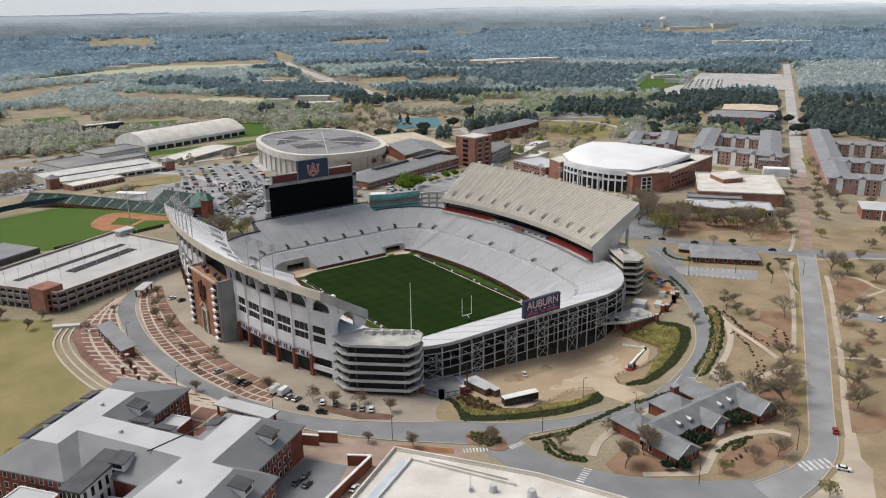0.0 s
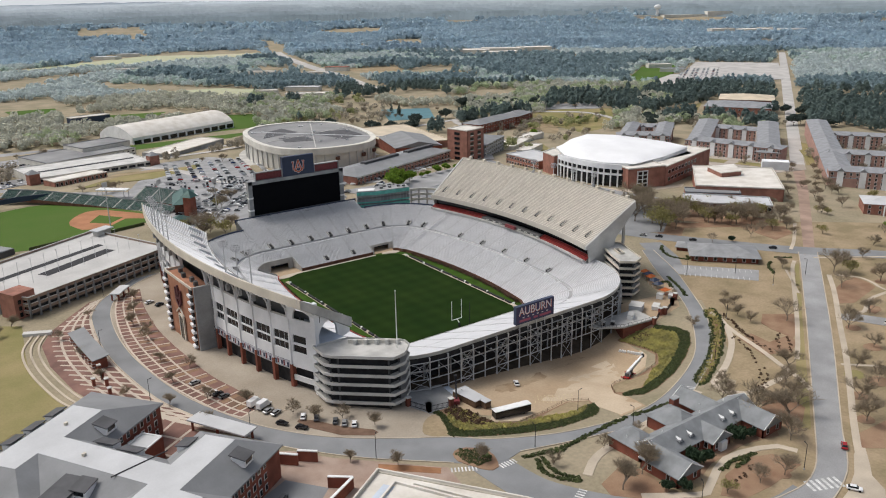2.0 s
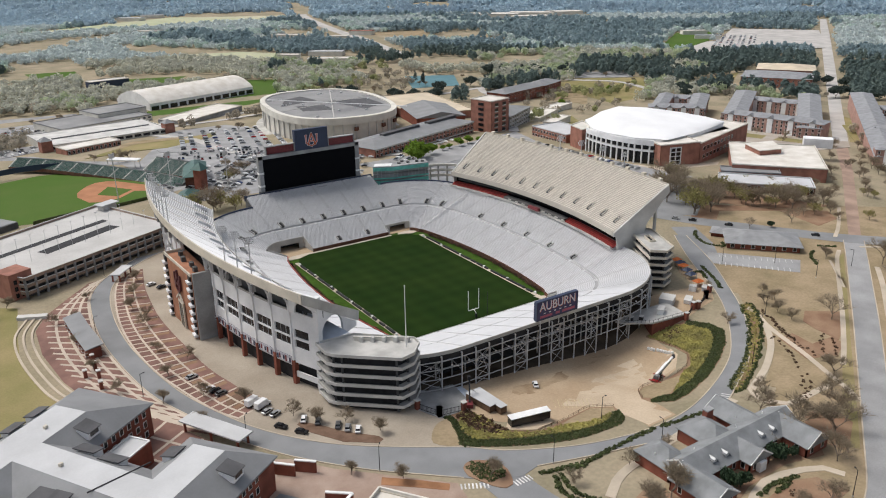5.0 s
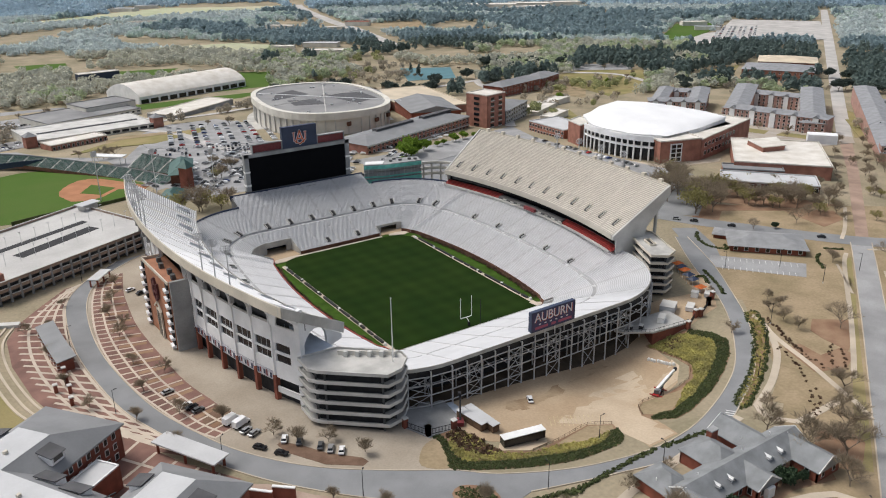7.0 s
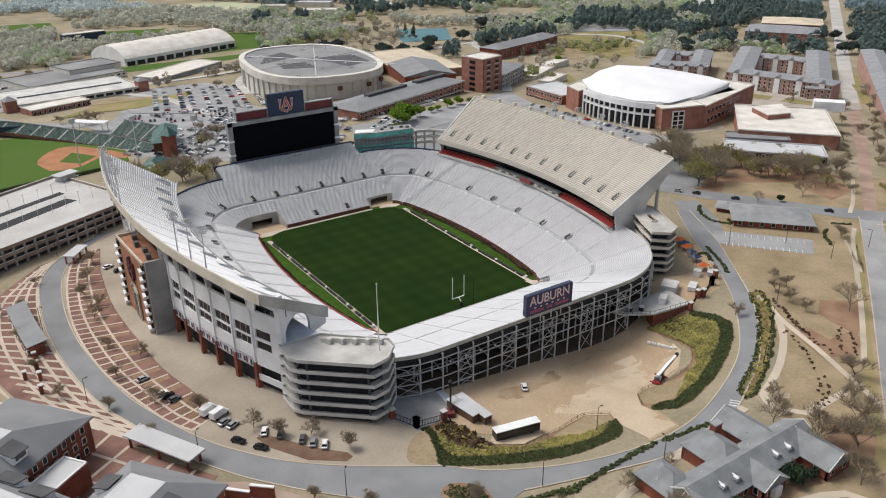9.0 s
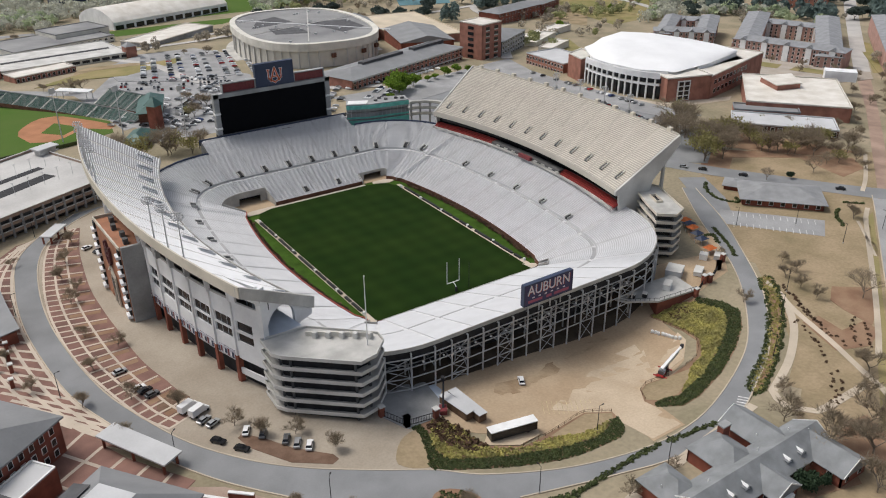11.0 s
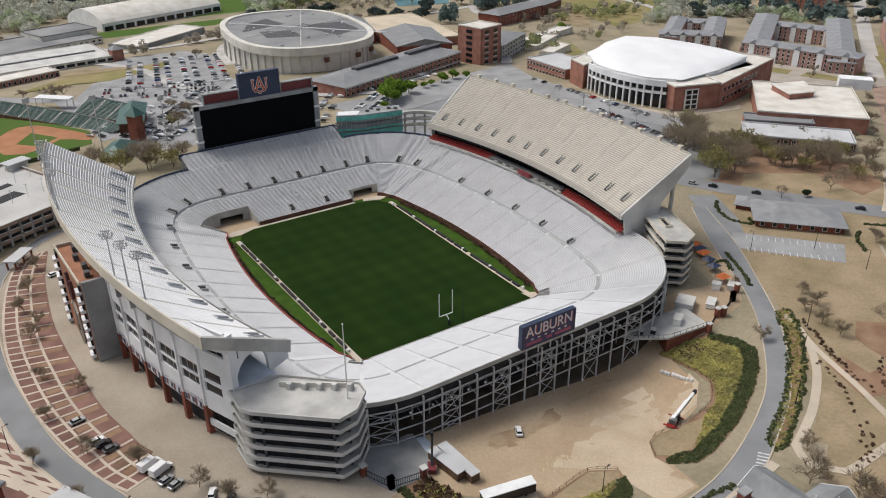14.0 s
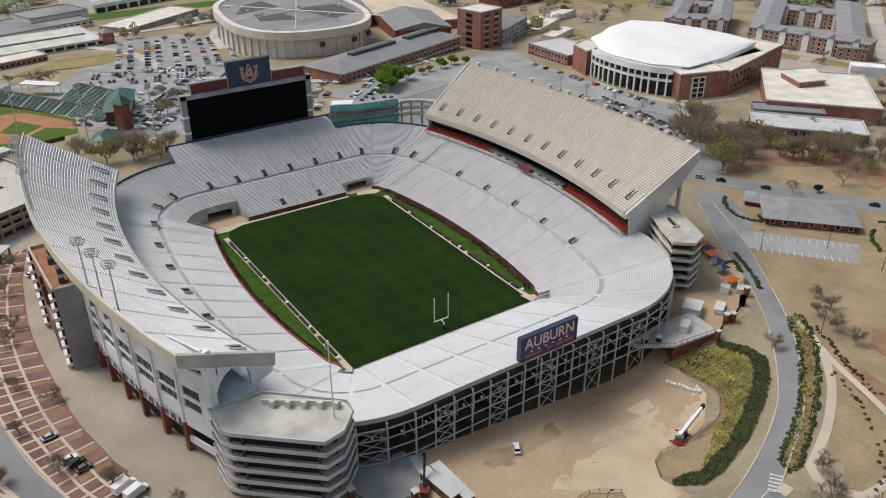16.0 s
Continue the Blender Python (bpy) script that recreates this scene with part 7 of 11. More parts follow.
def wing(cx, cy, L, W, turn, eave, rise, hip=False, win=2, base=None):
    a = radians(turn)
    d, n = Vector((math.cos(a), math.sin(a))), Vector((-math.sin(a), math.cos(a)))
    c = Vector((cx, cy))
    poly = [tuple(c - d * L / 2 - n * W / 2), tuple(c + d * L / 2 - n * W / 2), tuple(c + d * L / 2 + n * W / 2), tuple(c - d * L / 2 + n * W / 2)]
    g = (min(ground_z(*q) for q in poly) - 0.5) if base is None else base
    walls_part(HOUSE, poly, g, eave, BRICK)
    roof_hip(HOUSE, poly, eave, rise, HOUSE_SLATE, 0.6, hip)
    if not hip:
        for s in (-1, 1):
            e = c + d * s * (L / 2 - 0.05)
            bm = bmesh.new()
            vs = [bm.verts.new(q) for q in ((*(e - n * W / 2), eave), (*(e + n * W / 2), eave), (*e, eave + rise * 0.95))]
            bm.faces.new(vs)
            r = bmesh.ops.extrude_face_region(bm, geom=bm.faces[:])
            bmesh.ops.translate(bm, vec=(*(d * -s * 0.3), 0), verts=[q for q in r["geom"] if isinstance(q, bmesh.types.BMVert)])
            part("gable", bm, BRICK, HOUSE)
            bm = bmesh.new()
            for k in (-1, 1):
                o = e + d * s * 0.62
                beam(bm, (*(o + n * k * (W / 2 + 0.5)), eave - 0.1), (*o, eave + rise + 0.05), 0.16, 0.4)
            part("rake_trim", bm, WHITE_PAINT, HOUSE)
    if win:
        windows_on(HOUSE, poly[0], poly[1], g + 0.6, 1, 3, max(2, int(L / 5)), 1.2, 2.0, 1.2)
        windows_on(HOUSE, poly[1], poly[2], g + 0.6, 1, 3, win, 1.2, 2.0, 1.2)
        windows_on(HOUSE, poly[3], poly[0], g + 0.6, 1, 3, win, 1.2, 2.0, 1.2)
    return poly


wing(2.0, -188.2, 50, 12, 0, 8.2, 3.9)
wing(-22.3, -196.5, 14.5, 11, -90, 8.2, 3.5)
wing(23.2, -196.0, 13.5, 11, -90, 8.2, 3.5)
wing(1.6, -193.2, 9.5, 9.5, -90, 8.2, 3.2)
wing(15.5, -179.5, 17, 10.5, 90, 8.2, 3.4)
wing(0.5, -180.5, 15, 12, 90, 8.2, 3.8, True)
wing(-20.5, -180.5, 13, 10, 90, 8.2, 3.4, True)
for x in (-12.5, -7.0, 10.0, 15.5):
    bm = bmesh.new()
    vs = [bm.verts.new(q) for q in ((x - 0.9, -192.6, 9.4), (x + 0.9, -192.6, 9.4), (x, -192.6, 10.9), (x - 0.9, -190.4, 9.4), (x + 0.9, -190.4, 9.4), (x, -189.6, 10.9))]
    for f in ((0, 1, 2), (0, 3, 5, 2), (1, 4, 5, 2), (3, 4, 5)):
        bm.faces.new([vs[i] for i in f])
    dm = part("dormer", bm, WHITE_PAINT, HOUSE)
    bm = bmesh.new()
    for s in (-1, 1):
        beam(bm, (x + s * 1.05, -192.9, 9.3), (x, -192.9, 11.05), 0.14)
        beam(bm, (x + s * 0.55, -192.8, 10.2), (x + s * 0.55, -190.0, 10.2), 1.4, 0.1)
    part("dormer_roof", bm, HOUSE_SLATE, dm)
for x, y, z in ((-14, -186, 10.8), (6, -185.6, 10.9), (20, -185, 10.4), (-24, -180, 9.6), (12, -181, 9.4)):
    bm = bmesh.new()
    beam(bm, (x, y, z - 0.8), (x, y, z + 0.7), 0.22)
    part("vent_pipe", bm, WHITE_PAINT, HOUSE)
bm = bmesh.new()
add_box(bm, (6.5, -174.6, 7.6), (3.0, 1.9, 7.6))
ch = part("chimney", bm, BRICK, HOUSE)
bm = bmesh.new()
add_box(bm, (6.5, -174.6, 11.5), (3.4, 2.3, 0.4))
part("chimney_cap", bm, CONCRETE_GREY, ch)
bm = bmesh.new()
add_box(bm, (1.6, -198.6, 6.0), (3.0, 1.4, 3.4))
part("porch", bm, WHITE_PAINT, HOUSE)

# --- ticket kiosk, shelters
KIOSK = thing("ticket_building", "long low ticket building with grey metal roof", "building")
kl = spline([(-148.8, 28), (-148.2, 10), (-147, -9)], 4.0)

bm = bmesh.new()
add_prism(bm, ribbon_poly(kl, 4.6), 4.0, 8.6)
part("wall", bm, BRICK, KIOSK)
for i in range(len(kl) - 1):
    a, b = Vector(kl[i]), Vector(kl[i + 1])
    d = (b - a).normalized()
    n = Vector((-d.y, d.x))
    bm = bmesh.new()
    vs = [bm.verts.new(q) for q in ((*(a - n * 3.5), 8.7), (*(b - n * 3.5), 8.7), (*(b + n * 3.5), 9.7), (*(a + n * 3.5), 9.7), (*(a - n * 3.5), 8.4), (*(b - n * 3.5), 8.4), (*(b + n * 3.5), 9.4), (*(a + n * 3.5), 9.4))]
    for f in ((0, 1, 2, 3), (7, 6, 5, 4), (0, 4, 5, 1), (2, 6, 7, 3), (1, 5, 6, 2), (0, 3, 7, 4)):
        bm.faces.new([vs[k] for k in f])
    part("roof_panel", bm, ROOF_GREY, KIOSK)
    c = a.lerp(b, 0.5) - n * 2.8
    bm = bmesh.new()
    add_box(bm, (c.x, c.y, 6.2), (1.0, 1.0, 4.4))
    part("brick_pier", bm, BRICK_PALE, KIOSK)
    for z in (5.2, 6.6):
        bm = bmesh.new()
        add_box(bm, (c.x, c.y, z), (1.3, 1.3, 0.35))
        part("pier_band", bm, CONCRETE_LIGHT, KIOSK)
for x, y in ((-149.3, -18.6), (-149.5, -26.4), (-150.5, -35.2), (-148.9, -12.0), (-153.6, -23.3)):
    col = thing("brick_pillar", "brick gate pillar with pale cap", "pillar", "gate pillars")
    bm = bmesh.new()
    add_box(bm, (x, y, 5.9), (1.2, 1.2, 3.6))
    part("shaft", bm, BRICK, col)
    bm = bmesh.new()
    add_box(bm, (x, y, 7.85), (1.6, 1.6, 0.4))
    part("cap", bm, CONCRETE_LIGHT, col)


def shelter(p0, p1, depth, z, label, mat):
    t = thing("shelter", label, "shelter", "shelters")
    poly = corners(p0, p1, depth)
    bm = bmesh.new()
    add_prism(bm, poly, z, z + 0.5)
    part("roof", bm, mat, t)
    for u in (0.06, 0.5, 0.94):
        for v in (0.15, 0.85):
            q = (Vector(poly[0]).lerp(Vector(poly[1]), u)).lerp(Vector(poly[3]).lerp(Vector(poly[2]), u), v)
            bm = bmesh.new()
            g = ground_z(q.x, q.y)
            add_box(bm, (q.x, q.y, (g + z) / 2), (0.7, 0.7, z - g))
            part("pillar", bm, BRICK, t)


shelter((-135.5, -79), (-123.5, -101.5), 6.5, 8.4, "grey roofed bus shelter on brick pillars", ROOF_LIGHT)
shelter((-121, 64), (-113, 74), 5.0, 8.0, "small grey roofed shelter by the road", ROOF_LIGHT)

# --- brick parking garage
GAR = thing("parking_garage", "long brick parking garage with open decks", "garage")
g0, g1 = (-160.5, 68.0), (-82.0, 107.0)
gp = corners(g0, g1, 62)
gp[3] = (-196, 118)
gp[2] = (-108, 168)
Z0 = 3.8
for z in (7.0, 10.4, 13.8):
    bm = bmesh.new()
    add_prism(bm, gp, z - 0.45, z)
    part("deck", bm, GARAGE_DECK, GAR)
    for i in range(4):
        a, b = gp[i], gp[(i + 1) % 4]
        bm = bmesh.new()
        beam(bm, (*a, z + 0.35), (*b, z + 0.35), 0.4, 1.5)
        rail = part("parapet", bm, GARAGE_PANEL, GAR)
        bm = bmesh.new()
        beam(bm, (*a, z + 1.2), (*b, z + 1.2), 0.55, 0.3)
        part("coping", bm, CONCRETE_LIGHT, rail)
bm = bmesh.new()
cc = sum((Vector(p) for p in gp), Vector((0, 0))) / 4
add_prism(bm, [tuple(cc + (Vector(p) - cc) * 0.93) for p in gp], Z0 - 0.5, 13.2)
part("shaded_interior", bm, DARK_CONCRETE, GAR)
for i in (0, 3):
    a, b = Vector(gp[i]), Vector(gp[(i + 1) % 4])
    n = 17 if i == 0 else 13
    for j in range(n + 1):
        p = a.lerp(b, j / n)
        bm = bmesh.new()
        add_box(bm, (p.x, p.y, (Z0 + 14) / 2), (0.9, 0.9, 14 - Z0), 26)
        part("pier", bm, CONCRETE_GREY, GAR)
# near-black slabs on the deck hold the shade of the ramp voids
bm = bmesh.new()
add_prism(bm, [(-150, 105), (-111, 128), (-107, 122), (-146, 99)], 13.75, 13.85)
part("ramp_void", bm, DARK, GAR)
bm = bmesh.new()
add_prism(bm, [(-175, 106), (-112, 140), (-110, 136), (-173, 102)], 13.75, 13.86)
part("ramp_void", bm, DARK, GAR)
for cx, cy, s, h in ((-164, 76.5, 11.0, 17.0),):
    bm = bmesh.new()
    add_box(bm, (cx, cy, (Z0 + h) / 2), (s, s, h - Z0), 26)
    tw = part("stair_tower", bm, BRICK_PALE, GAR)
    for k in range(3):
        for s2 in (-0.26, 0.0, 0.26):
            bm = bmesh.new()
            m = Matrix.Translation((cx, cy, 6.5 + 3.2 * k)) @ Matrix.Rotation(radians(26), 4, "Z")
            add_box(bm, (s2 * s, -s / 2 - 0.05, 0), (1.5, 0.2, 2.0), 0, m)
            part("tower_window", bm, GLASS_DARK, tw)
bm = bmesh.new()
add_box(bm, (-105, 160, 17.0), (12, 7, 0.6), 26)
part("roof_canopy", bm, ROOF_LIGHT, GAR)
bm = bmesh.new()
add_box(bm, (-105, 160, 15.3), (9, 5, 3.0), 26)
part("stair_head", bm, CONCRETE, GAR)
for j in range(12):
    for v in (0.3, 0.62):
        p = Vector(gp[0]).lerp(Vector(gp[1]), (j + 0.5) / 12).lerp(Vector(gp[3]).lerp(Vector(gp[2]), (j + 0.5) / 12), v)
        bm = bmesh.new()
        beam(bm, (p.x, p.y, 13.8), (p.x, p.y, 20.0), 0.14)
        add_box(bm, (p.x, p.y, 20.0), (1.6, 0.3, 0.2), 26)
        part("deck_lamp", bm, STEEL, GAR)

# --- baseball ground
BB = thing("baseball_grandstand", "baseball grandstand with dark green seats", "stand")


def tiers(stand, front, rows, depth, z0, rise_each):
    """Rows of seats stepping back from a front line, with its wall."""
    pts = [Vector(q) for q in spline(front, 6.0)]
    if len(pts) % 2 == 0:
        pts = pts[:-1]
    side = []
    for i, q in enumerate(pts):
        d = (pts[min(i + 1, len(pts) - 1)] - pts[max(i - 1, 0)]).normalized()
        side.append(Vector((-d.y, d.x)))
    lines = [[tuple(q + s * depth * r) for q, s in zip(pts, side)] for r in range(rows + 1)]
    zs = [z0 + rise_each * r for r in range(rows)]
    for b in range(0, len(pts) - 1, 2):
        seat_block(stand, lines, zs, b, b + 2, CONCRETE_GREY, GREEN_SEAT)
        aisle(stand, lines, zs, b, CONCRETE_LIGHT)
    for a, b in zip(lines[0], lines[0][1:]):
        bm = bmesh.new()
        beam(bm, (*a, z0 - 1.0), (*b, z0 - 1.0), 0.4, 2.4)
        part("front_wall", bm, BRICK_DARK, stand)
    for a, b in zip(lines[-1], lines[-1][1:]):
        bm = bmesh.new()
        beam(bm, (*a, (zs[-1] + 1) / 2), (*b, (zs[-1] + 1) / 2), 0.3, zs[-1] + 1.6)
        part("back_wall", bm, CONCRETE_GREY, stand)


tiers(BB, [(-136, 352), (-119, 334), (-105.3, 314.8), (-88.3, 288.5), (-74.1, 264.9), (-62, 243), (-54, 224), (-50, 208)], 12, 0.85, 2.6, 0.36)
UB = thing("baseball_grandstand", "upper tier of dark green seats at the baseball ground", "stand")
tiers(UB, [(-60, 262), (-50, 243), (-41, 224)], 15, 0.9, 7.6, 0.42)
for (x, y), L, W, z, turn, lb in (((-34, 225), 40, 14, 12.0, 72, "dark green hipped roof pavilion at the baseball ground"), ((-54, 178), 24, 14, 7.5, 58, "dark green hipped roof pavilion at the baseball ground")):
    t = thing("pavilion", lb, "pavilion", "baseball pavilions")
    a = radians(turn)
    d, n = Vector((math.cos(a), math.sin(a))), Vector((-math.sin(a), math.cos(a)))
    c = Vector((x, y))
    p = [tuple(c - d * L / 2 - n * W / 2), tuple(c + d * L / 2 - n * W / 2), tuple(c + d * L / 2 + n * W / 2), tuple(c - d * L / 2 + n * W / 2)]
    bm = bmesh.new()
    add_prism(bm, [tuple(c + (Vector(q) - c) * 0.9) for q in p], 2.0, z)
    part("wall", bm, BRICK_DARK, t)
    roof_hip(t, p, z, 4.0, GREEN_ROOF)
BT = thing("brick_clock_tower", "square brick tower with green pyramid roof", "tower")
bm = bmesh.new()
add_box(bm, (-39, 197, 10), (6, 6, 18), 35)
part("shaft", bm, BRICK, BT)
bm = bmesh.new()
bmesh.ops.create_cone(bm, cap_ends=True, segments=4, radius1=6.0, radius2=0.1, depth=5, matrix=Matrix.Translation((-39, 197, 21.5)) @ Matrix.Rotation(radians(80), 4, "Z"))
part("roof", bm, GREEN_ROOF, BT)
DUG = thing("bullpen_shed", "long dark shed roof beside the outfield", "shed")
dp = [(-200, 196), (-166, 214), (-150, 188), (-186, 168)]
walls_part(DUG, dp, 2.0, 6.5, DARK_CONCRETE)
bm = bmesh.new()
add_prism(bm, dp, 6.5, 7.0)
part("roof", bm, ROOF_GREY, DUG)
FW = thing("outfield_wall", "dark outfield wall with pale posters", "wall")
wl = spline([(-190, 296), (-160, 322), (-126, 332), (-100, 326)], 8)
for a, b in zip(wl, wl[1:]):
    bm = bmesh.new()
    beam(bm, (*a, 4.2), (*b, 4.2), 0.4, 4.0)
    part("panel", bm, BLUE, FW)
wl = spline([(-142, 186), (-118, 192), (-98, 193), (-70, 199)], 8)
for a, b in zip(wl, wl[1:]):
    bm = bmesh.new()
    beam(bm, (*a, 4.4), (*b, 4.4), 0.4, 3.4)
    part("panel", bm, HEDGE_LEAF, FW)
NT = thing("canopy_tent", "white canopy roof behind the grandstand", "canopy")
bm = bmesh.new()
add_prism(bm, [(-75, 309), (-57, 292), (-52, 298), (-70, 315)], 7.5, 8.1)
part("roof", bm, WHITE_PAINT, NT)
for q in ((-74, 309), (-58, 294), (-53.5, 298), (-69.5, 313)):
    bm = bmesh.new()
    beam(bm, (*q, 1), (*q, 7.6), 0.4)
    part("post", bm, STEEL, NT)

# --- parking deck and halls in the left distance
PD, pp, g, z1 = building("parking_deck", "pale concrete parking deck with open storeys", (-98, 430), (8, 444), 62, 8.0, CREAM, CONCRETE_LIGHT, 0, 0)
# near-black bars on the wall paint the shade of the open storeys
for k in range(2):
    for j in range(13):
        a, b = Vector(pp[0]).lerp(Vector(pp[1]), (j + 0.12) / 13), Vector(pp[0]).lerp(Vector(pp[1]), (j + 0.88) / 13)
        bm = bmesh.new()
        beam(bm, (a.x, a.y - 0.1, g + 2.2 + 3.7 * k), (b.x, b.y - 0.1, g + 2.2 + 3.7 * k), 0.3, 2.2)
        part("opening", bm, DARK, PD)
# dark slab painted for the ramp's shade
bm = bmesh.new()
add_prism(bm, [(-90, 458), (-2, 470), (-2, 476), (-90, 464)], z1, z1 + 0.1)
part("ramp_void", bm, DARK, PD)
for q in ((-99, 432), (9, 447)):
    bm = bmesh.new()
    add_box(bm, (*q, g + 6.5), (9, 9, 13), 9)
    tw = part("stair_tower", bm, BRICK_PALE, PD)
    bm = bmesh.new()
    bmesh.ops.create_cone(bm, cap_ends=True, segments=4, radius1=7.4, radius2=0.2, depth=3.5, matrix=Matrix.Translation((*q, g + 14.7)) @ Matrix.Rotation(radians(54), 4, "Z"))
    part("tower_roof", bm, ROOF_GREY, tw)
building("low_hall", "low brick hall with white roof before the parking deck", (-88, 398), (-42, 412), 20, 5.5, BRICK_PALE, ROOF_WHITE, 1, 12, w=1.8, wh=2.6)
building("office_block", "low grey office block with stepped roofs", (-72, 520), (20, 548), 60, 8, CREAM, GRAVEL_ROOF, 2, 16, w=3.0, wh=1.6)
building("office_block", "low grey office block with stepped roofs", (-30, 560), (22, 576), 40, 12, CREAM, GRAVEL_ROOF, 1, 8, w=3.0, wh=1.6)
building("storage_hall", "wide white roofed hall with grey walls", (36, 486), (114, 537), 34, 7.0, CONCRETE_GREY, ROOF_WHITE, 0, 0)
IPF = thing("arched_hall", "long practice hall with white barrel roof", "hall")
i0, i1 = Vector((36, 616)), Vector((176, 664))
dd = (i1 - i0).normalized()
nn = Vector((-dd.y, dd.x))
gz = ground_z(90, 650)
bm = bmesh.new()
W_ = 66
prof = [(W_ * k / 14, 8.5 + 11.5 * math.sin(math.pi * k / 14) ** 0.8) for k in range(15)]
va = [bm.verts.new((*(i0 + nn * u), gz + z)) for u, z in prof]
vb = [bm.verts.new((*(i1 + nn * u), gz + z)) for u, z in prof]
for k in range(14):
    bm.faces.new((va[k], vb[k], vb[k + 1], va[k + 1]))
part("barrel_roof", bm, ROOF_WHITE, IPF)
for vs, nm in ((i0, "end_wall"), (i1, "end_wall")):
    bm = bmesh.new()
    f = [bm.verts.new((*(vs + nn * u), gz + z)) for u, z in prof] + [bm.verts.new((*(vs + nn * W_), gz - 1)), bm.verts.new((*vs, gz - 1))]
    bm.faces.new(f)
    part(nm, bm, WHITE_WALL, IPF)
bm = bmesh.new()
add_prism(bm, [tuple(i0 + nn * 0.1), tuple(i1 + nn * 0.1), tuple(i1 + nn * 2), tuple(i0 + nn * 2)], gz - 1, gz + 8.6)
part("side_wall", bm, WHITE_WALL, IPF)
for j in range(12):
    a, b = i0.lerp(i1, (j + 0.12) / 12), i0.lerp(i1, (j + 0.88) / 12)
    bm = bmesh.new()
    beam(bm, (*(a - nn * 0.1), gz + 3.0), (*(b - nn * 0.1), gz + 3.0), 0.3, 4.6)
    part("roller_door", bm, GLASS_DARK, IPF)
t, p, g, z1 = building("covered_stand", "white roofed spectator stand beside the far field", (14, 830), (66, 838), 16, 9, BLUE, ROOF_WHITE, 0, 0)
building("farm_shed", "red shed with white roof by the far fields", (-128, 860), (-80, 880), 24, 6, BRICK, ROOF_WHITE, 0, 0, "gable", 4)

# --- oval coliseum
COL = thing("coliseum", "oval concrete coliseum with flat gravel roof", "arena")
oc, ax, ay, turn = Vector((134.5, 364)), 56.0, 80.0, 0.0


def oval(k, s=1.0, n=48, p=2.6):
    out = []
    for i in range(n):
        a = 2 * math.pi * i / n
        c, s_ = math.cos(a), math.sin(a)
        x = math.copysign(abs(c) ** (2 / p), c) * (ax + k) * s
        y = math.copysign(abs(s_) ** (2 / p), s_) * (ay + k) * s
        r = radians(-8)
        out.append((oc.x + x * math.cos(r) - y * math.sin(r), oc.y + x * math.sin(r) + y * math.cos(r)))
    return out


gz = ground_z(*oc) - 1.5
bm = bmesh.new()
add_prism(bm, oval(-1.5), gz, 19.0)
part("drum", bm, CREAM, COL)
bm = bmesh.new()
o1, o2 = oval(0.6), oval(-4.0)
va = [bm.verts.new((*q, 14.4)) for q in o1]
vb = [bm.verts.new((*q, 20.2)) for q in o1]
vc = [bm.verts.new((*q, 20.2)) for q in o2]
vd = [bm.verts.new((*q, 19.0)) for q in o2]
for i in range(48):
    j = (i + 1) % 48
    bm.faces.new((va[i], va[j], vb[j], vb[i]))
    bm.faces.new((vb[i], vb[j], vc[j], vc[i]))
    bm.faces.new((vc[i], vc[j], vd[j], vd[i]))
part("upper_band", bm, CREAM, COL)
bm = bmesh.new()
add_prism(bm, oval(-4.1), 19.0, 19.3)
part("roof", bm, GRAVEL_ROOF, COL)
bm = bmesh.new()
add_prism(bm, oval(6.0), gz - 0.5, gz + 2.4)
part("podium", bm, CONCRETE, COL)
for i in range(48):
    q = oval(-0.9)[i]
    bm = bmesh.new()
    add_box(bm, (*q, (gz + 14.4) / 2), (0.9, 0.9, 14.4 - gz))
    part("pier", bm, CONCRETE_LIGHT, COL)
for a, b, w in (((92, 420), (186, 305), 2.4), ((110, 300), (170, 430), 1.0), ((84, 350), (195, 380), 1.0)):
    bm = bmesh.new()
    beam(bm, (*a, 19.45), (*b, 19.45), w, 0.35)
    part("roof_seam", bm, ROOF_LIGHT if w > 2 else CONCRETE, COL)
for pts in ([(92, 372), (110, 404), (130, 414), (134, 384)], [(140, 372), (178, 366), (176, 330), (150, 318)], [(100, 340), (126, 330), (128, 356), (104, 366)]):
    bm = bmesh.new()
    add_prism(bm, pts, 19.3, 19.36)
    part("roof_field", bm, ROOF_SHINGLE, COL, "dark weathered roof field")
rr = random.Random(3)
for i in range(22):
    bm = bmesh.new()
    add_box(bm, (oc.x + rr.uniform(-42, 42), oc.y + rr.uniform(-58, 58), 19.8), (rr.uniform(1, 2.6), rr.uniform(1, 2.2), 1.0), rr.uniform(0, 90))
    part("roof_unit", bm, ROOF_LIGHT, COL)
for k in (30, 33, 36):
    q = oval(-0.2)[(k + 6) % 48]
    bm = bmesh.new()
    add_box(bm, (*q, 10.0), (4.2, 2.0, 3.2), 30)
    part("brick_window", bm, BRICK_DARK, COL)

# --- academic range and brick tower between coliseum and arena
D1, p, g, z1 = building("academic_range", "long brick and concrete academic range with clerestory roof", (97, 206), (219, 248), 34, 11.0, BRICK_PALE, ROOF_GREY, 3, 26, "hip", 3.5, 6, w=2.2)
for a, b in (((118, 232), (160, 246)), ((172, 250), (208, 262))):
    bm = bmesh.new()
    beam(bm, (*a, z1 + 3.6), (*b, z1 + 3.6), 5.0, 2.6)
    part("clerestory", bm, ROOF_SHINGLE, D1)
bm = bmesh.new()
beam(bm, (97, 205.3, z1 - 0.6), (219, 247.3, z1 - 0.6), 0.6, 1.2)
beam(bm, (97, 205.3, g + 3.6), (219, 247.3, g + 3.6), 0.6, 0.8)
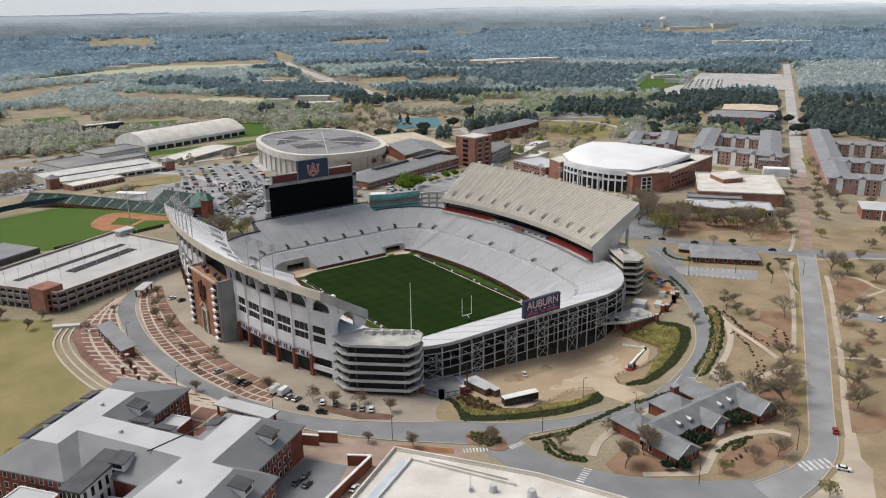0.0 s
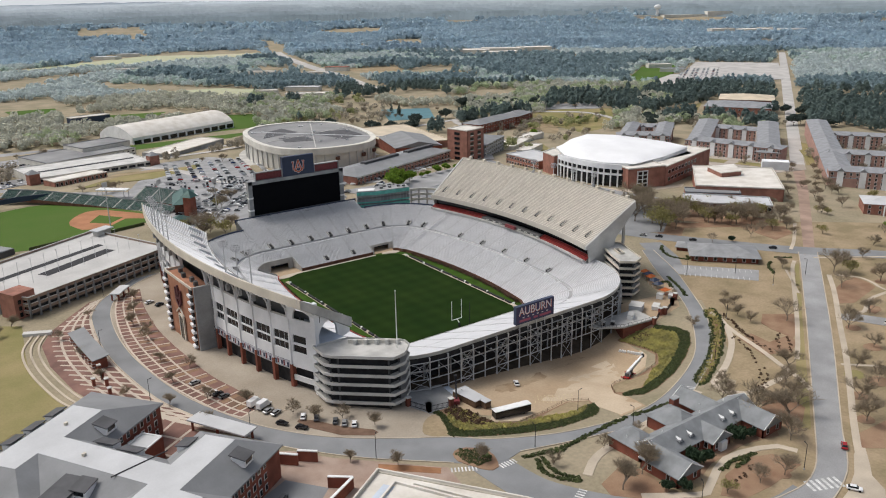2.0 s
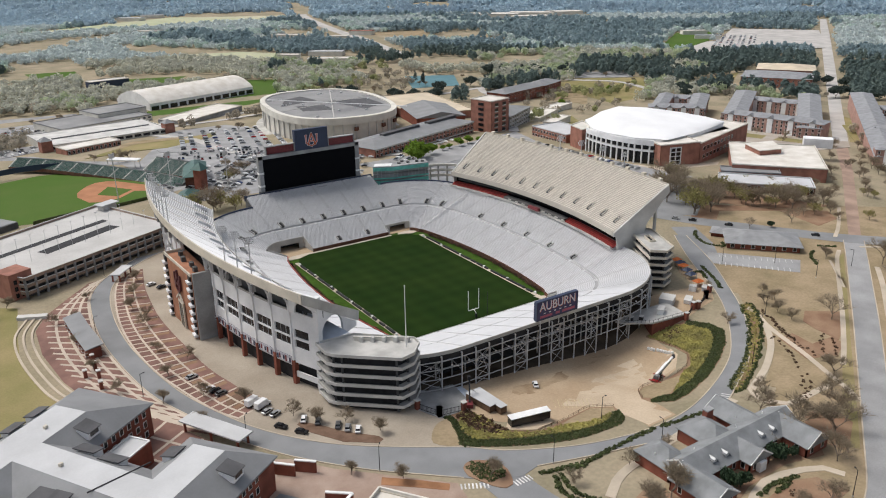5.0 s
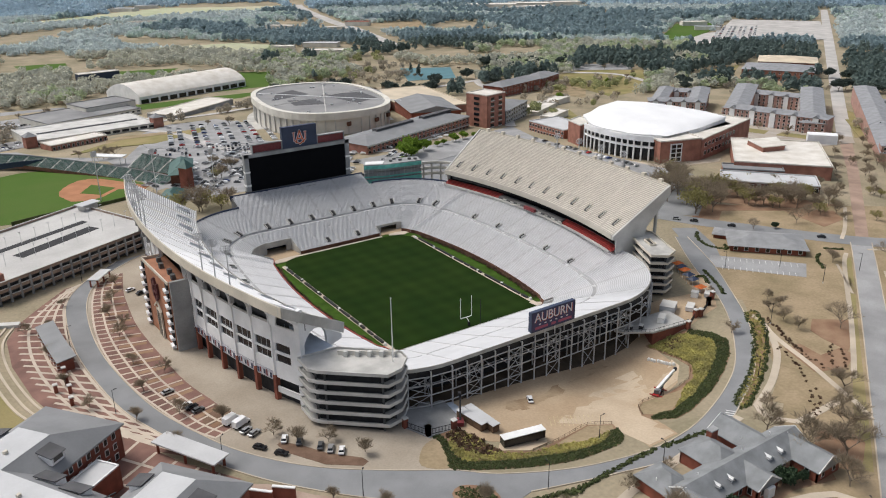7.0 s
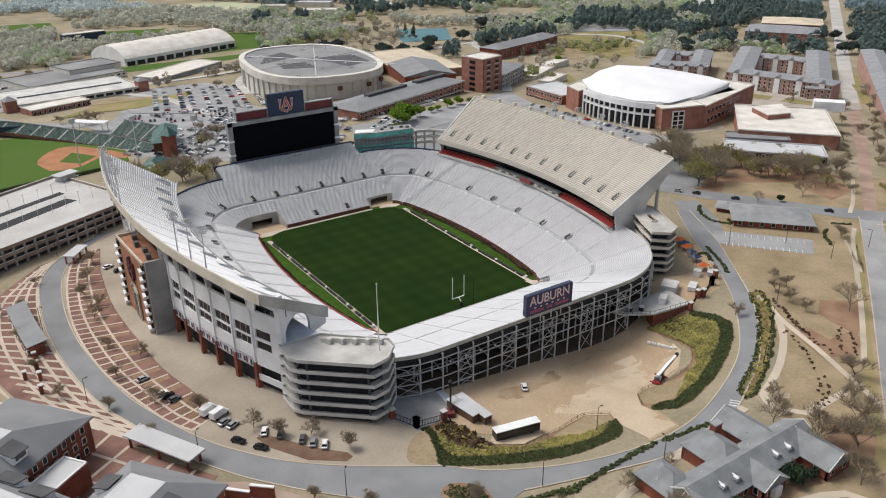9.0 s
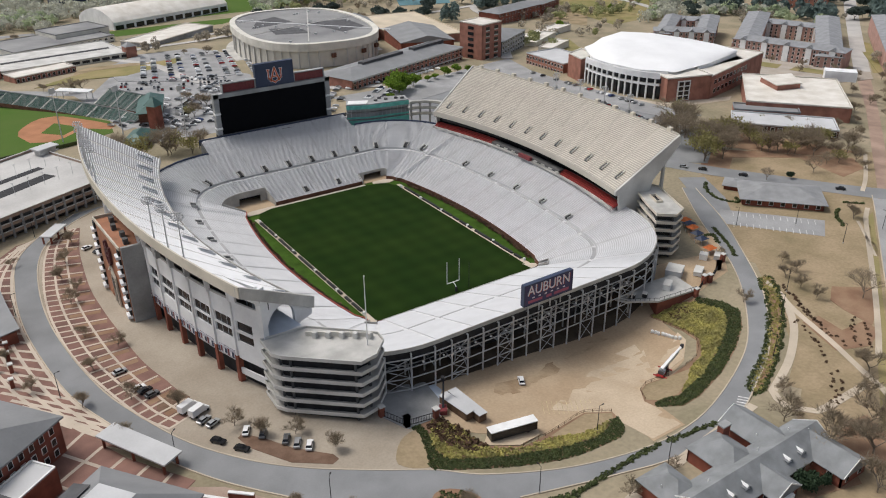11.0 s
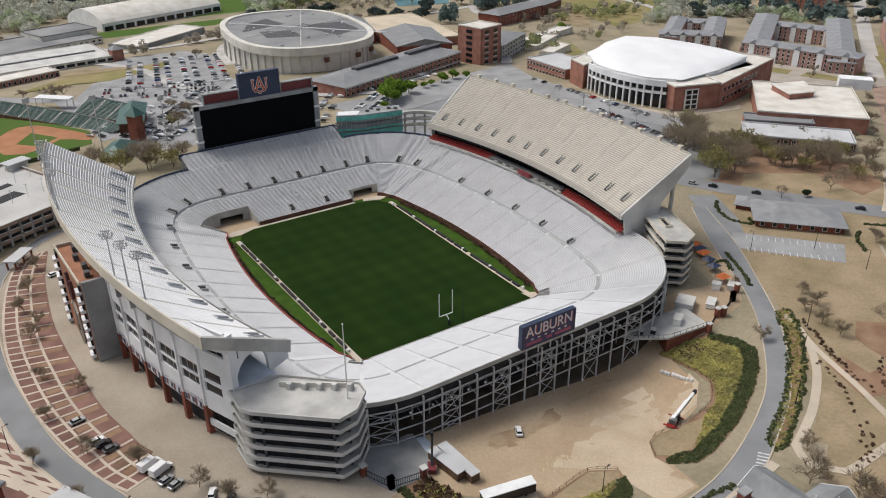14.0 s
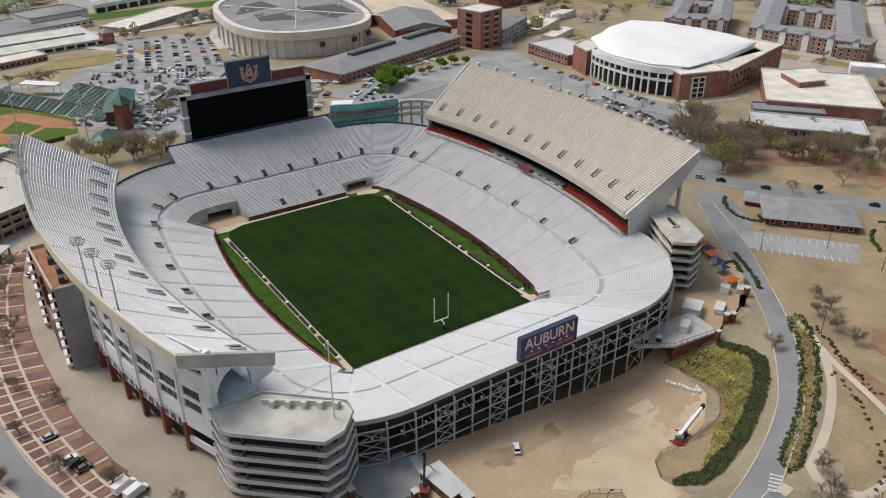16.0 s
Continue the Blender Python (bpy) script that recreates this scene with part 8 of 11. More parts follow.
part("concrete_band", bm, CONCRETE_LIGHT, D1)
TT, p, g, z1 = building("brick_tower_block", "square brick tower block with white flat roof", (229, 235), (252, 240), 24, 29.0, BRICK_PALE, ROOF_WHITE, 0, 0)
for k in range(6):
    for u in (0.28, 0.72):
        a = Vector(p[0]).lerp(Vector(p[1]), u)
        bm = bmesh.new()
        add_box(bm, (a.x, a.y - 0.1, g + 3.2 + 4.5 * k), (4.2, 0.4, 2.4), 12)
        w_ = part("window", bm, GLASS_DARK, TT)
        bm = bmesh.new()
        add_box(bm, (a.x, a.y - 0.2, g + 1.6 + 4.5 * k), (4.6, 0.5, 0.8), 12)
        part("sill", bm, CONCRETE_LIGHT, w_)
    a = Vector(p[3]).lerp(Vector(p[0]), 0.5)
    bm = bmesh.new()
    add_box(bm, (a.x - 0.1, a.y, g + 3.2 + 4.5 * k), (0.4, 6.0, 2.4), 12)
    part("window", bm, GLASS_DARK, TT)
building("laboratory_wing", "grey roofed wing beside the tower block", (253, 240), (300, 268), 30, 15, CONCRETE_GREY, ROOF_GREY, 4, 9, "hip", 3, 0, w=2.6)
building("field_house", "wide hall with tan roof behind the coliseum", (212, 332), (274, 322), 118, 13.5, BRICK_PALE, ROOF_TAN, 0, 0)
building("gabled_hall", "brick hall with grey gabled roof", (196, 304), (240, 290), 66, 12, BRICK, ROOF_GREY, 0, 0, "gable", 5)
building("gabled_hall", "brick hall with grey gabled roof", (190, 380), (214, 372), 60, 14, BRICK, ROOF_GREY, 0, 0, "gable", 5)
building("classroom_block", "long brick classroom block with grey hipped roof", (366, 390), (440, 411), 26, 14, BRICK, ROOF_GREY, 3, 14, "hip", 4, 5)
building("classroom_block", "long brick classroom block with grey hipped roof", (444, 414), (486, 432), 26, 14, BRICK, ROOF_GREY, 3, 8, "hip", 4, 5)
for p0, p1, d_, lb in (((308, 262), (352, 286), 12, "low white canopy roofs by the pool"), ((330, 292), (400, 318), 14, "low white canopy roofs by the pool"), ((296, 228), (330, 244), 12, "low white canopy roofs by the pool")):
    building("canopy_building", lb, p0, p1, d_, 6, CREAM, ROOF_WHITE, 0, 0)
drape("pool", [(351, 318), (393, 336), (380, 310), (362, 300)], WATER, 0.3, "turquoise pool beside white roofs", "pool")

# --- white roofed arena with colonnade
ARE = thing("arena", "arena with white domed roof and curved colonnade", "arena")
gz = ground_z(260, 110)
curve = [(243.5, 132), (241, 124), (239.5, 112), (240, 96), (243.5, 82), (250, 70)]
cv = spline(curve, 2.4)
back = [(340, 74), (352, 110), (340, 160), (300, 170), (264, 156)]
bm = bmesh.new()
add_prism(bm, [(x + 3.5, y + 0.6) for x, y in cv] + back, gz - 1, gz + 15)
part("hall_body", bm, CREAM, ARE)
for i in range(0, len(cv) - 1):
    a, b = Vector(cv[i]), Vector(cv[i + 1])
    d = (b - a).normalized()
    bm = bmesh.new()
    beam(bm, (a.x, a.y, gz + 16.4), (b.x + d.x * 0.1, b.y + d.y * 0.1, gz + 16.4), 1.2, 3.8)
    part("cornice", bm, WHITE_WALL, ARE)
    bm = bmesh.new()
    beam(bm, (a.x, a.y, gz + 10.4), (b.x, b.y, gz + 10.4), 0.9, 1.2)
    part("band", bm, WHITE_WALL, ARE)
    if i % 2 == 0:
        bm = bmesh.new()
        beam(bm, (a.x, a.y, gz - 1), (a.x, a.y, gz + 15), 0.9)
        part("column", bm, WHITE_PAINT, ARE)
    c = a.lerp(b, 0.5)
    for z, hh in ((4.9, 8.6), (12.7, 3.4)):
        bm = bmesh.new()
        beam(bm, (a.x + 2.6, a.y + 0.4, gz + z), (b.x + 2.6, b.y + 0.4, gz + z), 0.3, hh)
        part("glazing", bm, GLASS_DARK, ARE)
pts = [(244.5, 128), (242, 112), (247, 84), (258, 70), (300, 70), (343, 80), (352, 110), (342, 160), (304, 172), (264, 158)]
ctr = Vector((300, 122))
# the vaulted roof: front eave, crest and back eave run together at the pointed end
eave = [(256, 144, 17.6), (248, 130, 17.6), (244.5, 112, 17.6), (248, 86, 17.6), (262, 68, 17.6), (300, 71.5, 17.8), (342, 81, 18.2)]
crest = [(257, 147, 18.0), (280, 153, 21.8), (298, 155, 23.4), (309, 139, 23.0), (317, 119, 22.0), (328, 98, 20.4), (342, 81.2, 18.4)]
rear = [(259, 150, 17.6), (290, 166, 18.0), (318, 170, 18.0), (336, 154, 18.0), (346, 126, 18.0), (349, 102, 18.0), (342.4, 81.4, 18.3)]


def along3(line, s):
    i = min(int(s * (len(line) - 1)), len(line) - 2)
    return Vector(line[i]).lerp(Vector(line[i + 1]), s * (len(line) - 1) - i)


bm = bmesh.new()
grid = []
for i in range(31):
    a, c, b = (along3(line, i / 30) for line in (eave, crest, rear))
    row = []
    for j in range(17):
        u = j / 16
        q = a.lerp(c, u * 2) if u <= 0.5 else c.lerp(b, u * 2 - 1)
        h = math.sin(math.pi * u) ** 0.62
        row.append(bm.verts.new((q.x, q.y, gz + a.z + (c.z - a.z) * h + 0.9 * min(1.0, 6 * min(u, 1 - u)))))
    grid.append(row)
for r0, r1 in zip(grid, grid[1:]):
    for j in range(16):
        bm.faces.new((r0[j], r1[j], r1[j + 1], r0[j + 1]))
bmesh.ops.remove_doubles(bm, verts=bm.verts[:], dist=0.05)
roof_ob = part("vaulted_roof", bm, ARENA_ROOF, ARE)
for f in roof_ob.data.polygons:
    f.use_smooth = True
bm = bmesh.new()
add_prism(bm, [tuple(ctr + (Vector(q) - ctr) * 0.97) for q in pts], gz + 12, gz + 17.9)
part("roof_drum", bm, WHITE_WALL, ARE)
for p0, p1, d_, h, nw in (((250, 63), (281, 53.5), 26, 16, 0), ((281, 53.5), (367, 77), 34, 15.0, 0)):
    poly = corners(p0, p1, d_)
    walls_part(ARE, poly, gz - 1, gz + h, BRICK_PALE, "brick_wing")
    roof_flat(ARE, poly, gz + h, ROOF_WHITE, 0.8, ROOF_WHITE)
windows_on(ARE, (285, 54.6), (340, 69.6), gz, 2, 6.0, 9, 3.6, 2.6, 3.0)
bm = bmesh.new()
beam(bm, (257, 60.6, gz + 7.5), (266, 57.9, gz + 7.5), 0.7, 13.0)
big = part("tall_window", bm, WHITE_PAINT, ARE)
for k in range(4):
    for u in (0.27, 0.73):
        q = Vector((257, 60.6)).lerp(Vector((266, 57.9)), u)
        bm = bmesh.new()
        add_box(bm, (q.x - 0.1, q.y - 0.25, gz + 2.8 + 3.1 * k), (3.2, 0.5, 2.4), -16)
        part("pane", bm, GLASS_DARK, big)
poly = [(241.5, 135), (259, 141), (265, 160), (247, 154)]
walls_part(ARE, poly, gz - 1, gz + 16, BRICK_PALE, "brick_wing")
roof_flat(ARE, poly, gz + 16, CREAM, 0.8)
building("brick_wing_building", "low brick wing with grey roof beside the arena", (251, 206), (250, 162), 30, 9, BRICK_PALE, ROOF_LIGHT, 2, 12, w=2.0)

# --- gym and long low building
GYM, p, g, z1 = building("gymnasium", "brick gymnasium with broad white flat roof", (271, 18), (309, -28.5), 70, 11.5, BRICK_PALE, ROOF_WHITE, 0, 0)
bm = bmesh.new()
add_prism(bm, [(307, 22), (324, 17), (339, 35), (317, 42)], z1, z1 + 3.2)
up = part("upper_box", bm, BRICK_PALE, GYM)
bm = bmesh.new()
add_prism(bm, [(306, 22), (324, 16), (340, 35), (317, 43)], z1 + 3.2, z1 + 3.8)
part("upper_roof", bm, ROOF_WHITE, up)
bm = bmesh.new()
add_prism(bm, [(362, 24), (374, 8), (382, 14), (370, 30)], z1 - 2, z1 + 4.5)
part("white_stair_block", bm, WHITE_WALL, GYM)
building("arcade_building", "long low building with pale metal roof and columns", (236, 1), (272, -43.5), 24, 5.5, BRICK_DARK, ROOF_LIGHT, 1, 14, w=2.2, wh=2.8)


building("link_wing", "low grey roofed wing between gym and arcade", (257.5, 16), (282.5, -12), 14, 6.2, BRICK_PALE, ROOF_GREY, 0, 0)


# --- dormitories
def window_rows(parent, p0, p1, z0, floors, storey, bays, w, h, first):
    """Far rows of windows on one face, joined: pale frames with dark panes."""
    p0, p1 = Vector(p0), Vector(p1)
    d = (p1 - p0).normalized()
    n = Vector((d.y, -d.x))
    for name, grow, out, mat in (("window_frames", 0.2, 0.06, WHITE_PAINT), ("window_panes", 0.0, 0.1, GLASS_DARK)):
        vs, fs = [], []
        for f in range(floors):
            for b in range(bays):
                c = p0.lerp(p1, (b + 0.5) / bays)
                z = z0 + first + storey * f
                o = len(vs)
                for q in (0.0, out):
                    for su, sz in ((-1, -1), (1, -1), (1, 1), (-1, 1)):
                        e = c + d * su * (w / 2 + grow) + n * q
                        vs.append((e.x, e.y, z + h / 2 + sz * (h / 2 + grow)))
                fs += [(o + 4, o + 5, o + 6, o + 7), (o, o + 1, o + 5, o + 4), (o + 1, o + 2, o + 6, o + 5), (o + 2, o + 3, o + 7, o + 6), (o + 3, o, o + 4, o + 7)]
        raw(name, vs, fs, mat, parent, "", "stuff")


def dorm(name, label, bars):
    t = thing(name, label, "dormitory", "dormitories")
    for p0, p1, d_, bays, gables in bars:
        poly = corners(p0, p1, d_)
        g = sum(ground_z(*q) for q in poly) / 4
        walls_part(t, poly, g - 3, g + 13.6, BRICK_DORM)
        roof_hip(t, poly, g + 13.6, 2.8, ROOF_SHINGLE_PALE, 0.8)
        if not bays:
            ring = poly if d_ > 0 else poly[::-1]
            for e0, e1 in zip(ring, ring[1:] + ring[:1]):
                window_rows(t, e0, e1, g, 4, 3.2, max(3, int((Vector(e1) - Vector(e0)).length / 4.5)), 1.5, 1.9, 0.9)
        else:
            windows_on(t, poly[0], poly[1], g, 4, 3.2, bays, 1.5, 1.9, 0.9)
            for k in range(gables):
                a = Vector(p0).lerp(Vector(p1), (k + 0.5) / gables)
                d = (Vector(p1) - Vector(p0)).normalized()
                ang = math.degrees(math.atan2(d.y, d.x))
                m = Matrix.Translation((a.x, a.y, g)) @ Matrix.Rotation(radians(ang), 4, "Z")
                bm = bmesh.new()
                add_box(bm, (0, 0.2, 6.5), (4.6, 2.2, 14.4), 0, m)
                b = part("white_bay", bm, WHITE_WALL, t)
                bm = bmesh.new()
                vs = [bm.verts.new(m @ Vector(q)) for q in ((-2.9, -1.2, 13.7), (2.9, -1.2, 13.7), (0, -1.2, 16.2), (-2.9, 5, 13.7), (2.9, 5, 13.7), (0, 5, 16.2))]
                for f in ((0, 1, 2), (0, 3, 5, 2), (1, 4, 5, 2)):
                    bm.faces.new([vs[i] for i in f])
                part("bay_roof", bm, ROOF_SHINGLE_PALE, b)
    return t


dorm("dormitory", "brick courtyard dormitory with grey hipped roofs", [((432, 152), (456, 66), 20, 22, 5), ((456, 66), (610, 166), 20, 0, 0), ((432, 152), (566, 236), -20, 0, 0), ((536, 216), (560, 148), 20, 16, 5)])
dorm("dormitory", "brick courtyard dormitory with grey hipped roofs", [((404, 214), (440, 178), 18, 12, 4), ((440, 178), (520, 236), 16, 0, 0), ((470, 262), (502, 222), 18, 12, 4), ((404, 214), (480, 268), -14, 0, 0)])
dorm("dormitory", "brick courtyard dormitory with grey hipped roofs", [((394, -14), (438, -80), 18, 18, 5), ((394, -14), (640, 150), -20, 0, 0), ((476, 41), (518, -25), 18, 18, 5), ((588, 115), (630, 49), 18, 18, 5)])
building("far_dormitory", "far grey roofed residence with pale gables", (700, 330), (742, 258), 60, 12, BRICK_PALE, ROOF_SHINGLE_PALE, 2, 14, "hip", 5)
building("far_dormitory", "far grey roofed residence with pale gables", (760, 350), (800, 290), 60, 14, BRICK_PALE, ROOF_TAN, 0, 0, "hip", 5)
MAN = thing("columned_house", "pale roofed house with white columns", "house")
poly = corners((324, -78), (346, -110), 24)
walls_part(MAN, poly, 0, 9, BRICK_PALE)
roof_hip(MAN, poly, 9, 3, ROOF_LIGHT)
windows_on(MAN, poly[0], poly[1], 1.5, 2, 3.4, 6, 1.4, 2.0, 1.0)
for k in range(5):
    q = Vector(poly[0]).lerp(Vector(poly[1]), 0.3 + 0.1 * k) + Vector((-2.5, -1.8))
    bm = bmesh.new()
    beam(bm, (q.x, q.y, 0), (q.x, q.y, 9), 0.7)
    part("column", bm, WHITE_PAINT, MAN)

# --- lodge
LOD = thing("lodge", "low brick lodge with grey hipped roof", "lodge")
poly = corners((149.5, -72.5), (173, -98.5), 22)
walls_part(LOD, poly, 3.5, 7.8, BRICK)
roof_hip(LOD, poly, 7.8, 3.4, ROOF_SLATE, 1.4)
windows_on(LOD, poly[0], poly[1], 4.4, 1, 3, 7, 1.6, 1.8, 0.9)
poly = corners((158, -55.5), (162, -62), 10)
walls_part(LOD, poly, 3.5, 6.8, BRICK)
roof_hip(LOD, poly, 6.8, 1.6, ROOF_SLATE, 1.0)

# --- scattered far buildings
rb = random.Random(21)
far_blocks_a = ((487, 1290, 60, 20, 7, ROOF_WHITE), (291, 1569, 80, 16, 8, ROOF_WHITE), (383, 869, 70, 22, 7, ROOF_WHITE), (1123, 1422, 150, 60, 10, ROOF_WHITE), (1237, 1391, 120, 50, 10, ROOF_WHITE), (1330, 1353, 90, 50, 10, ROOF_WHITE), (1180, 1320, 90, 40, 8, ROOF_WHITE), (2860, 2010, 250, 80, 18, ROOF_WHITE), (2950, 1930, 110, 70, 26, ROOF_WHITE), (2725, 2165, 90, 60, 14, ROOF_WHITE), (2420, 2330, 110, 50, 12, ROOF_WHITE), (2300, 2400, 60, 40, 12, ROOF_LIGHT), (2425, 1389, 110, 60, 14, ROOF_WHITE), (2500, 1300, 90, 50, 14, ROOF_LIGHT), (2380, 1500, 90, 40, 14, ROOF_WHITE), (2560, 1440, 60, 40, 12, ROOF_WHITE), (640, 1240, 50, 24, 9, BRICK_PALE), (700, 1290, 44, 22, 8, ROOF_LIGHT), (560, 1180, 40, 20, 8, ROOF_WHITE), (430, 1230, 30, 18, 7, ROOF_TAN),)
far_blocks_b = ((470, 1180, 30, 18, 7, ROOF_LIGHT), (1170, 790, 50, 22, 8, ROOF_WHITE), (1120, 720, 46, 18, 7, ROOF_LIGHT), (420, 960, 60, 24, 7, ROOF_LIGHT), (350, 960, 40, 18, 7, ROOF_WHITE), (340, 2000, 70, 30, 8, ROOF_LIGHT), (420, 2060, 60, 30, 8, ROOF_LIGHT), (3170, 2760, 160, 60, 18, ROOF_WHITE),)
for x, y, w, d_, h, mat in far_blocks_a + far_blocks_b:
    a = rb.uniform(-50, -20)
    d = Vector((math.cos(radians(a)), math.sin(radians(a)))) * w / 2
    building("far_building", "far low building with pale roof among trees", (x - d.x, y - d.y), (x + d.x, y + d.y), d_, h, CREAM, mat, 0, 0, group="far buildings")
WT = thing("water_tower", "white water tower on the horizon", "water tower")
bm = bmesh.new()
bmesh.ops.create_cone(bm, cap_ends=True, segments=16, radius1=6.5, radius2=5.5, depth=76, matrix=Matrix.Translation((2790, 2150, 22)))
part("stem", bm, WHITE_PAINT, WT)
bm = bmesh.new()
bmesh.ops.create_uvsphere(bm, u_segments=20, v_segments=10, radius=16, matrix=Matrix.Translation((2790, 2150, 60)) @ Matrix.Diagonal((1, 1, 0.7, 1)))
part("tank", bm, WHITE_PAINT, WT)


# ---------------------------------------------------------------- vegetation
def leaf_tree(name, seed, h, r, leaf, label, density=1.0, lean=0.0, trunk_mat=None, twiggy=False, size=1.0):
    """A tree at the origin: tapered trunk, limbs that fork, and a crown of many small leaves or fine twigs."""
    rnd = random.Random(seed)
    t = thing(name, label, "tree")
    bm = bmesh.new()
    tips = []

    def limb(a, d, length, rad, depth):
        b = a + d * length
        q = d.to_track_quat("Z", "Y").to_matrix().to_4x4()
        n = 6 if depth < 2 else 4
        bmesh.ops.create_cone(bm, cap_ends=False, segments=n, radius1=rad, radius2=rad * 0.68, depth=length, matrix=Matrix.Translation((a + b) / 2) @ q)
        if depth >= (4 if twiggy else 3):
            tips.append((b, d))
            return
        if depth >= 2:
            tips.append((a.lerp(b, 0.7), d))
        for i in range(rnd.choice((3, 4)) if depth else 5):
            ang = rnd.uniform(0, 2 * math.pi)
            side = Vector((math.cos(ang), math.sin(ang), 0))
            nd = (d * rnd.uniform(0.55, 0.9) + side * rnd.uniform(0.45, 0.85) + Vector((0, 0, 0.12))).normalized()
            limb(a.lerp(b, rnd.uniform(0.65, 1.0)), nd, length * (rnd.uniform(0.95, 1.3) if depth == 0 else rnd.uniform(0.62, 0.86)), rad * 0.55, depth + 1)

    limb(Vector((0, 0, -0.3)), Vector((lean, 0, 1)).normalized(), h * 0.2, max(0.1, h * 0.016), 0)
    part("trunk", bm, trunk_mat or BARK, t)
    lv, lf = [], []
    for p, d in tips:
        for i in range(max(1, int((10 if twiggy else 16) * density))):
            if twiggy:
                e = (d + Vector((rnd.uniform(-1, 1), rnd.uniform(-1, 1), rnd.uniform(-0.5, 0.9)))).normalized()
                a = p - d * rnd.uniform(0, 0.6)
                b = a + e * rnd.uniform(0.6, 1.6) * h / 9
                s = e.cross(Vector((rnd.uniform(-1, 1), rnd.uniform(-1, 1), rnd.uniform(-1, 1)))).normalized() * 0.03 * size * (h / 9)
                o = len(lv)
                lv += [tuple(a - s), tuple(a + s), tuple(b)]
                lf.append((o, o + 1, o + 2))
            else:
                c = p + Vector((rnd.gauss(0, 1), rnd.gauss(0, 1), rnd.gauss(0, 0.8))) * h * 0.055
                n1 = Vector((rnd.uniform(-1, 1), rnd.uniform(-1, 1), rnd.uniform(-0.4, 1))).normalized()
                s1 = n1.orthogonal().normalized() * rnd.uniform(0.18, 0.38) * size * (h / 9)
                s2 = n1.cross(s1) * rnd.uniform(0.7, 1.1)
                o = len(lv)
                lv += [tuple(c - s1 - s2), tuple(c + s1 - s2), tuple(c + s1 + s2), tuple(c - s1 + s2)]
                lf.append((o, o + 1, o + 2, o + 3))
    raw("crown", lv, lf, leaf, t)
    return t


def plant(proto, spots, seed, smin=0.85, smax=1.2, dz=0.0):
    """Copies of a tree at plan spots on the ground; the first spot takes the tree itself."""
    rnd = random.Random(seed)
    spots = [q for q in spots if not inside(q[0], q[1], AVENUE)]
    for i, q in enumerate(spots):
        s = rnd.uniform(smin, smax) * (q[2] if len(q) > 2 else 1.0)
        m = Matrix.Translation((q[0], q[1], ground_z(q[0], q[1]) + dz)) @ Matrix.Rotation(rnd.uniform(0, 6.28), 4, "Z")
        ob = proto if i == 0 else copy_thing(proto, m)
        ob.matrix_basis = m @ Matrix.Diagonal((s, s, s, 1))


bare_a = leaf_tree("bare_tree", 1, 9, 4, BUD_TWIG, "small bare spring tree with fine brown twigs", 0.5, 0, None, True, 1.3)
bare_b = leaf_tree("bare_tree", 2, 8, 4, BUD_TWIG, "small bare spring tree with fine brown twigs", 0.5, 0.1, None, True, 1.3)
plant(bare_a, [(-81, -115), (-96, -98), (-112, -75), (-66, -155, 1.2), (-128, -40, 0.9), (-124, 30, 0.9), (-114, 62, 0.9), (-150, -20, 0.8), (-148, 30, 0.8), (-152, 8, 0.8), (-135, -58, 0.8), (-128, -78, 0.8), (-100, -131, 0.8), (-88, -141, 0.8), (-30, -192, 1.6), (-41, -194, 1.5), (-170, 62), (-178, 52), (-186, 74)], 3)
bare_spots_a = [(-88, -104), (-101, -91), (-126, -18), (-120, 44), (-125, 8), (-122, -62), (-118, -30), (-121, 18), (-146, -40, 0.8), (-156, 32, 0.8), (-138, 52, 0.8), (-48, -171, 0.8), (-28, -174, 0.8), (-12, -174, 0.8), (6, -176, 0.7), (100, -100, 0.6), (-190, -60, 1.0), (-200, -72, 1.0), (-215, -80, 1.1)]
bare_spots_b = [(-186, -56, 0.9), (221, -28, 1.0), (222, -36, 1.0), (231, -38, 1.1), (240, -42, 1.0), (252, -45, 1.0), (260, -49, 1.0), (270, -52, 1.0), (271, -14, 1.0), (295, -30, 1.0), (278, -23, 1.0), (228, -127, 1.2), (240, -79, 1.0), (-62.8, 329, 1.6), (-12.6, 209.2, 2.0), (-52.8, 335, 1.4), (-76.7, 347, 1.3), (-46, 146, 1.6), (-34, 150, 1.5), (256, -119, 1.0), (287, -110, 1.0)]
bare_spots_c = [(15, -192, 1.2), (424, 136, 1.1), (430, 112, 1.1), (437, 88, 1.1), (446, 66, 1.1), (404, 108, 1.0), (415, 76, 1.0), (288, -46, 1.2), (312, -31, 1.1), (336, -16, 1.2), (384, 14, 1.1), (408, 29, 1.1), (300, -62, 1.3), (326, -46, 1.2), (350, -31, 1.2), (374, -16, 1.3), (398, -1, 1.2), (370, -36, 1.4), (340, 215, 1.3), (366, 196, 1.2), (310, 250, 1.3)]
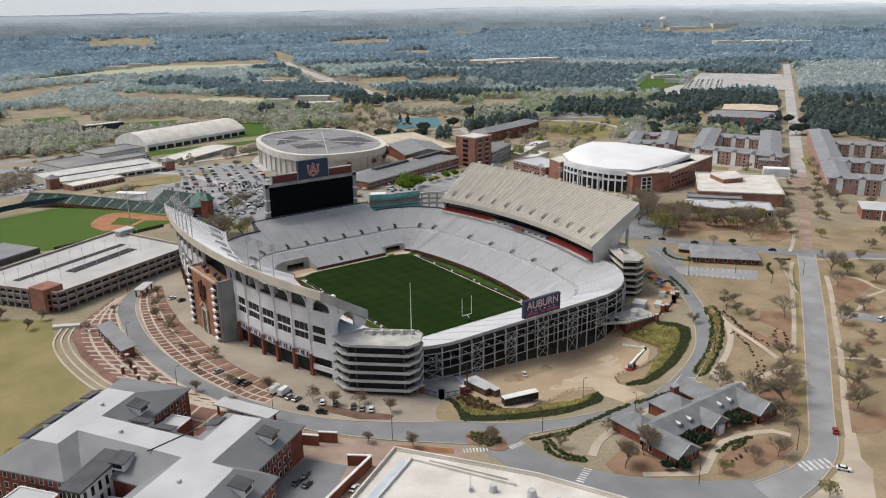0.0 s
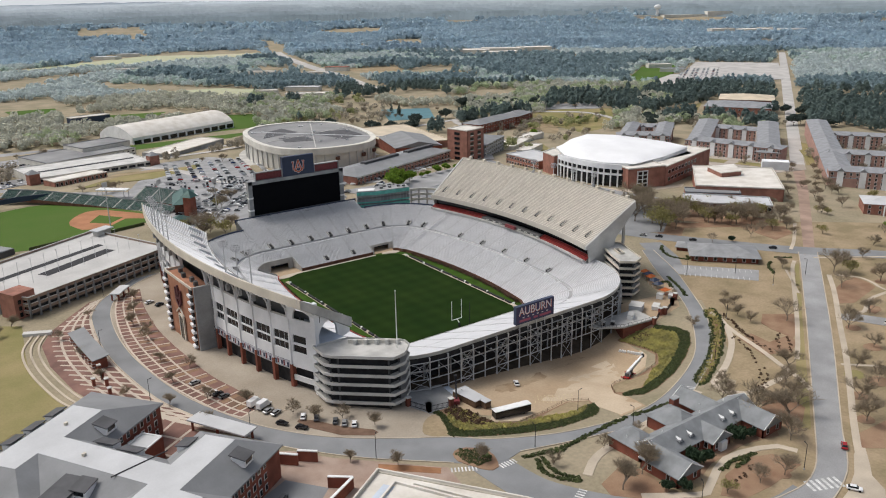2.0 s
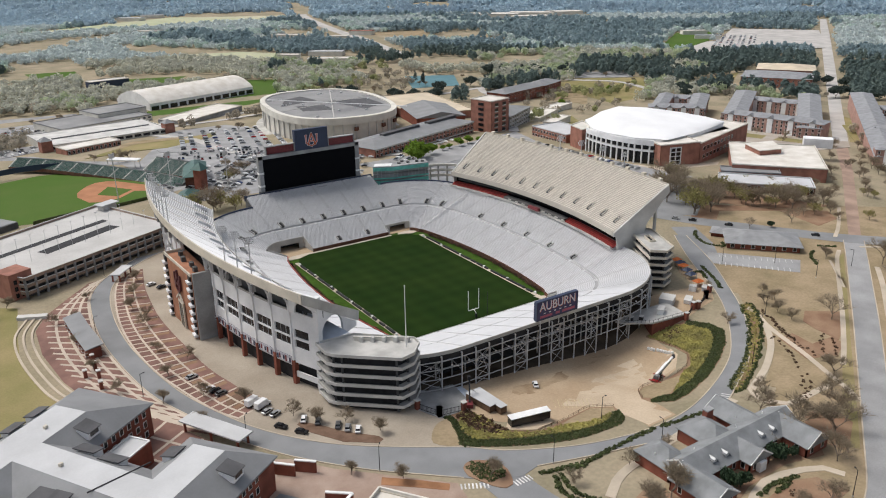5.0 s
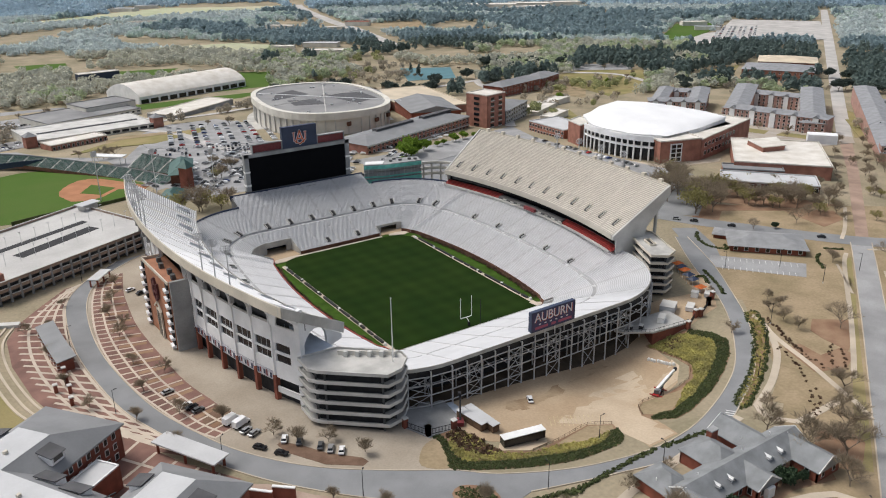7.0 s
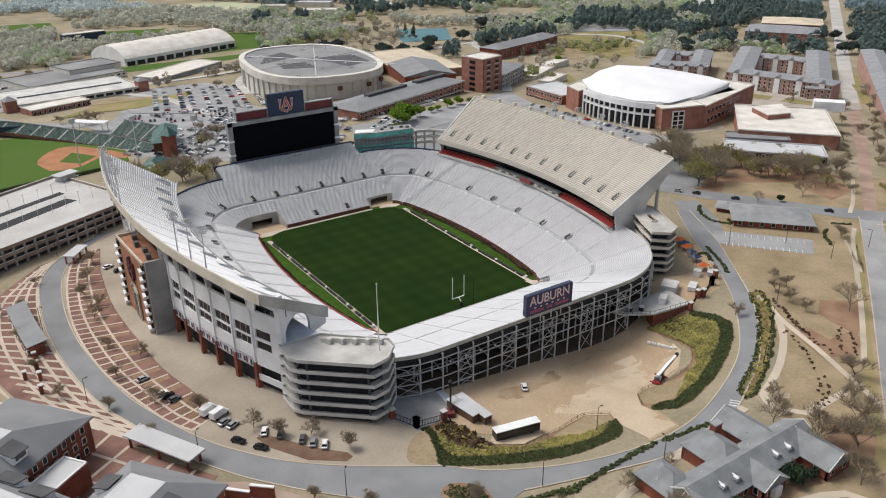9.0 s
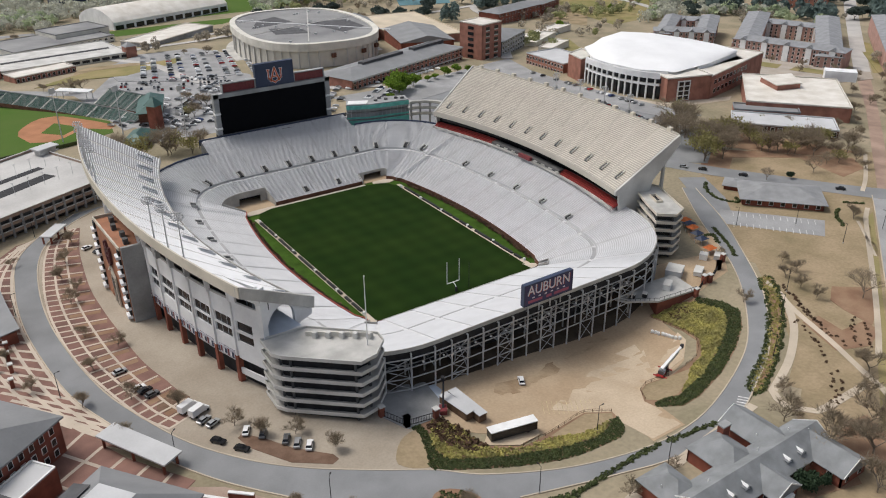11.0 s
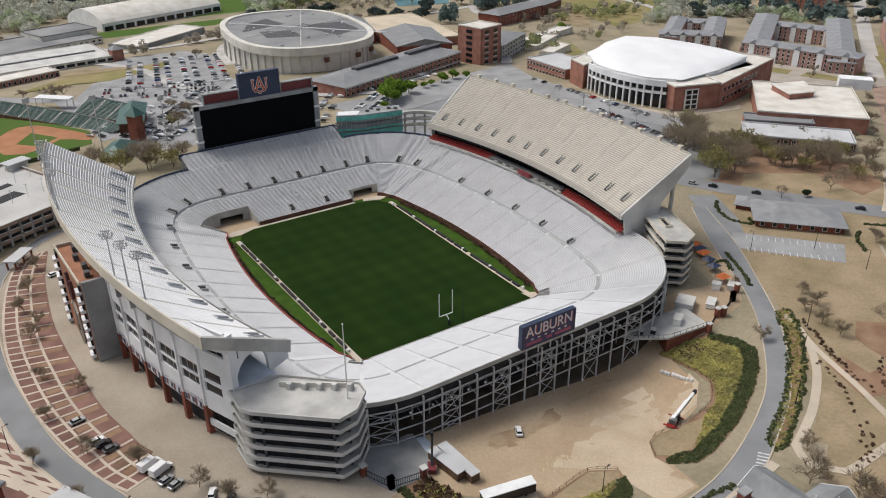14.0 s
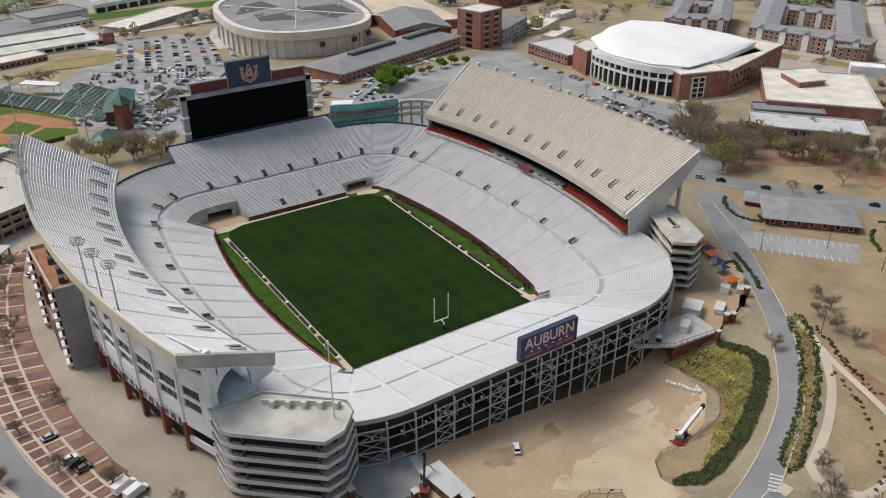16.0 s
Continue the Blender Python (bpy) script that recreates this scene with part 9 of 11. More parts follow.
bare_spots_d = [(72.3, -178.7, 1.3), (49.2, -192.7, 1.4), (37.5, -200.2, 1.4), (24.3, -209, 1.4), (176, -110.9, 0.9), (78.2, -127.8, 0.7), (115, -118, 0.6), (112.6, -126, 0.6), (105, -126.5, 0.6), (102.8, -134.2, 0.6), (101, -142, 0.6), (128.2, -172.7, 1.2), (93.5, -194.6, 1.1), (69.1, -208.3, 1.0), (56.6, -217.7, 1.3), (198.4, -151.7, 1.2), (152.5, -169.8, 0.9), (42.3, -169.1, 0.6), (118, -189, 0.8), (88, -206, 0.8), (150, -186, 1.0), (30, -178, 1.0), (30, -192, 1.2), (60, -185, 0.8)]
plant(bare_b, bare_spots_a + bare_spots_b + bare_spots_c + [(x, y, s * 1.45) for x, y, s in bare_spots_d], 4)
oak = leaf_tree("oak_tree", 5, 15, 8, BUD_TWIG, "large bare spreading oak on pine straw", 0.4, 0, None, True, 0.7)
plant(oak, [(114, -152), (173.5, -144.8, 0.8), (213, -67, 0.75), (229, -64, 0.7), (247, -38, 0.7), (185, -60, 0.6)], 7, 1.0, 1.1)
olive = leaf_tree("budding_tree", 8, 10, 5, OLIVE_LEAF, "tree with thin olive spring leaves", 0.6, 0, None, False, 0.5)
olive_spots_a = [(226, 32, 1.5), (208, -4, 1.2), (219, -12, 1.2), (221, -35, 1.1), (225, -44, 1.1), (236, -52, 1.2), (237, -66, 1.1), (201, -13, 1.0), (214, 18, 1.2), (246, -70, 1.1), (256, -62, 1.0), (228, -20, 1.1), (-16, 210, 1.2), (-30, 238, 1.1), (-60, 150, 1.4), (-48, 146, 1.4), (-36, 142, 1.3), (-30, 148, 1.1), (-42, 152, 1.3), (-70, 158, 1.2)]
olive_spots_b = [(262, 0, 0.9), (330, -60, 1.0), (340, -80, 1.2), (318, -50, 1.0), (300, -66, 1.0), (380, -20, 1.1), (372, -60, 1.2), (186, 0, 1.7), (181, -25, 1.8), (202, -16, 1.7), (223, -10, 1.7), (202, 6, 1.4), (233, -10, 1.0), (364, -10, 0.9), (301, -59, 0.9), (342, -33, 0.9), (254, -89, 0.9), (190, -11, 1.0), (203, 17, 1.5), (195, 16, 1.2), (191, -18, 1.6), (192, -28, 1.6), (202, -5, 1.2)]
olive_spots_c = [(221, -9, 1.2), (245, -34, 1.2), (244, -43, 1.2), (255, -45, 1.2), (242, -62, 1.2), (226, -19, 1.2)]
olive_spots_d = [(4.5, -219.1, 0.9), (-17.6, -214.1, 0.9), (-5.1, -216.9, 0.8), (-3, -241, 1.1), (191.9, -130.6, 1.7), (197, -137, 1.3), (206.6, 16.5, 1.7), (185, -22.6, 1.7), (208.4, -20.8, 1.3), (220.8, -3.6, 1.3), (230, -45, 1.2), (251, -43.4, 1.2), (256.5, -59, 1.2), (219.7, -31.7, 1.2), (226.8, -36.6, 1.2)]
park = olive_spots_a + olive_spots_b + olive_spots_c + olive_spots_d
park = [(x, y, s * 1.4 if 170 < x < 262 and -60 < y < 40 or 120 < y < 160 else s) for x, y, s in park]
plant(olive, park[::2], 9, 0.85, 1.15)
tall = leaf_tree("bare_park_tree", 23, 11, 5, BUD_TWIG, "tall bare park tree with fine grey brown twigs", 0.6, 0, None, True, 0.8)
plant(tall, park[1::2], 10, 0.85, 1.15)
green = leaf_tree("leafing_tree", 11, 11, 5, SPRING_LEAF, "bright fresh green spring tree", 1.2)
plant(green, [(112, 176, 1.6), (120, 182, 1.8), (128, 187, 1.5), (136, 190, 1.3), (172, 204, 0.9), (184, 208, 0.9), (194, 205, 0.8), (152, 196, 0.7), (104, 168, 0.8), (395, 330, 1.4), (300, -105, 0.6), (540, 402, 0.8), (160, 199, 0.7)], 12)
dark = leaf_tree("magnolia", 14, 7, 3.4, EVERGREEN, "dense dark evergreen tree beside the brick house", 2.6)
plant(dark, [(-27.5, -205.5, 0.8), (-31, -203, 0.7), (-13.5, -198.5, 1.0), (-9.5, -199.5, 0.9), (8.5, -198, 1.0), (12.5, -199, 1.0), (15.5, -200.5, 0.7), (196, -66, 0.8), (-168, -88, 0.5)], 15, 0.9, 1.15)


def clumps(name, label, cat, places, mat, seed, flat=0.75, kind="stuff", parent=None):
    """Many small tufts of leaves joined into one mesh: places are (x, y, z, radius)."""
    rng = np.random.default_rng(seed)
    c = np.array(places)
    n, k = len(c), 30
    q = rng.normal(0, 1, (n, k, 3))
    q[..., 2] = np.abs(q[..., 2]) * 1.1 - 0.35
    q /= np.linalg.norm(q, axis=2)[..., None]
    r = c[:, None, 3:4] * rng.uniform(0.7, 1.15, (n, k, 1))
    mid = c[:, None, :3] + q * r * (1, 1, flat)
    nrm = q + rng.normal(0, 0.55, (n, k, 3))
    e = np.cross(nrm, rng.normal(0, 1, (n, k, 3)))
    e /= np.linalg.norm(e, axis=2)[..., None]
    s = np.cross(nrm, e)
    s /= np.linalg.norm(s, axis=2)[..., None]
    size = r * rng.uniform(0.32, 0.6, (n, k, 1))
    v = np.stack([mid - e * size - s * size * 0.7, mid + e * size - s * size * 0.7, mid + s * size * 1.2], 2).reshape(-1, 3)
    ob = raw(name, v.tolist(), np.arange(len(v)).reshape(-1, 3).tolist(), mat, parent)
    return tagged(ob, label, cat, "", kind)


def scatter(poly, step, seed, rmin, rmax, jitter=0.45, lift=0.25):
    rnd = random.Random(seed)
    step, rmin, rmax = step * 0.68, rmin * 0.72, rmax * 0.78
    xs, ys = [p[0] for p in poly], [p[1] for p in poly]
    out = []
    x = min(xs)
    while x < max(xs):
        y = min(ys)
        while y < max(ys):
            px, py = x + rnd.uniform(-jitter, jitter) * step, y + rnd.uniform(-jitter, jitter) * step
            if inside(px, py, poly):
                r = rnd.uniform(rmin, rmax)
                out.append((px, py, ground_z(px, py) + r * lift, r))
            y += step
        x += step
    return out


def along_line(line, step, seed, rmin, rmax, side=0.5):
    rnd = random.Random(seed)
    out = []
    if step < 1.0:
        step, rmin, rmax = step * 0.7, rmin * 0.75, rmax * 0.8
    for p in spline(line, step):
        x, y = p[0] + rnd.uniform(-side, side), p[1] + rnd.uniform(-side, side)
        r = rnd.uniform(rmin, rmax)
        out.append((x, y, ground_z(x, y) + 0.4 * r, r))
    return out


bank_out = spline([(-59.2, -118.8), (-58.3, -122.3), (-62.3, -133.1), (-63.6, -137.4), (-55.8, -142.2), (-48.0, -146.3), (-39.8, -150.2), (-32.5, -152.9), (-25.6, -154.3), (-19.9, -154.7), (-11.6, -154.8), (-7.2, -152.1), (-5.1, -147.4)], 2.0)
bank_in = spline([(-56.3, -119.2), (-56.3, -123.5), (-58.8, -132.4), (-56.3, -137.1), (-45.6, -142.7), (-38.4, -145.6), (-30.9, -148.3), (-22.4, -150.2), (-16.9, -151.1), (-11.2, -149.4), (-8.0, -147.1)], 2.0)
bank_top = [(-11.8, -147.8), (-19.8, -147.3), (-26, -144.5), (-33, -143.4), (-38, -143.2), (-46, -138), (-47, -130), (-49, -122), (-52, -119.5)]
drape("bank_soil", bank_out + [(-4.0, -144.2), (-11.2, -139.6), (-20.1, -140.9), (-32.9, -142.5), (-37, -142.5), (-46.5, -136.5), (-47, -126), (-50.5, -118.5)], PINE_STRAW, 0.13, "brown mulch on the planted bank of the lot", "planting bed")
drape("fenced_patch", [(-27.5, -143.2), (-19.8, -141.6), (-11.2, -140.2), (-4.6, -144.7), (-7.3, -147.9), (-15.8, -149.3), (-23.8, -145.8)], TAN_GRASS, 0.16, "dry grass patch inside the lot fence", "lawn")
drape("timber_deck", [(-46.4, -136.6), (-37.5, -142.0), (-29.8, -141.2), (-28.4, -138.6), (-42.2, -132.8)], LOT_PATCH, 0.45, "pale gravel pad below the black trailer", "paving", skirt=1.2)
clumps("bank_shrubs", "yellow green shrubs on the bank of the lot", "shrubs", scatter(bank_in[3:] + bank_top, 0.85, 31, 0.3, 0.8, 0.9), SHRUB_LEAF, 32, 1.15)
clumps("bank_shrubs", "brown bare shrubs on the bank of the lot", "shrubs", scatter([(-55, -121), (-50, -120), (-47, -126), (-46, -137), (-49, -138), (-55, -131)], 1.3, 131, 0.6, 1.4, 0.9), BROWN_SHRUB, 132)
clumps("hedge", "dark clipped hedge round the lot bank", "hedge", scatter(bank_out + bank_in[::-1], 0.7, 33, 0.36, 0.6, 0.5, 0.3), HEDGE_LEAF, 34)
drape("bank_soil", [(50.0, -108.4), (51.1, -114.0), (51.5, -123.6), (49.7, -131.0), (41.5, -137.8), (34.7, -139.0), (26.8, -140.2), (16.0, -138.8), (11.8, -140.7), (7.7, -146.0), (7.9, -150.0), (14.3, -155.2), (22.1, -154.9), (38.1, -150.4), (52.9, -144.3), (65.0, -137.6), (72.8, -130.4), (73.4, -123.4), (69.5, -114.2), (60.6, -110.7)], PINE_STRAW, 0.12, "brown mulch on the bank beside the crane", "planting bed")
drape("fenced_patch", [(26.4, -140.6), (16.0, -139.2), (12.0, -141.0), (8.7, -145.7), (11.3, -148.3), (18.4, -149.7), (27.9, -145.9), (34.5, -141.9)], TAN_GRASS, 0.16, "dry grass patch beside the crane", "lawn")
clumps("bank_shrubs", "yellow green shrubs on the bank beside the crane", "shrubs", scatter([(50.9, -109.2), (51.9, -115.0), (52.5, -124.7), (50.5, -132.3), (42.9, -139.0), (34.6, -141.5), (27.9, -145.9), (20.4, -149.7), (32.9, -147.0), (46.4, -141.5), (59.0, -135.2), (64.6, -131.3), (69.3, -126.5), (66.4, -115.6), (60.6, -111.1)], 0.72, 35, 0.35, 0.8, 0.8), SHRUB_LEAF, 36, 1.25)
clumps("bank_shrubs", "brown bare shrubs among the bank shrubs", "shrubs", scatter([(53.6, -111.2), (62.3, -112.3), (63.9, -118.6), (55.3, -118.6)], 1.7, 136, 0.5, 1.1, 0.9), BROWN_SHRUB, 137)
clumps("hedge", "dark clipped hedge along the ring road", "hedge", scatter([(66.4, -115.6), (69.3, -126.6), (64.6, -131.5), (59.0, -135.3), (46.5, -141.4), (32.9, -147.0), (17.9, -150.8), (12.9, -148.8), (9.2, -148.8), (8.2, -150.4), (14.4, -154.9), (22.1, -154.5), (38.1, -150.1), (52.9, -144.0), (65.1, -137.2), (72.8, -130.4), (73.4, -123.4), (69.5, -114.2)], 0.7, 37, 0.36, 0.6, 0.5, 0.3), HEDGE_LEAF, 38)
strip_in = [(96.1, -121.0), (85.6, -132.4), (74.1, -141.6), (59.2, -150.8), (40.6, -159.3), (35.2, -162.3)]
strip_out = [(100.4, -121.5), (97.9, -126.5), (86.5, -137.9), (68.6, -150.4), (56.5, -156.8), (40.1, -164.5), (35, -165)]
drape("hedge_soil", spline(strip_in) + spline(strip_out)[::-1], PINE_STRAW, 0.1, "brown mulch in the hedge strip", "planting bed")
for sd, ln in ((39, strip_in), (239, strip_out)):
    clumps("hedge", "dark clipped hedge row beside the ring road", "hedge", along_line(ln, 0.6, sd, 0.45, 0.75, 0.8), HEDGE_LEAF, sd + 1)
clumps("bed_shrubs", "rows of yellow green shrubs inside the hedge strip", "shrubs", scatter(spline(strip_in) + spline(strip_out)[::-1], 1.6, 41, 0.4, 0.75), SHRUB_LEAF, 42)
for i, ln in enumerate(([(98.9, -129.3), (92.4, -140.2), (86.2, -151.3), (80.6, -165.5)], [(96, -134), (88.6, -146.2), (82.7, -158.1)], [(80.5, -146.7), (74.1, -160.5), (66, -168)], [(97.8, -162.8), (91.8, -167.1), (86.9, -170.0), (80, -173)], [(63.9, -172.3), (58, -176), (50.0, -183)], [(62, -177), (54, -180), (46.7, -181)], [(98, -158), (89.8, -163.1), (84, -168)], [(2, -210), (-6, -212), (-12, -212.5)])):
    clumps("path_shrubs", "rows of small brown shrubs along the path", "shrubs", along_line(ln, 1.8, 50 + i, 0.32, 0.6, 0.9), BROWN_SHRUB, 60 + i)
for i, ln in enumerate(([(-53, -162), (-44.4, -164.3), (-36, -165.5), (-27.5, -164.6), (-15.9, -164.1), (-6, -164.1)], [(-3, -164.6), (8, -166), (14, -167)], [(-50, -166), (-52.6, -170), (-53.6, -174.2), (-50.8, -180), (-47.4, -183)], [(-48, -166), (-50, -171), (-50.1, -176.8), (-47.0, -182)], [(-39, -166.5), (-45, -165.8)], [(18, -168.5), (24, -169)], [(-9, -205.8), (0, -205), (7, -206.5)], [(-4, -207.5), (3, -207.5)], [(108, -92), (112, -86), (106, -84)], [(158, -45), (150, -52), (146, -62), (150, -70), (154, -66)], [(118, -82), (110, -96), (104, -104)], [(181, -101), (174, -104), (166, -112)], [(190, -98), (196, -104)])):
    clumps("low_hedge", "low dark green hedge along the kerb", "hedge", along_line(ln, 0.75, 70 + i, 0.6, 0.9, 0.5), HEDGE_LEAF, 80 + i)
clumps("island_shrubs", "small dark shrubs in rows on the traffic island", "shrubs", scatter([(-70.4, -151), (-69.6, -147.5), (-66.4, -146), (-62.6, -148.5), (-60.5, -152.8), (-61.4, -156.4), (-66, -158), (-68.5, -157)], 1.9, 91, 0.75, 1.0, 0.12), HEDGE_LEAF, 92)


# planting along the field walls
for sx, ks in ((1, range(40, 72)), (-1, range(128, 160))):
    pl = [LINES[0][k] for k in ks]
    pl = [(x - 1.4 * sx, y) for x, y in pl]
    rnd = random.Random(95 + sx)
    pts = []
    for p in spline(pl, 0.8):
        pts.append((p[0] + rnd.uniform(-0.5, 0.5), p[1], 0.55, rnd.uniform(0.6, 0.95)))
    clumps("wall_hedge", "brown green hedge along the foot of the stand", "hedge", pts, BROWN_SHRUB, 97 + sx)

# ---------------------------------------------------------------- far woods
clearing_shapes_a = [[(-24, 380), (60, 356), (60, 300), (40, 200), (-60, 170), (-70, 300)], [(-135, 680), (-30, 665), (-34, 535), (-140, 500)], [(-110, 380), (20, 380), (20, 500), (-110, 500)], [(-100, 490), (40, 460), (140, 510), (205, 640), (195, 745), (20, 715), (-60, 610)], [(0, 800), (170, 790), (170, 900), (20, 930)], [(-50, 930), (50, 930), (50, 1160), (-50, 1160)], [(50, 240), (210, 240), (290, 300), (290, 470), (210, 470), (60, 460)], [(200, 180), (520, 330), (520, 480), (360, 480), (290, 300)]]
clearing_shapes_b = [[(200, -80), (400, -80), (560, 60), (640, 180), (640, 300), (400, 330), (220, 220)], [(360, -60), (440, -130), (720, 60), (740, 150), (660, 190), (420, 60)], [(528, 488), (625, 516), (659, 447), (538, 340), (467, 325), (493, 411)], [(676, 394), (798, 405), (720, 356), (616, 344)], [(690, 240), (880, 330), (840, 420), (690, 350)], [(-40, 1640), (65, 1800), (328, 1974), (571, 2103), (785, 2010), (714, 1767), (404, 1725), (186, 1700)], [(-60, 1420), (14, 1506), (227, 1612), (237, 1531), (105, 1421), (8, 1261), (-60, 1260)]]
clearing_shapes_c = [[(159, 1371), (369, 1046), (308, 916), (150, 1165)], [(558, 3390), (843, 3390), (745, 2974), (502, 3034)], [(1018, 712), (1111, 698), (1338, 838), (1438, 686), (1160, 488), (1044, 532), (880, 550)], [(956, 690), (1168, 848), (1265, 819), (1100, 700), (890, 604)], [(560, 1320), (800, 1240), (700, 1060), (520, 1100)], [(1040, 1340), (1180, 1480), (1430, 1400), (1360, 1280), (1140, 1280)], [(2640, 1990), (2840, 1840), (3080, 1800), (3060, 2000), (2800, 2200), (2650, 2210)], [(2330, 1280), (2560, 1240), (2560, 1500), (2330, 1560)]]
clearing_shapes_d = [[(390, 560), (500, 560), (500, 640), (400, 650)], [(340, 840), (470, 840), (470, 990), (330, 990)], [(-60, 130), (60, 130), (60, 440), (-60, 440)], [(-200, 130), (-40, 130), (-40, 440), (-200, 440)], [(420, 1180), (520, 1180), (540, 1320), (440, 1320)], [(230, 1520), (350, 1540), (350, 1600), (230, 1600)], [(300, 1960), (480, 1960), (480, 2120), (300, 2120)]]
CLEAR = clearing_shapes_a + clearing_shapes_b + clearing_shapes_c + clearing_shapes_d
BOX = [(min(p[0] for p in c), max(p[0] for p in c), min(p[1] for p in c), max(p[1] for p in c)) for c in CLEAR]
WIND = spline([(1065, 2770), (910, 2181), (765, 1802), (655, 1408), (605, 1176), (557, 998), (517, 852)], 20)
STRAIGHT = spline([(456, 48), (652, 171), (897, 328), (1326, 602), (1704, 844)], 20)


def clear_at(x, y):
    for c, (a, b, d, e) in zip(CLEAR, BOX):
        if a < x < b and d < y < e and inside(x, y, c):
            return True
    return False


def near_line(x, y, line, w):
    return any((x - p[0]) ** 2 + (y - p[1]) ** 2 < w * w for p in line)


def build_woods():
    rnd = random.Random(77)
    rng = np.random.default_rng(5)
    sets = {(k, b): [] for k in ("pine", "bare", "olive") for b in range(4)}
    eye = (-150, -250)
    for r0, r1, step in ((420, 900, 10.0), (900, 1600, 12.5), (1600, 2400, 18), (2400, 3200, 26), (3200, 3960, 34)):
        x = -400.0
        while x < 4600:
            y = -500.0
            while y < 4600:
                px, py = x + rnd.uniform(-0.5, 0.5) * step, y + rnd.uniform(-0.5, 0.5) * step
                y += step
                dx, dy = px - eye[0], py - eye[1]
                d = math.hypot(dx, dy)
                if not (r0 <= d < r1):
                    continue
                az = math.degrees(math.atan2(dx, dy))
                if not (-4 < az < 74):
                    continue
                if clear_at(px, py) or (d < 3000 and near_line(px, py, WIND, 22 + step * 0.4)) or (d < 2400 and near_line(px, py, STRAIGHT, 14 + step * 0.4)):
                    continue
                k = noise.noise((px / 260, py / 260, 1.3)) + 0.5 * noise.noise((px / 80, py / 80, 4.1))
                if 24 < az < 50 and 720 < d < 2000:
                    k += 0.30
                elif az > 53 and d < 1500:
                    k += 0.42
                elif az < 21 and d < 2600:
                    k -= 0.30
                gap = noise.noise((px / 420, py / 420, 9.0)) + 0.4 * noise.noise((px / 120, py / 120, 2.0))
                if d < 760 and gap < -0.02 or d < 1300 and gap < -0.24 or gap < -0.42:
                    continue
                kind = "pine" if k > 0.14 else ("bare" if k < -0.16 or rnd.random() < 0.5 else "olive")
                hh = rnd.uniform(13, 21) if kind == "pine" else rnd.uniform(9, 15)
                rad = step * (rnd.uniform(0.42, 0.66) if d < 2200 else rnd.uniform(0.5, 0.75))
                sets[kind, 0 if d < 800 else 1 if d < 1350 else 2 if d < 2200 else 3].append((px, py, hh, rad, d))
            x += step
    for cx, cy, n, sx, sy, kind in ((334, 690, 40, 60, 40, "bare"), (331, 600, 30, 40, 30, "bare"), (478, 590, 30, 50, 20, "pine"), (443, 418, 26, 40, 26, "bare"), (500, 390, 26, 40, 24, "olive"), (590, 390, 20, 30, 24, "bare"), (683, 435, 24, 40, 30, "pine"), (345, 796, 40, 60, 40, "olive"), (210, 540, 30, 40, 24, "bare"), (-90, 690, 30, 40, 24, "bare"), (90, 800, 40, 60, 20, "bare"), (-100, 640, 30, 40, 30, "bare"), (270, 650, 40, 36, 30, "olive"), (560, 60, 16, 60, 14, "bare"), (660, 300, 24, 40, 30, "bare"), (400, 330, 14, 30, 30, "bare"), (330, 260, 10, 24, 24, "olive"), (690, 520, 30, 60, 30, "pine")):
        for i in range(n):
            px, py = cx + rnd.gauss(0, sx), cy + rnd.gauss(0, sy)
            if clear_at(px, py) and py > 440 or math.hypot(px - 138, py - 362) < 95:
                continue
            sets[kind, 0].append((px, py, rnd.uniform(13, 19) if kind == "pine" else rnd.uniform(7, 12), rnd.uniform(3.5, 5.5), math.hypot(px + 150, py + 250)))
    # the later bands take the colours that hold the distance haze
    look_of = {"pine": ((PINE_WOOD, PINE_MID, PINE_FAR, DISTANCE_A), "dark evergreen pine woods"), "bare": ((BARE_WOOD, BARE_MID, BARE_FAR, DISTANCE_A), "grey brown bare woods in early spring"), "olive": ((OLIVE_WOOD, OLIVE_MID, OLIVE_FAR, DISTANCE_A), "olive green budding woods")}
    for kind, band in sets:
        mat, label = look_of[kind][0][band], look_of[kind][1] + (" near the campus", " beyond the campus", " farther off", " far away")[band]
        vs, fs, o = [], [], 0
        # crowns of loose tufts, turned outwards
        if sets[kind, band]:
            for px, py, hh, rad, d in sets[kind, band]:
                g = ground_z(px, py) + 14 * noise.noise((px / 900, py / 900, 0)) * smooth(900, 2500, math.hypot(px, py))
                n = (80, 56, 30, 14)[band]
                q = rng.normal(0, 1, (n, 3))
                q /= np.linalg.norm(q, axis=1)[:, None]
                q *= rng.uniform(0.25, 1.0, (n, 1)) ** 0.5
                c = q * (rad, rad, hh * 0.42) * rng.uniform(0.8, 1.1) + (px, py, g + hh * 0.56)
                if kind == "pine":
                    c[:, :2] = (px, py) + (c[:, :2] - (px, py)) * np.clip(1.25 - (c[:, 2:3] - g) / hh * 0.9, 0.3, 1.1)
                u = q / np.linalg.norm(q, axis=1)[:, None] * (1, 1, 0.7) + rng.normal(0, 0.45, (n, 3)) + (0, 0, 0.25)
                e = np.cross(u, rng.normal(0, 1, (n, 3)))
                e /= np.linalg.norm(e, axis=1)[:, None]
                s = np.cross(u, e)
                s /= np.linalg.norm(s, axis=1)[:, None]
                size = rad * (0.40, 0.48, 0.62, 0.8)[band]
                wide = size * (0.62 if kind == "pine" else 0.42 if kind == "bare" else 0.55)
                v = np.stack([c - e * size * 0.5 - s * wide, c - e * size * 0.5 + s * wide, c + e * size * 0.7], 1).reshape(-1, 3)
                vs.append(v)
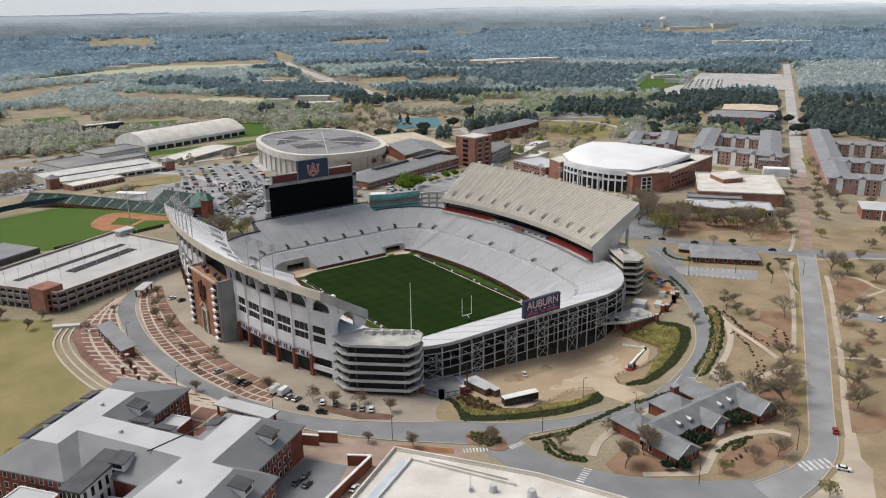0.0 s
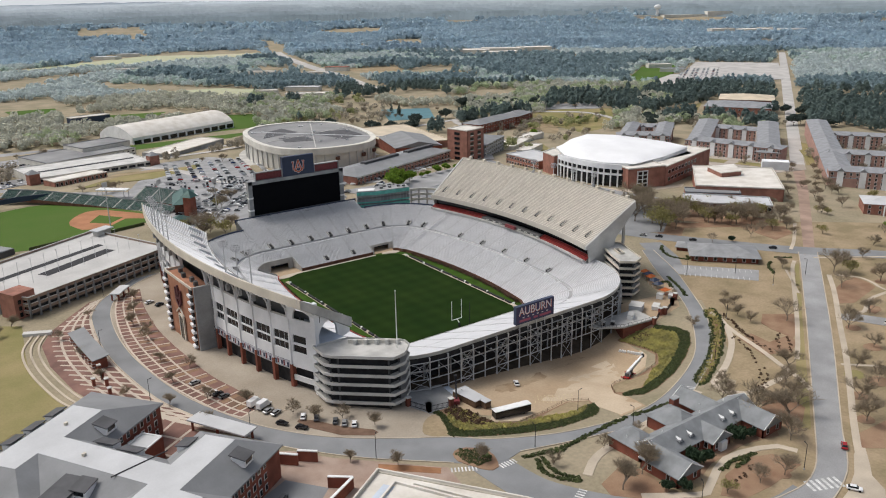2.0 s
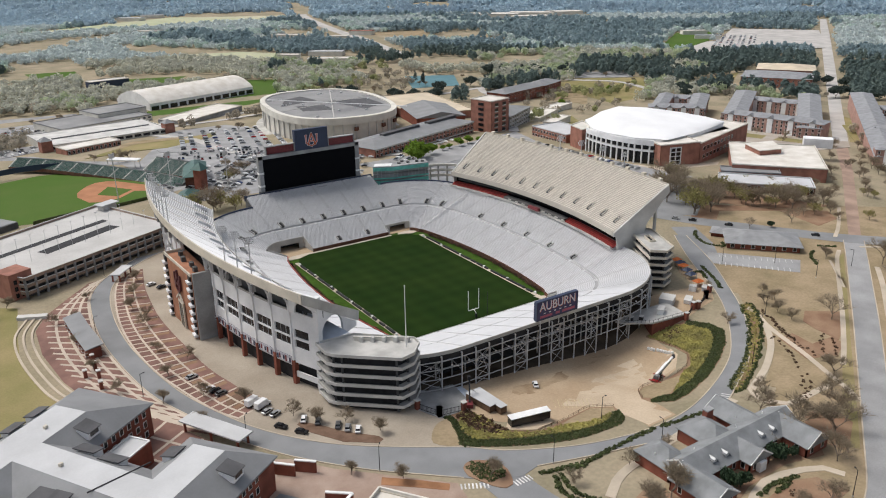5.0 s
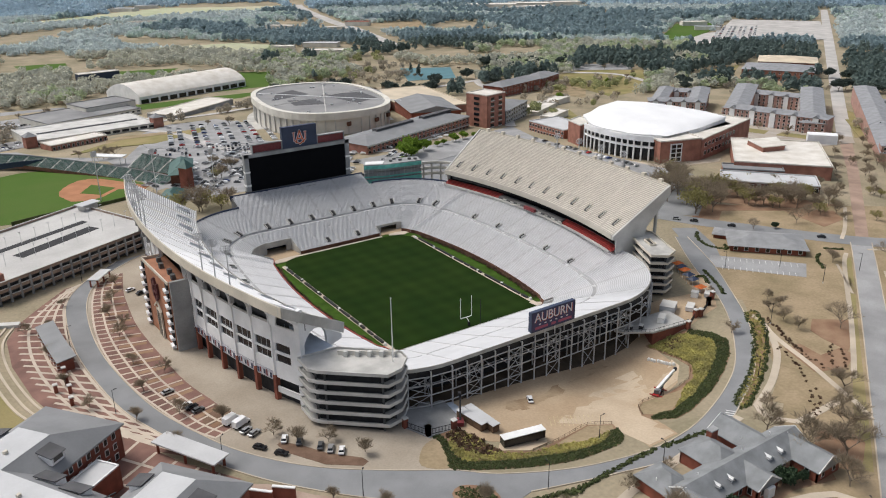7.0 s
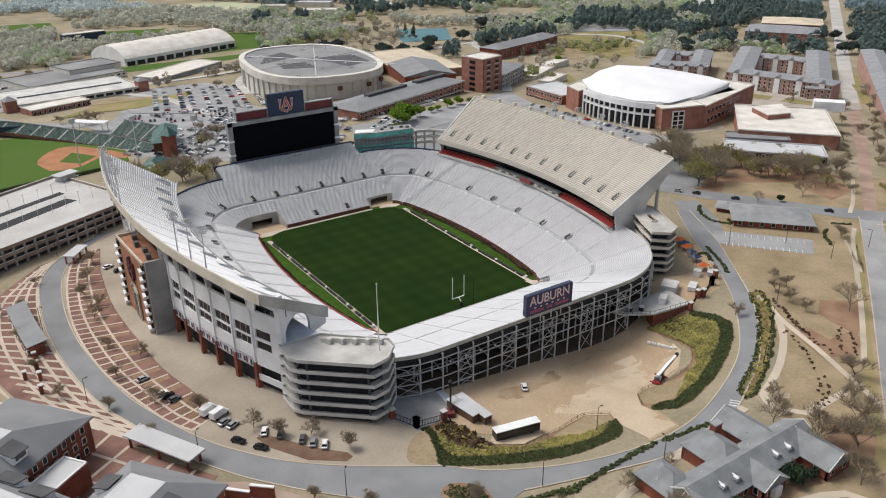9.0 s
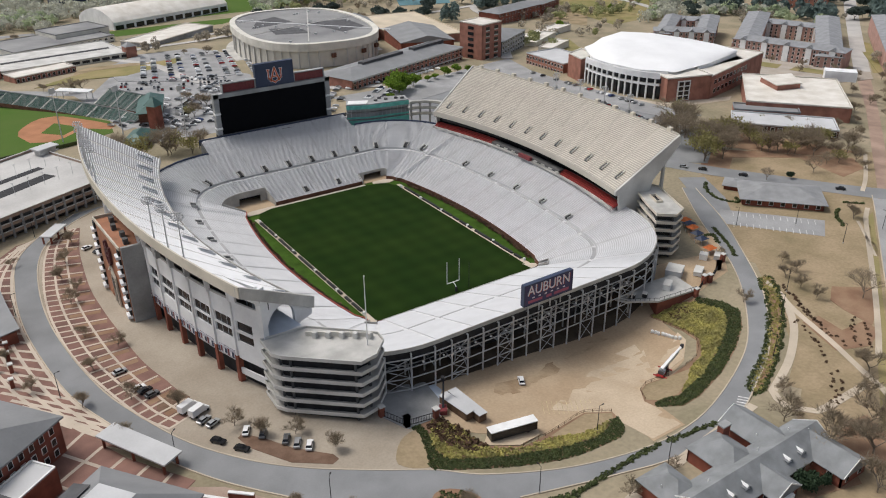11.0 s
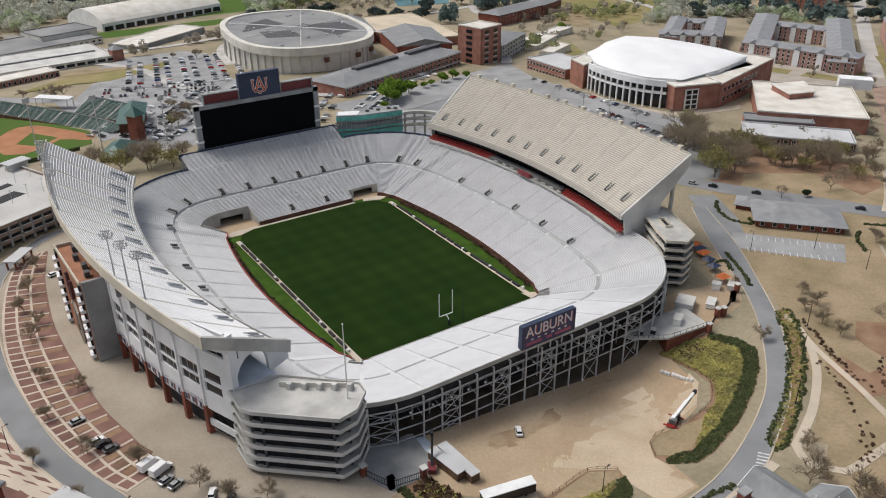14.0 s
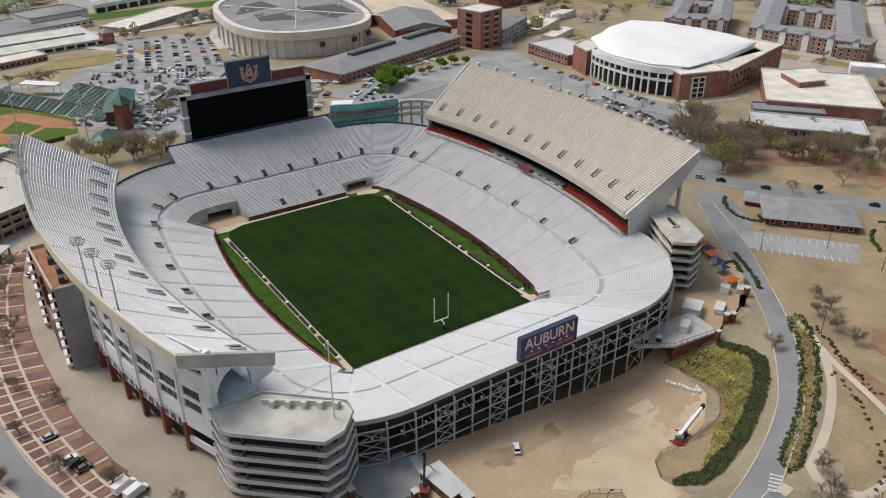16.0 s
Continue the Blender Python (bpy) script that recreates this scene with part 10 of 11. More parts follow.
                fs.append(np.arange(3 * n).reshape(-1, 3) + o)
                o += 3 * n
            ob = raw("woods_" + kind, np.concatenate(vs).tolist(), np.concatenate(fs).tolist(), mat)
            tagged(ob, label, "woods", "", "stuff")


build_woods()
# single tall pines in the middle distance
pine = leaf_tree("pine_tree", 17, 19, 5, PINE_WOOD, "tall dark pine at the edge of the woods", 1.9)
rp = random.Random(41)
sp = []
for cx, cy, n, s in ((620, 330, 22, 34), (330, 500, 10, 30), (265, 470, 8, 24), (240, 560, 12, 40), (170, 520, 8, 24), (460, 520, 12, 40), (560, 540, 14, 50), (420, 480, 5, 12), (690, 180, 12, 36), (740, 220, 12, 40), (720, 420, 10, 40)):
    for i in range(int(n * 0.6)):
        sp.append((cx + rp.gauss(0, s), cy + rp.gauss(0, s * 0.7)))
sp = [q for q in sp if not clear_at(*q)]
plant(pine, sp, 42, 0.75, 1.1)
scrub = leaf_tree("bare_far_tree", 19, 10, 5, BUD_TWIG, "grey brown bare tree in the middle distance", 0.5, 0, None, True, 1.4)
sp = []
for cx, cy, n, s in ((200, 560, 24, 60), (-120, 480, 8, 20), (-70, 720, 14, 50), (-110, 600, 8, 30), (60, 410, 5, 20), (-10, 240, 6, 24), (330, 420, 8, 30), (480, 300, 8, 40), (250, 520, 14, 36), (620, 420, 10, 50), (430, -20, 12, 40), (480, -40, 12, 40), (560, -10, 14, 50), (380, -100, 12, 40), (460, 20, 6, 16), (500, 45, 6, 16), (10, 700, 10, 50), (-40, 780, 14, 60), (360, 560, 10, 40)):
    for i in range(n // 2):
        sp.append((cx + rp.gauss(0, s), cy + rp.gauss(0, s * 0.7)))
plant(scrub, sp, 43, 0.7, 1.2)


# ---------------------------------------------------------------- vehicles
def car(mat, label, kind="car", seed=0):
    """A parked car at the origin, nose towards +x."""
    t = thing("parked_" + kind, label, kind, "parked cars")
    van = kind == "van"
    bm = bmesh.new()
    prof = [(-2.2, 0.35), (2.2, 0.35), (2.25, 0.75), (1.9, 0.95), (-2.1, 1.0), (-2.25, 0.8)] if not van else [(-2.6, 0.4), (2.6, 0.4), (2.6, 1.1), (1.9, 1.3), (-2.6, 1.4)]
    va = [bm.verts.new((x, -0.9, z)) for x, z in prof]
    vb = [bm.verts.new((x, 0.9, z)) for x, z in prof]
    bm.faces.new(va)
    bm.faces.new(vb[::-1])
    for i in range(len(prof)):
        j = (i + 1) % len(prof)
        bm.faces.new((va[i], va[j], vb[j], vb[i]))
    bmesh.ops.bevel(bm, geom=bm.edges[:], offset=0.08, segments=1, affect="EDGES")
    part("body", bm, mat, t)
    bm = bmesh.new()
    lo, hi = ([(-1.8, 0.98), (1.1, 0.98)], [(-1.3, 1.48), (0.45, 1.48)]) if not van else ([(-2.5, 1.35), (1.9, 1.3)], [(-2.45, 2.1), (1.2, 2.1)])
    p = [(lo[0][0], -0.82, lo[0][1]), (lo[1][0], -0.82, lo[1][1]), (lo[1][0], 0.82, lo[1][1]), (lo[0][0], 0.82, lo[0][1]), (hi[0][0], -0.66, hi[0][1]), (hi[1][0], -0.66, hi[1][1]), (hi[1][0], 0.66, hi[1][1]), (hi[0][0], 0.66, hi[0][1])]
    v = [bm.verts.new(q) for q in p]
    for f in ((0, 1, 5, 4), (1, 2, 6, 5), (2, 3, 7, 6), (3, 0, 4, 7), (4, 5, 6, 7)):
        bm.faces.new([v[i] for i in f])
    part("glazing", bm, GLASS_DARK, t)
    bm = bmesh.new()
    add_box(bm, ((hi[0][0] + hi[1][0]) / 2, 0, hi[0][1] + 0.03), (hi[1][0] - hi[0][0], 1.3, 0.06))
    part("roof_panel", bm, mat, t)
    for x in (-1.4, 1.4):
        for y in (-0.86, 0.86):
            bm = bmesh.new()
            bmesh.ops.create_cone(bm, cap_ends=True, segments=10, radius1=0.33, radius2=0.33, depth=0.22, matrix=Matrix.Translation((x, y, 0.33)) @ Matrix.Rotation(radians(90), 4, "X"))
            part("wheel", bm, TYRE, t)
    return t


def simple_car(mat, label):
    """A far parked car: body and glazed cabin."""
    t = thing("parked_car", label, "car", "cars in the far car parks")
    bm = bmesh.new()
    add_box(bm, (0, 0, 0.65), (4.4, 1.8, 0.75))
    part("body", bm, mat, t)
    bm = bmesh.new()
    v = [bm.verts.new(q) for q in ((-1.7, -0.8, 1.0), (1.0, -0.8, 1.0), (1.0, 0.8, 1.0), (-1.7, 0.8, 1.0), (-1.2, -0.66, 1.5), (0.4, -0.66, 1.5), (0.4, 0.66, 1.5), (-1.2, 0.66, 1.5))]
    for f in ((0, 1, 5, 4), (1, 2, 6, 5), (2, 3, 7, 6), (3, 0, 4, 7), (4, 5, 6, 7)):
        bm.faces.new([v[i] for i in f])
    part("cabin", bm, GLASS_DARK, t)
    return t


def park(proto, spots):
    for i, (x, y, a) in enumerate(spots):
        m = Matrix.Translation((x, y, ground_z(x, y) + 0.16)) @ Matrix.Rotation(radians(a), 4, "Z")
        if i == 0:
            proto.matrix_basis = m
        else:
            copy_thing(proto, m)


park(car(CAR_WHITE, "white car standing in the car park"), [(-16, -116, 60), (-118.9, -58.2, 12), (-99.3, -95.7, 60), (-87.1, -111.2, 58), (-110, 52, 20), (-117, -152, 30), (14, -236, -60)])
park(car(CAR_BLACK, "black and white patrol car", "car"), [(-107.3, -95.4, -52), (-103, -102.1, -50), (-117.6, -60.5, 14), (-107, 46, 20), (170, -33, 120), (180, -50, 120), (203, -88, 125)])
park(car(CAR_SILVER, "silver car standing in the car park"), [(-89.5, -108.5, 58), (-121.4, -46.1, 12), (-107.5, -84.3, 25), (-105.9, -87.2, 25), (165, -25, -60)])
park(car(CAR_GREY, "dark grey car standing in the car park"), [(-95.9, -99.5, 60), (-91.4, -105.3, 58), (-116.4, -63.6, 14), (-128, -141, 30), (-130, -138, 30), (-126, -136, 40), (150, -183, 20)])
park(car(CAR_RED, "red car on the avenue"), [(34, -222, 32)])
park(car(CAR_WHITE, "white van on the avenue", "van"), [(146, -181, 10)])


def box_truck(label):
    """A delivery truck at the origin, nose towards +x."""
    t = thing("box_truck", label, "truck", "box trucks")
    bm = bmesh.new()
    add_box(bm, (-0.9, 0, 1.95), (4.6, 2.2, 2.3))
    bmesh.ops.bevel(bm, geom=bm.edges[:], offset=0.06, segments=1, affect="EDGES")
    part("cargo_box", bm, CAR_WHITE, t)
    bm = bmesh.new()
    add_box(bm, (-0.1, 0, 0.62), (6.2, 1.1, 0.25))
    part("chassis", bm, TYRE, t)
    bm = bmesh.new()
    prof = [(1.45, 0.5), (3.2, 0.5), (3.2, 1.15), (2.5, 1.3), (2.05, 2.05), (1.45, 2.1)]
    va = [bm.verts.new((x, -0.95, z)) for x, z in prof]
    vb = [bm.verts.new((x, 0.95, z)) for x, z in prof]
    bm.faces.new(va)
    bm.faces.new(vb[::-1])
    for i in range(len(prof)):
        j = (i + 1) % len(prof)
        bm.faces.new((va[i], va[j], vb[j], vb[i]))
    cab = part("cab", bm, CAR_WHITE, t)
    bm = bmesh.new()
    vs = [bm.verts.new(q) for q in ((2.5, -0.85, 1.34), (2.5, 0.85, 1.34), (2.1, 0.8, 2.0), (2.1, -0.8, 2.0))]
    bm.faces.new(vs)
    bmesh.ops.translate(bm, verts=bm.verts, vec=(0.03, 0, 0.02))
    part("windscreen", bm, GLASS_DARK, cab)
    for x in (-2.0, 2.4):
        for y in (-0.95, 0.95):
            bm = bmesh.new()
            bmesh.ops.create_cone(bm, cap_ends=True, segments=10, radius1=0.42, radius2=0.42, depth=0.28, matrix=Matrix.Translation((x, y, 0.42)) @ Matrix.Rotation(radians(90), 4, "X"))
            part("wheel", bm, TYRE, t)
    return t


park(box_truck("white box truck parked beside the stadium apron"), [(-109.5, -76.6, 25), (-107.5, -80.2, 25)])
rc = random.Random(8)
rows = []
for (ox, oy), (ux, uy), (vx, vy), n, m in (((-40, 200), (0.62, 0.78), (0.85, -0.5), 40, 4), ((-36, 300), (0.95, -0.3), (0.3, 0.95), 26, 4), ((60, 150), (0.75, 0.66), (0.66, -0.75), 30, 2), ((206, 20), (0.1, 0.99), (-0.99, 0.1), 28, 3), ((-120, 540), (0.9, 0.43), (-0.2, 0.97), 24, 4)):
    for j in range(m):
        for i in range(n):
            if rc.random() < 0.42:
                continue
            k = j * 9 + (j // 2) * 4
            rows.append((ox + ux * 2.9 * i + vx * k, oy + uy * 2.9 * i + vy * k, math.degrees(math.atan2(vy, vx)) + rc.uniform(-3, 3)))
rc.shuffle(rows)
spare, rows = rows[240:], rows[:240]
far_cars = [(CAR_WHITE, "white car standing in the car park"), (CAR_SILVER, "silver car standing in the car park"), (CAR_GREY, "dark grey car standing in the car park"), (CAR_BLACK, "black car standing in the car park"), (CAR_RED, "red car standing in the car park"), (CAR_BLUE, "blue car standing in the car park")]
share = [0.3, 0.24, 0.2, 0.12, 0.07, 0.07]
i0 = 0
for (mat, lb), s in zip(far_cars, share):
    i1 = i0 + int(s * len(rows))
    park(simple_car(mat, lb), rows[i0:i1])
    i0 = i1


for (ox, oy), (ux, uy), (vx, vy), n, m in (((20, 190), (0.62, 0.78), (0.85, -0.5), 30, 6), ((-60, 220), (0.75, 0.66), (0.66, -0.75), 34, 6), ((230, 60), (0.0, 1.0), (1.0, 0.0), 40, 1), ((120, 205), (0.9, 0.3), (-0.3, 0.9), 26, 2), ((-150, 430), (0.95, 0.2), (-0.2, 0.97), 30, 3), ((-14, 318), (0.25, 0.97), (0.97, -0.25), 40, 9), ((1040, 560), (0.8, 0.55), (-0.55, 0.8), 90, 8)):
    for j in range(m):
        for i in range(n):
            if rc.random() < 0.35:
                continue
            k = j * 8 + (j // 2) * 4
            spare.append((ox + ux * 2.9 * i + vx * k, oy + uy * 2.9 * i + vy * k, math.degrees(math.atan2(vy, vx)) + rc.uniform(-3, 3)))
for (mat, lb), s in zip(far_cars, (0.36, 0.22, 0.2, 0.12, 0.05, 0.05)):
    vs, fs = [], []
    for x, y, a in spare:
        if rc.random() > s:
            continue
        q = np.array([(-2.2, -0.9, 0.3), (2.2, -0.9, 0.3), (2.2, 0.9, 0.3), (-2.2, 0.9, 0.3), (-2.2, -0.9, 0.95), (2.2, -0.9, 0.9), (2.2, 0.9, 0.9), (-2.2, 0.9, 0.95), (-1.3, -0.7, 1.45), (0.5, -0.7, 1.45), (0.5, 0.7, 1.45), (-1.3, 0.7, 1.45)])
        ca, sa = math.cos(radians(a)), math.sin(radians(a))
        q = q @ np.array([[ca, sa, 0], [-sa, ca, 0], [0, 0, 1]]) + (x, y, ground_z(x, y) + 0.5)
        o = len(vs)
        vs += q.tolist()
        fs += [tuple(o + i for i in f) for f in ((0, 1, 5, 4), (1, 2, 6, 5), (2, 3, 7, 6), (3, 0, 4, 7), (4, 5, 9, 8), (5, 6, 10, 9), (6, 7, 11, 10), (7, 4, 8, 11), (8, 9, 10, 11))]
    if vs:
        tagged(raw("far_cars", vs, fs, mat), lb.replace("car standing in the car park", "cars in rows in the far car parks"), "cars", "", "stuff")


# ---------------------------------------------------------------- things in the lot
def lot_z(x, y):
    return ground_z(x, y) + 0.08


tr = thing("trailer", "long black trailer with white roof", "trailer")
a, b = Vector((-43.4, -135.2)), Vector((-29.2, -138.2))
d = (b - a).normalized()
z = lot_z(-36, -136.5) + 0.45
ang = math.degrees(math.atan2(d.y, d.x))
c = a.lerp(b, 0.5)
bm = bmesh.new()
add_box(bm, (c.x, c.y, z + 2.0), (14.5, 3.0, 2.8), ang)
part("box", bm, CAR_BLACK, tr)
bm = bmesh.new()
add_box(bm, (c.x, c.y, z + 3.5), (14.8, 3.2, 0.22), ang)
part("roof", bm, WHITE_PAINT, tr)
for u in (-5, -4, 4.5):
    for s in (-1.2, 1.2):
        q = c + d * u + Vector((-d.y, d.x)) * s
        bm = bmesh.new()
        bmesh.ops.create_cone(bm, cap_ends=True, segments=10, radius1=0.5, radius2=0.5, depth=0.3, matrix=Matrix.Translation((q.x, q.y, z + 0.5)) @ Matrix.Rotation(radians(ang), 4, "Z") @ Matrix.Rotation(radians(90), 4, "X"))
        part("wheel", bm, TYRE, tr)
for p0, p1, lb in (((-44.0, -112.9), (-42.4, -124.7), "dark site container with pale metal roof"), ((-40.3, -112.4), (-39.6, -127.2), "dark site container with pale metal roof")):
    t = thing("site_container", lb, "container", "site containers")
    p0, p1 = Vector(p0), Vector(p1)
    d = (p1 - p0).normalized()
    ang = math.degrees(math.atan2(d.y, d.x))
    c = p0.lerp(p1, 0.5)
    z = lot_z(c.x, c.y)
    bm = bmesh.new()
    add_box(bm, (c.x, c.y, z + 1.6), ((p1 - p0).length, 2.7, 2.6), ang)
    part("box", bm, BROWN_POST, t)
    bm = bmesh.new()
    add_box(bm, (c.x, c.y, z + 3.0), ((p1 - p0).length + 0.4, 3.1, 0.2), ang)
    part("roof", bm, ROOF_LIGHT, t)
lift = thing("boom_lift", "red boom lift with a dark raised arm", "boom lift")
z = lot_z(-47, -117)
bm = bmesh.new()
add_box(bm, (-47, -117.5, z + 1.0), (3.4, 2.2, 1.4), 60)
part("chassis", bm, RED_DARK, lift)
bm = bmesh.new()
beam(bm, (-47, -117.5, z + 1.6), (-43.5, -112.5, z + 8.0), 0.6)
part("lower_arm", bm, DARK, lift)
bm = bmesh.new()
beam(bm, (-43.5, -112.5, z + 7.8), (-44.2, -113.2, z + 9.0), 0.45)
part("upper_arm", bm, DARK, lift)
bm = bmesh.new()
add_box(bm, (-44.2, -113.2, z + 8.6), (1.3, 1.0, 1.0), 60)
part("basket", bm, DARK, lift)
crane = thing("crane_truck", "white telescopic crane on a red truck", "crane")
z = lot_z(25.2, -137.7)
m = Matrix.Translation((25.2, -137.7, z)) @ Matrix.Rotation(radians(25), 4, "Z")
bm = bmesh.new()
add_box(bm, (0, 0, 0.95), (6.6, 2.3, 0.5), 0, m)
bmesh.ops.bevel(bm, geom=bm.edges[:], offset=0.08, segments=1, affect="EDGES")
part("chassis", bm, CAR_RED, crane)
for x in (-2.6, 2.6):
    bm = bmesh.new()
    add_box(bm, (x, 0, 0.75), (0.4, 4.6, 0.3), 0, m)
    part("outrigger", bm, CAR_RED, crane)
bm = bmesh.new()
add_box(bm, (-0.4, 0.0, 1.75), (3.4, 1.9, 1.1), 0, m)
bmesh.ops.bevel(bm, geom=bm.edges[:], offset=0.12, segments=1, affect="EDGES")
part("turntable", bm, CAR_WHITE, crane)
bm = bmesh.new()
add_box(bm, (0.7, -0.9, 2.0), (1.6, 0.9, 1.7), 0, m)
part("cab", bm, GLASS_DARK, crane)
bm = bmesh.new()
add_box(bm, (-1.9, 0, 1.9), (0.8, 1.8, 1.3), 0, m)
part("counterweight", bm, DARK_CONCRETE, crane)
bm = bmesh.new()
beam(bm, (23.9, -138.2, z + 2.7), (31.2, -136.7, z + 4.8), 0.95)
beam(bm, (30.9, -136.8, z + 4.7), (34.9, -136.0, z + 5.8), 0.7)
part("boom", bm, WHITE_PAINT, crane)
bm = bmesh.new()
beam(bm, (26.2, -137.9, z + 2.4), (33.7, -136.4, z + 4.6), 0.28)
part("hoist_line", bm, DARK, crane)
bm = bmesh.new()
add_box(bm, (35.6, -135.8, z + 5.8), (1.3, 1.0, 1.6), 12)
bmesh.ops.bevel(bm, geom=bm.edges[:], offset=0.2, segments=1, affect="EDGES")
part("boom_head", bm, DARK, crane)
for u in (-2.2, 0, 2.2):
    for s in (-1.15, 1.15):
        bm = bmesh.new()
        bmesh.ops.create_cone(bm, cap_ends=True, segments=12, radius1=0.6, radius2=0.6, depth=0.4, matrix=m @ Matrix.Translation((u, s, 0.6)) @ Matrix.Rotation(radians(90), 4, "X"))
        part("wheel", bm, TYRE, crane)
rk = random.Random(4)
for i in range(9):
    t = thing("white_sack", "white bulk sack beside the shrub bank", "sack", "white sacks")
    x, y = 44.6 + 0.28 * i + rk.uniform(-0.3, 0.3), -116.0 - 1.25 * i
    bm = bmesh.new()
    add_box(bm, (x, y, lot_z(x, y) + 0.6), (1.1, 1.0, 1.2), rk.uniform(0, 90))
    bmesh.ops.bevel(bm, geom=bm.edges[:], offset=0.2, segments=2, affect="EDGES")
    part("sack_body", bm, WHITE_PAINT, t)
# raised loading platform with brick base
PLT = thing("loading_platform", "concrete loading platform on a brick base", "platform")
bm = bmesh.new()
add_prism(bm, [(40, -101), (58, -99), (72, -100), (70, -113), (52, -111), (42, -104.5)], 3.6, 4.3)
part("slab", bm, CONCRETE, PLT)
bm = bmesh.new()
add_prism(bm, [(52, -110.6), (69.5, -112.6), (71, -101), (57, -100)], -2.0, 3.6)
part("brick_base", bm, BRICK, PLT)
for p, q in (((42, -104.5), (52, -111)), ((52, -111), (70, -113))):
    p, q = Vector(p), Vector(q)
    for j in range(8):
        r_ = p.lerp(q, j / 7)
        bm = bmesh.new()
        beam(bm, (r_.x, r_.y, 4.3), (r_.x, r_.y, 5.5), 0.1)
        part("rail_post", bm, DARK, PLT)
    bm = bmesh.new()
    beam(bm, (p.x, p.y, 5.5), (q.x, q.y, 5.5), 0.1)
    part("top_rail", bm, DARK, PLT)
bm = bmesh.new()
add_box(bm, (44.5, -103.5, 1.2), (0.5, 0.5, 6.0))
part("post", bm, CONCRETE, PLT)
for x, y, sx, sy, h, mat, lb in ((62, -106, 5.0, 2.6, 2.2, WHITE_PAINT, "white plant unit on the platform"), (74, -99, 7, 6, 3.2, ROOF_LIGHT, "pale metal equipment cabin"), (82, -104, 6, 3, 1.6, WHITE_PAINT, "white stacked crates"), (92, -98, 3, 3, 2.4, WHITE_PAINT, "white portable cabin"), (97, -101, 4.5, 2.6, 1.8, ROOF_LIGHT, "pale stacked material"), (50, -106, 2.0, 1.6, 1.6, DARK, "dark bin"), (46, -104, 2.0, 1.6, 1.6, DARK, "dark bin")):
    t = thing("site_unit", lb + " beside the stand", "site unit", "site units")
    g = max(ground_z(x, y) + 0.05, 4.3 if x < 66 else 0)
    bm = bmesh.new()
    add_box(bm, (x, y, g + h / 2), (sx, sy, h), 30)
    bmesh.ops.bevel(bm, geom=bm.edges[:], offset=0.08, segments=1, affect="EDGES")
    part("shell", bm, mat, t)
    bm = bmesh.new()
    add_box(bm, (x, y, g + h + 0.08), (sx + 0.2, sy + 0.2, 0.14), 30)
    part("lid", bm, CONCRETE_LIGHT, t)
for x, y, mat, lb in ((111, -72, ORANGE, "orange"), (107.5, -79, ORANGE, "orange"), (98, -96, ORANGE, "orange"), (109.5, -75.5, BLUE, "navy"), (104.5, -84, BLUE, "navy"), (102, -88.5, BLUE, "navy")):
    t = thing("canopy_tent", lb + " canopy tent on the lot edge", "tent", "canopy tents")
    g = ground_z(x, y)
    for dx in (-2, 2):
        for dy in (-1.7, 1.7):
            bm = bmesh.new()
            beam(bm, (x + dx, y + dy, g), (x + dx, y + dy, g + 2.5), 0.12)
            part("leg", bm, STEEL, t)
    bm = bmesh.new()
    v = [bm.verts.new(q) for q in ((x - 2.4, y - 2.0, g + 2.4), (x + 2.4, y - 2.0, g + 2.4), (x + 2.4, y + 2.0, g + 2.4), (x - 2.4, y + 2.0, g + 2.4), (x - 0.6, y, g + 3.5), (x + 0.6, y, g + 3.5))]
    for f in ((0, 1, 5, 4), (2, 3, 4, 5), (1, 2, 5), (3, 0, 4)):
        bm.faces.new([v[i] for i in f])
    part("canopy", bm, mat, t)


def gate(p, q, label):
    t = thing("gate", label, "gate", "gates")
    p, q = Vector(p), Vector(q)
    for e in (p, q):
        g = ground_z(e.x, e.y)
        bm = bmesh.new()
        add_box(bm, (e.x, e.y, g + 1.7), (1.5, 1.5, 3.6))
        pil = part("brick_pillar", bm, BRICK, t)
        bm = bmesh.new()
        add_box(bm, (e.x, e.y, g + 3.6), (1.9, 1.9, 0.3))
        part("cap", bm, CONCRETE_LIGHT, pil)
    n = int((q - p).length / 0.5)
    for j in range(1, n):
        e = p.lerp(q, j / n)
        g = ground_z(e.x, e.y)
        bm = bmesh.new()
        beam(bm, (e.x, e.y, g + 0.1), (e.x, e.y, g + 2.4), 0.09)
        part("bar", bm, DARK, t)
    for hh in (0.4, 2.2):
        bm = bmesh.new()
        beam(bm, (p.x, p.y, ground_z(p.x, p.y) + hh), (q.x, q.y, ground_z(q.x, q.y) + hh), 0.12)
        part("rail", bm, DARK, t)


gate((-63.6, -110.0), (-59.8, -117.9), "black steel gate between brick pillars")
gate((-59.8, -117.9), (-50.4, -118.8), "black steel gate between brick pillars")
gate((80, -111), (90, -107), "black steel gate between brick pillars")
gate((90, -107), (96, -104), "black steel gate between brick pillars")
gate((69.5, -113.5), (78, -110), "black steel gate between brick pillars")
def post_fence(line, label):
    t = thing("post_fence", label, "fence", "lot fences")
    pts = spline(line, 2.4)
    for p in pts:
        g = ground_z(*p)
        bm = bmesh.new()
        beam(bm, (*p, g - 0.2), (*p, g + 1.3), 0.12)
        part("post", bm, BROWN_POST, t)
    for h in (0.6, 1.2):
        for a, b in zip(pts, pts[1:]):
            bm = bmesh.new()
            beam(bm, (*a, ground_z(*a) + h), (*b, ground_z(*b) + h), 0.07)
            part("rail", bm, BROWN_POST, t)


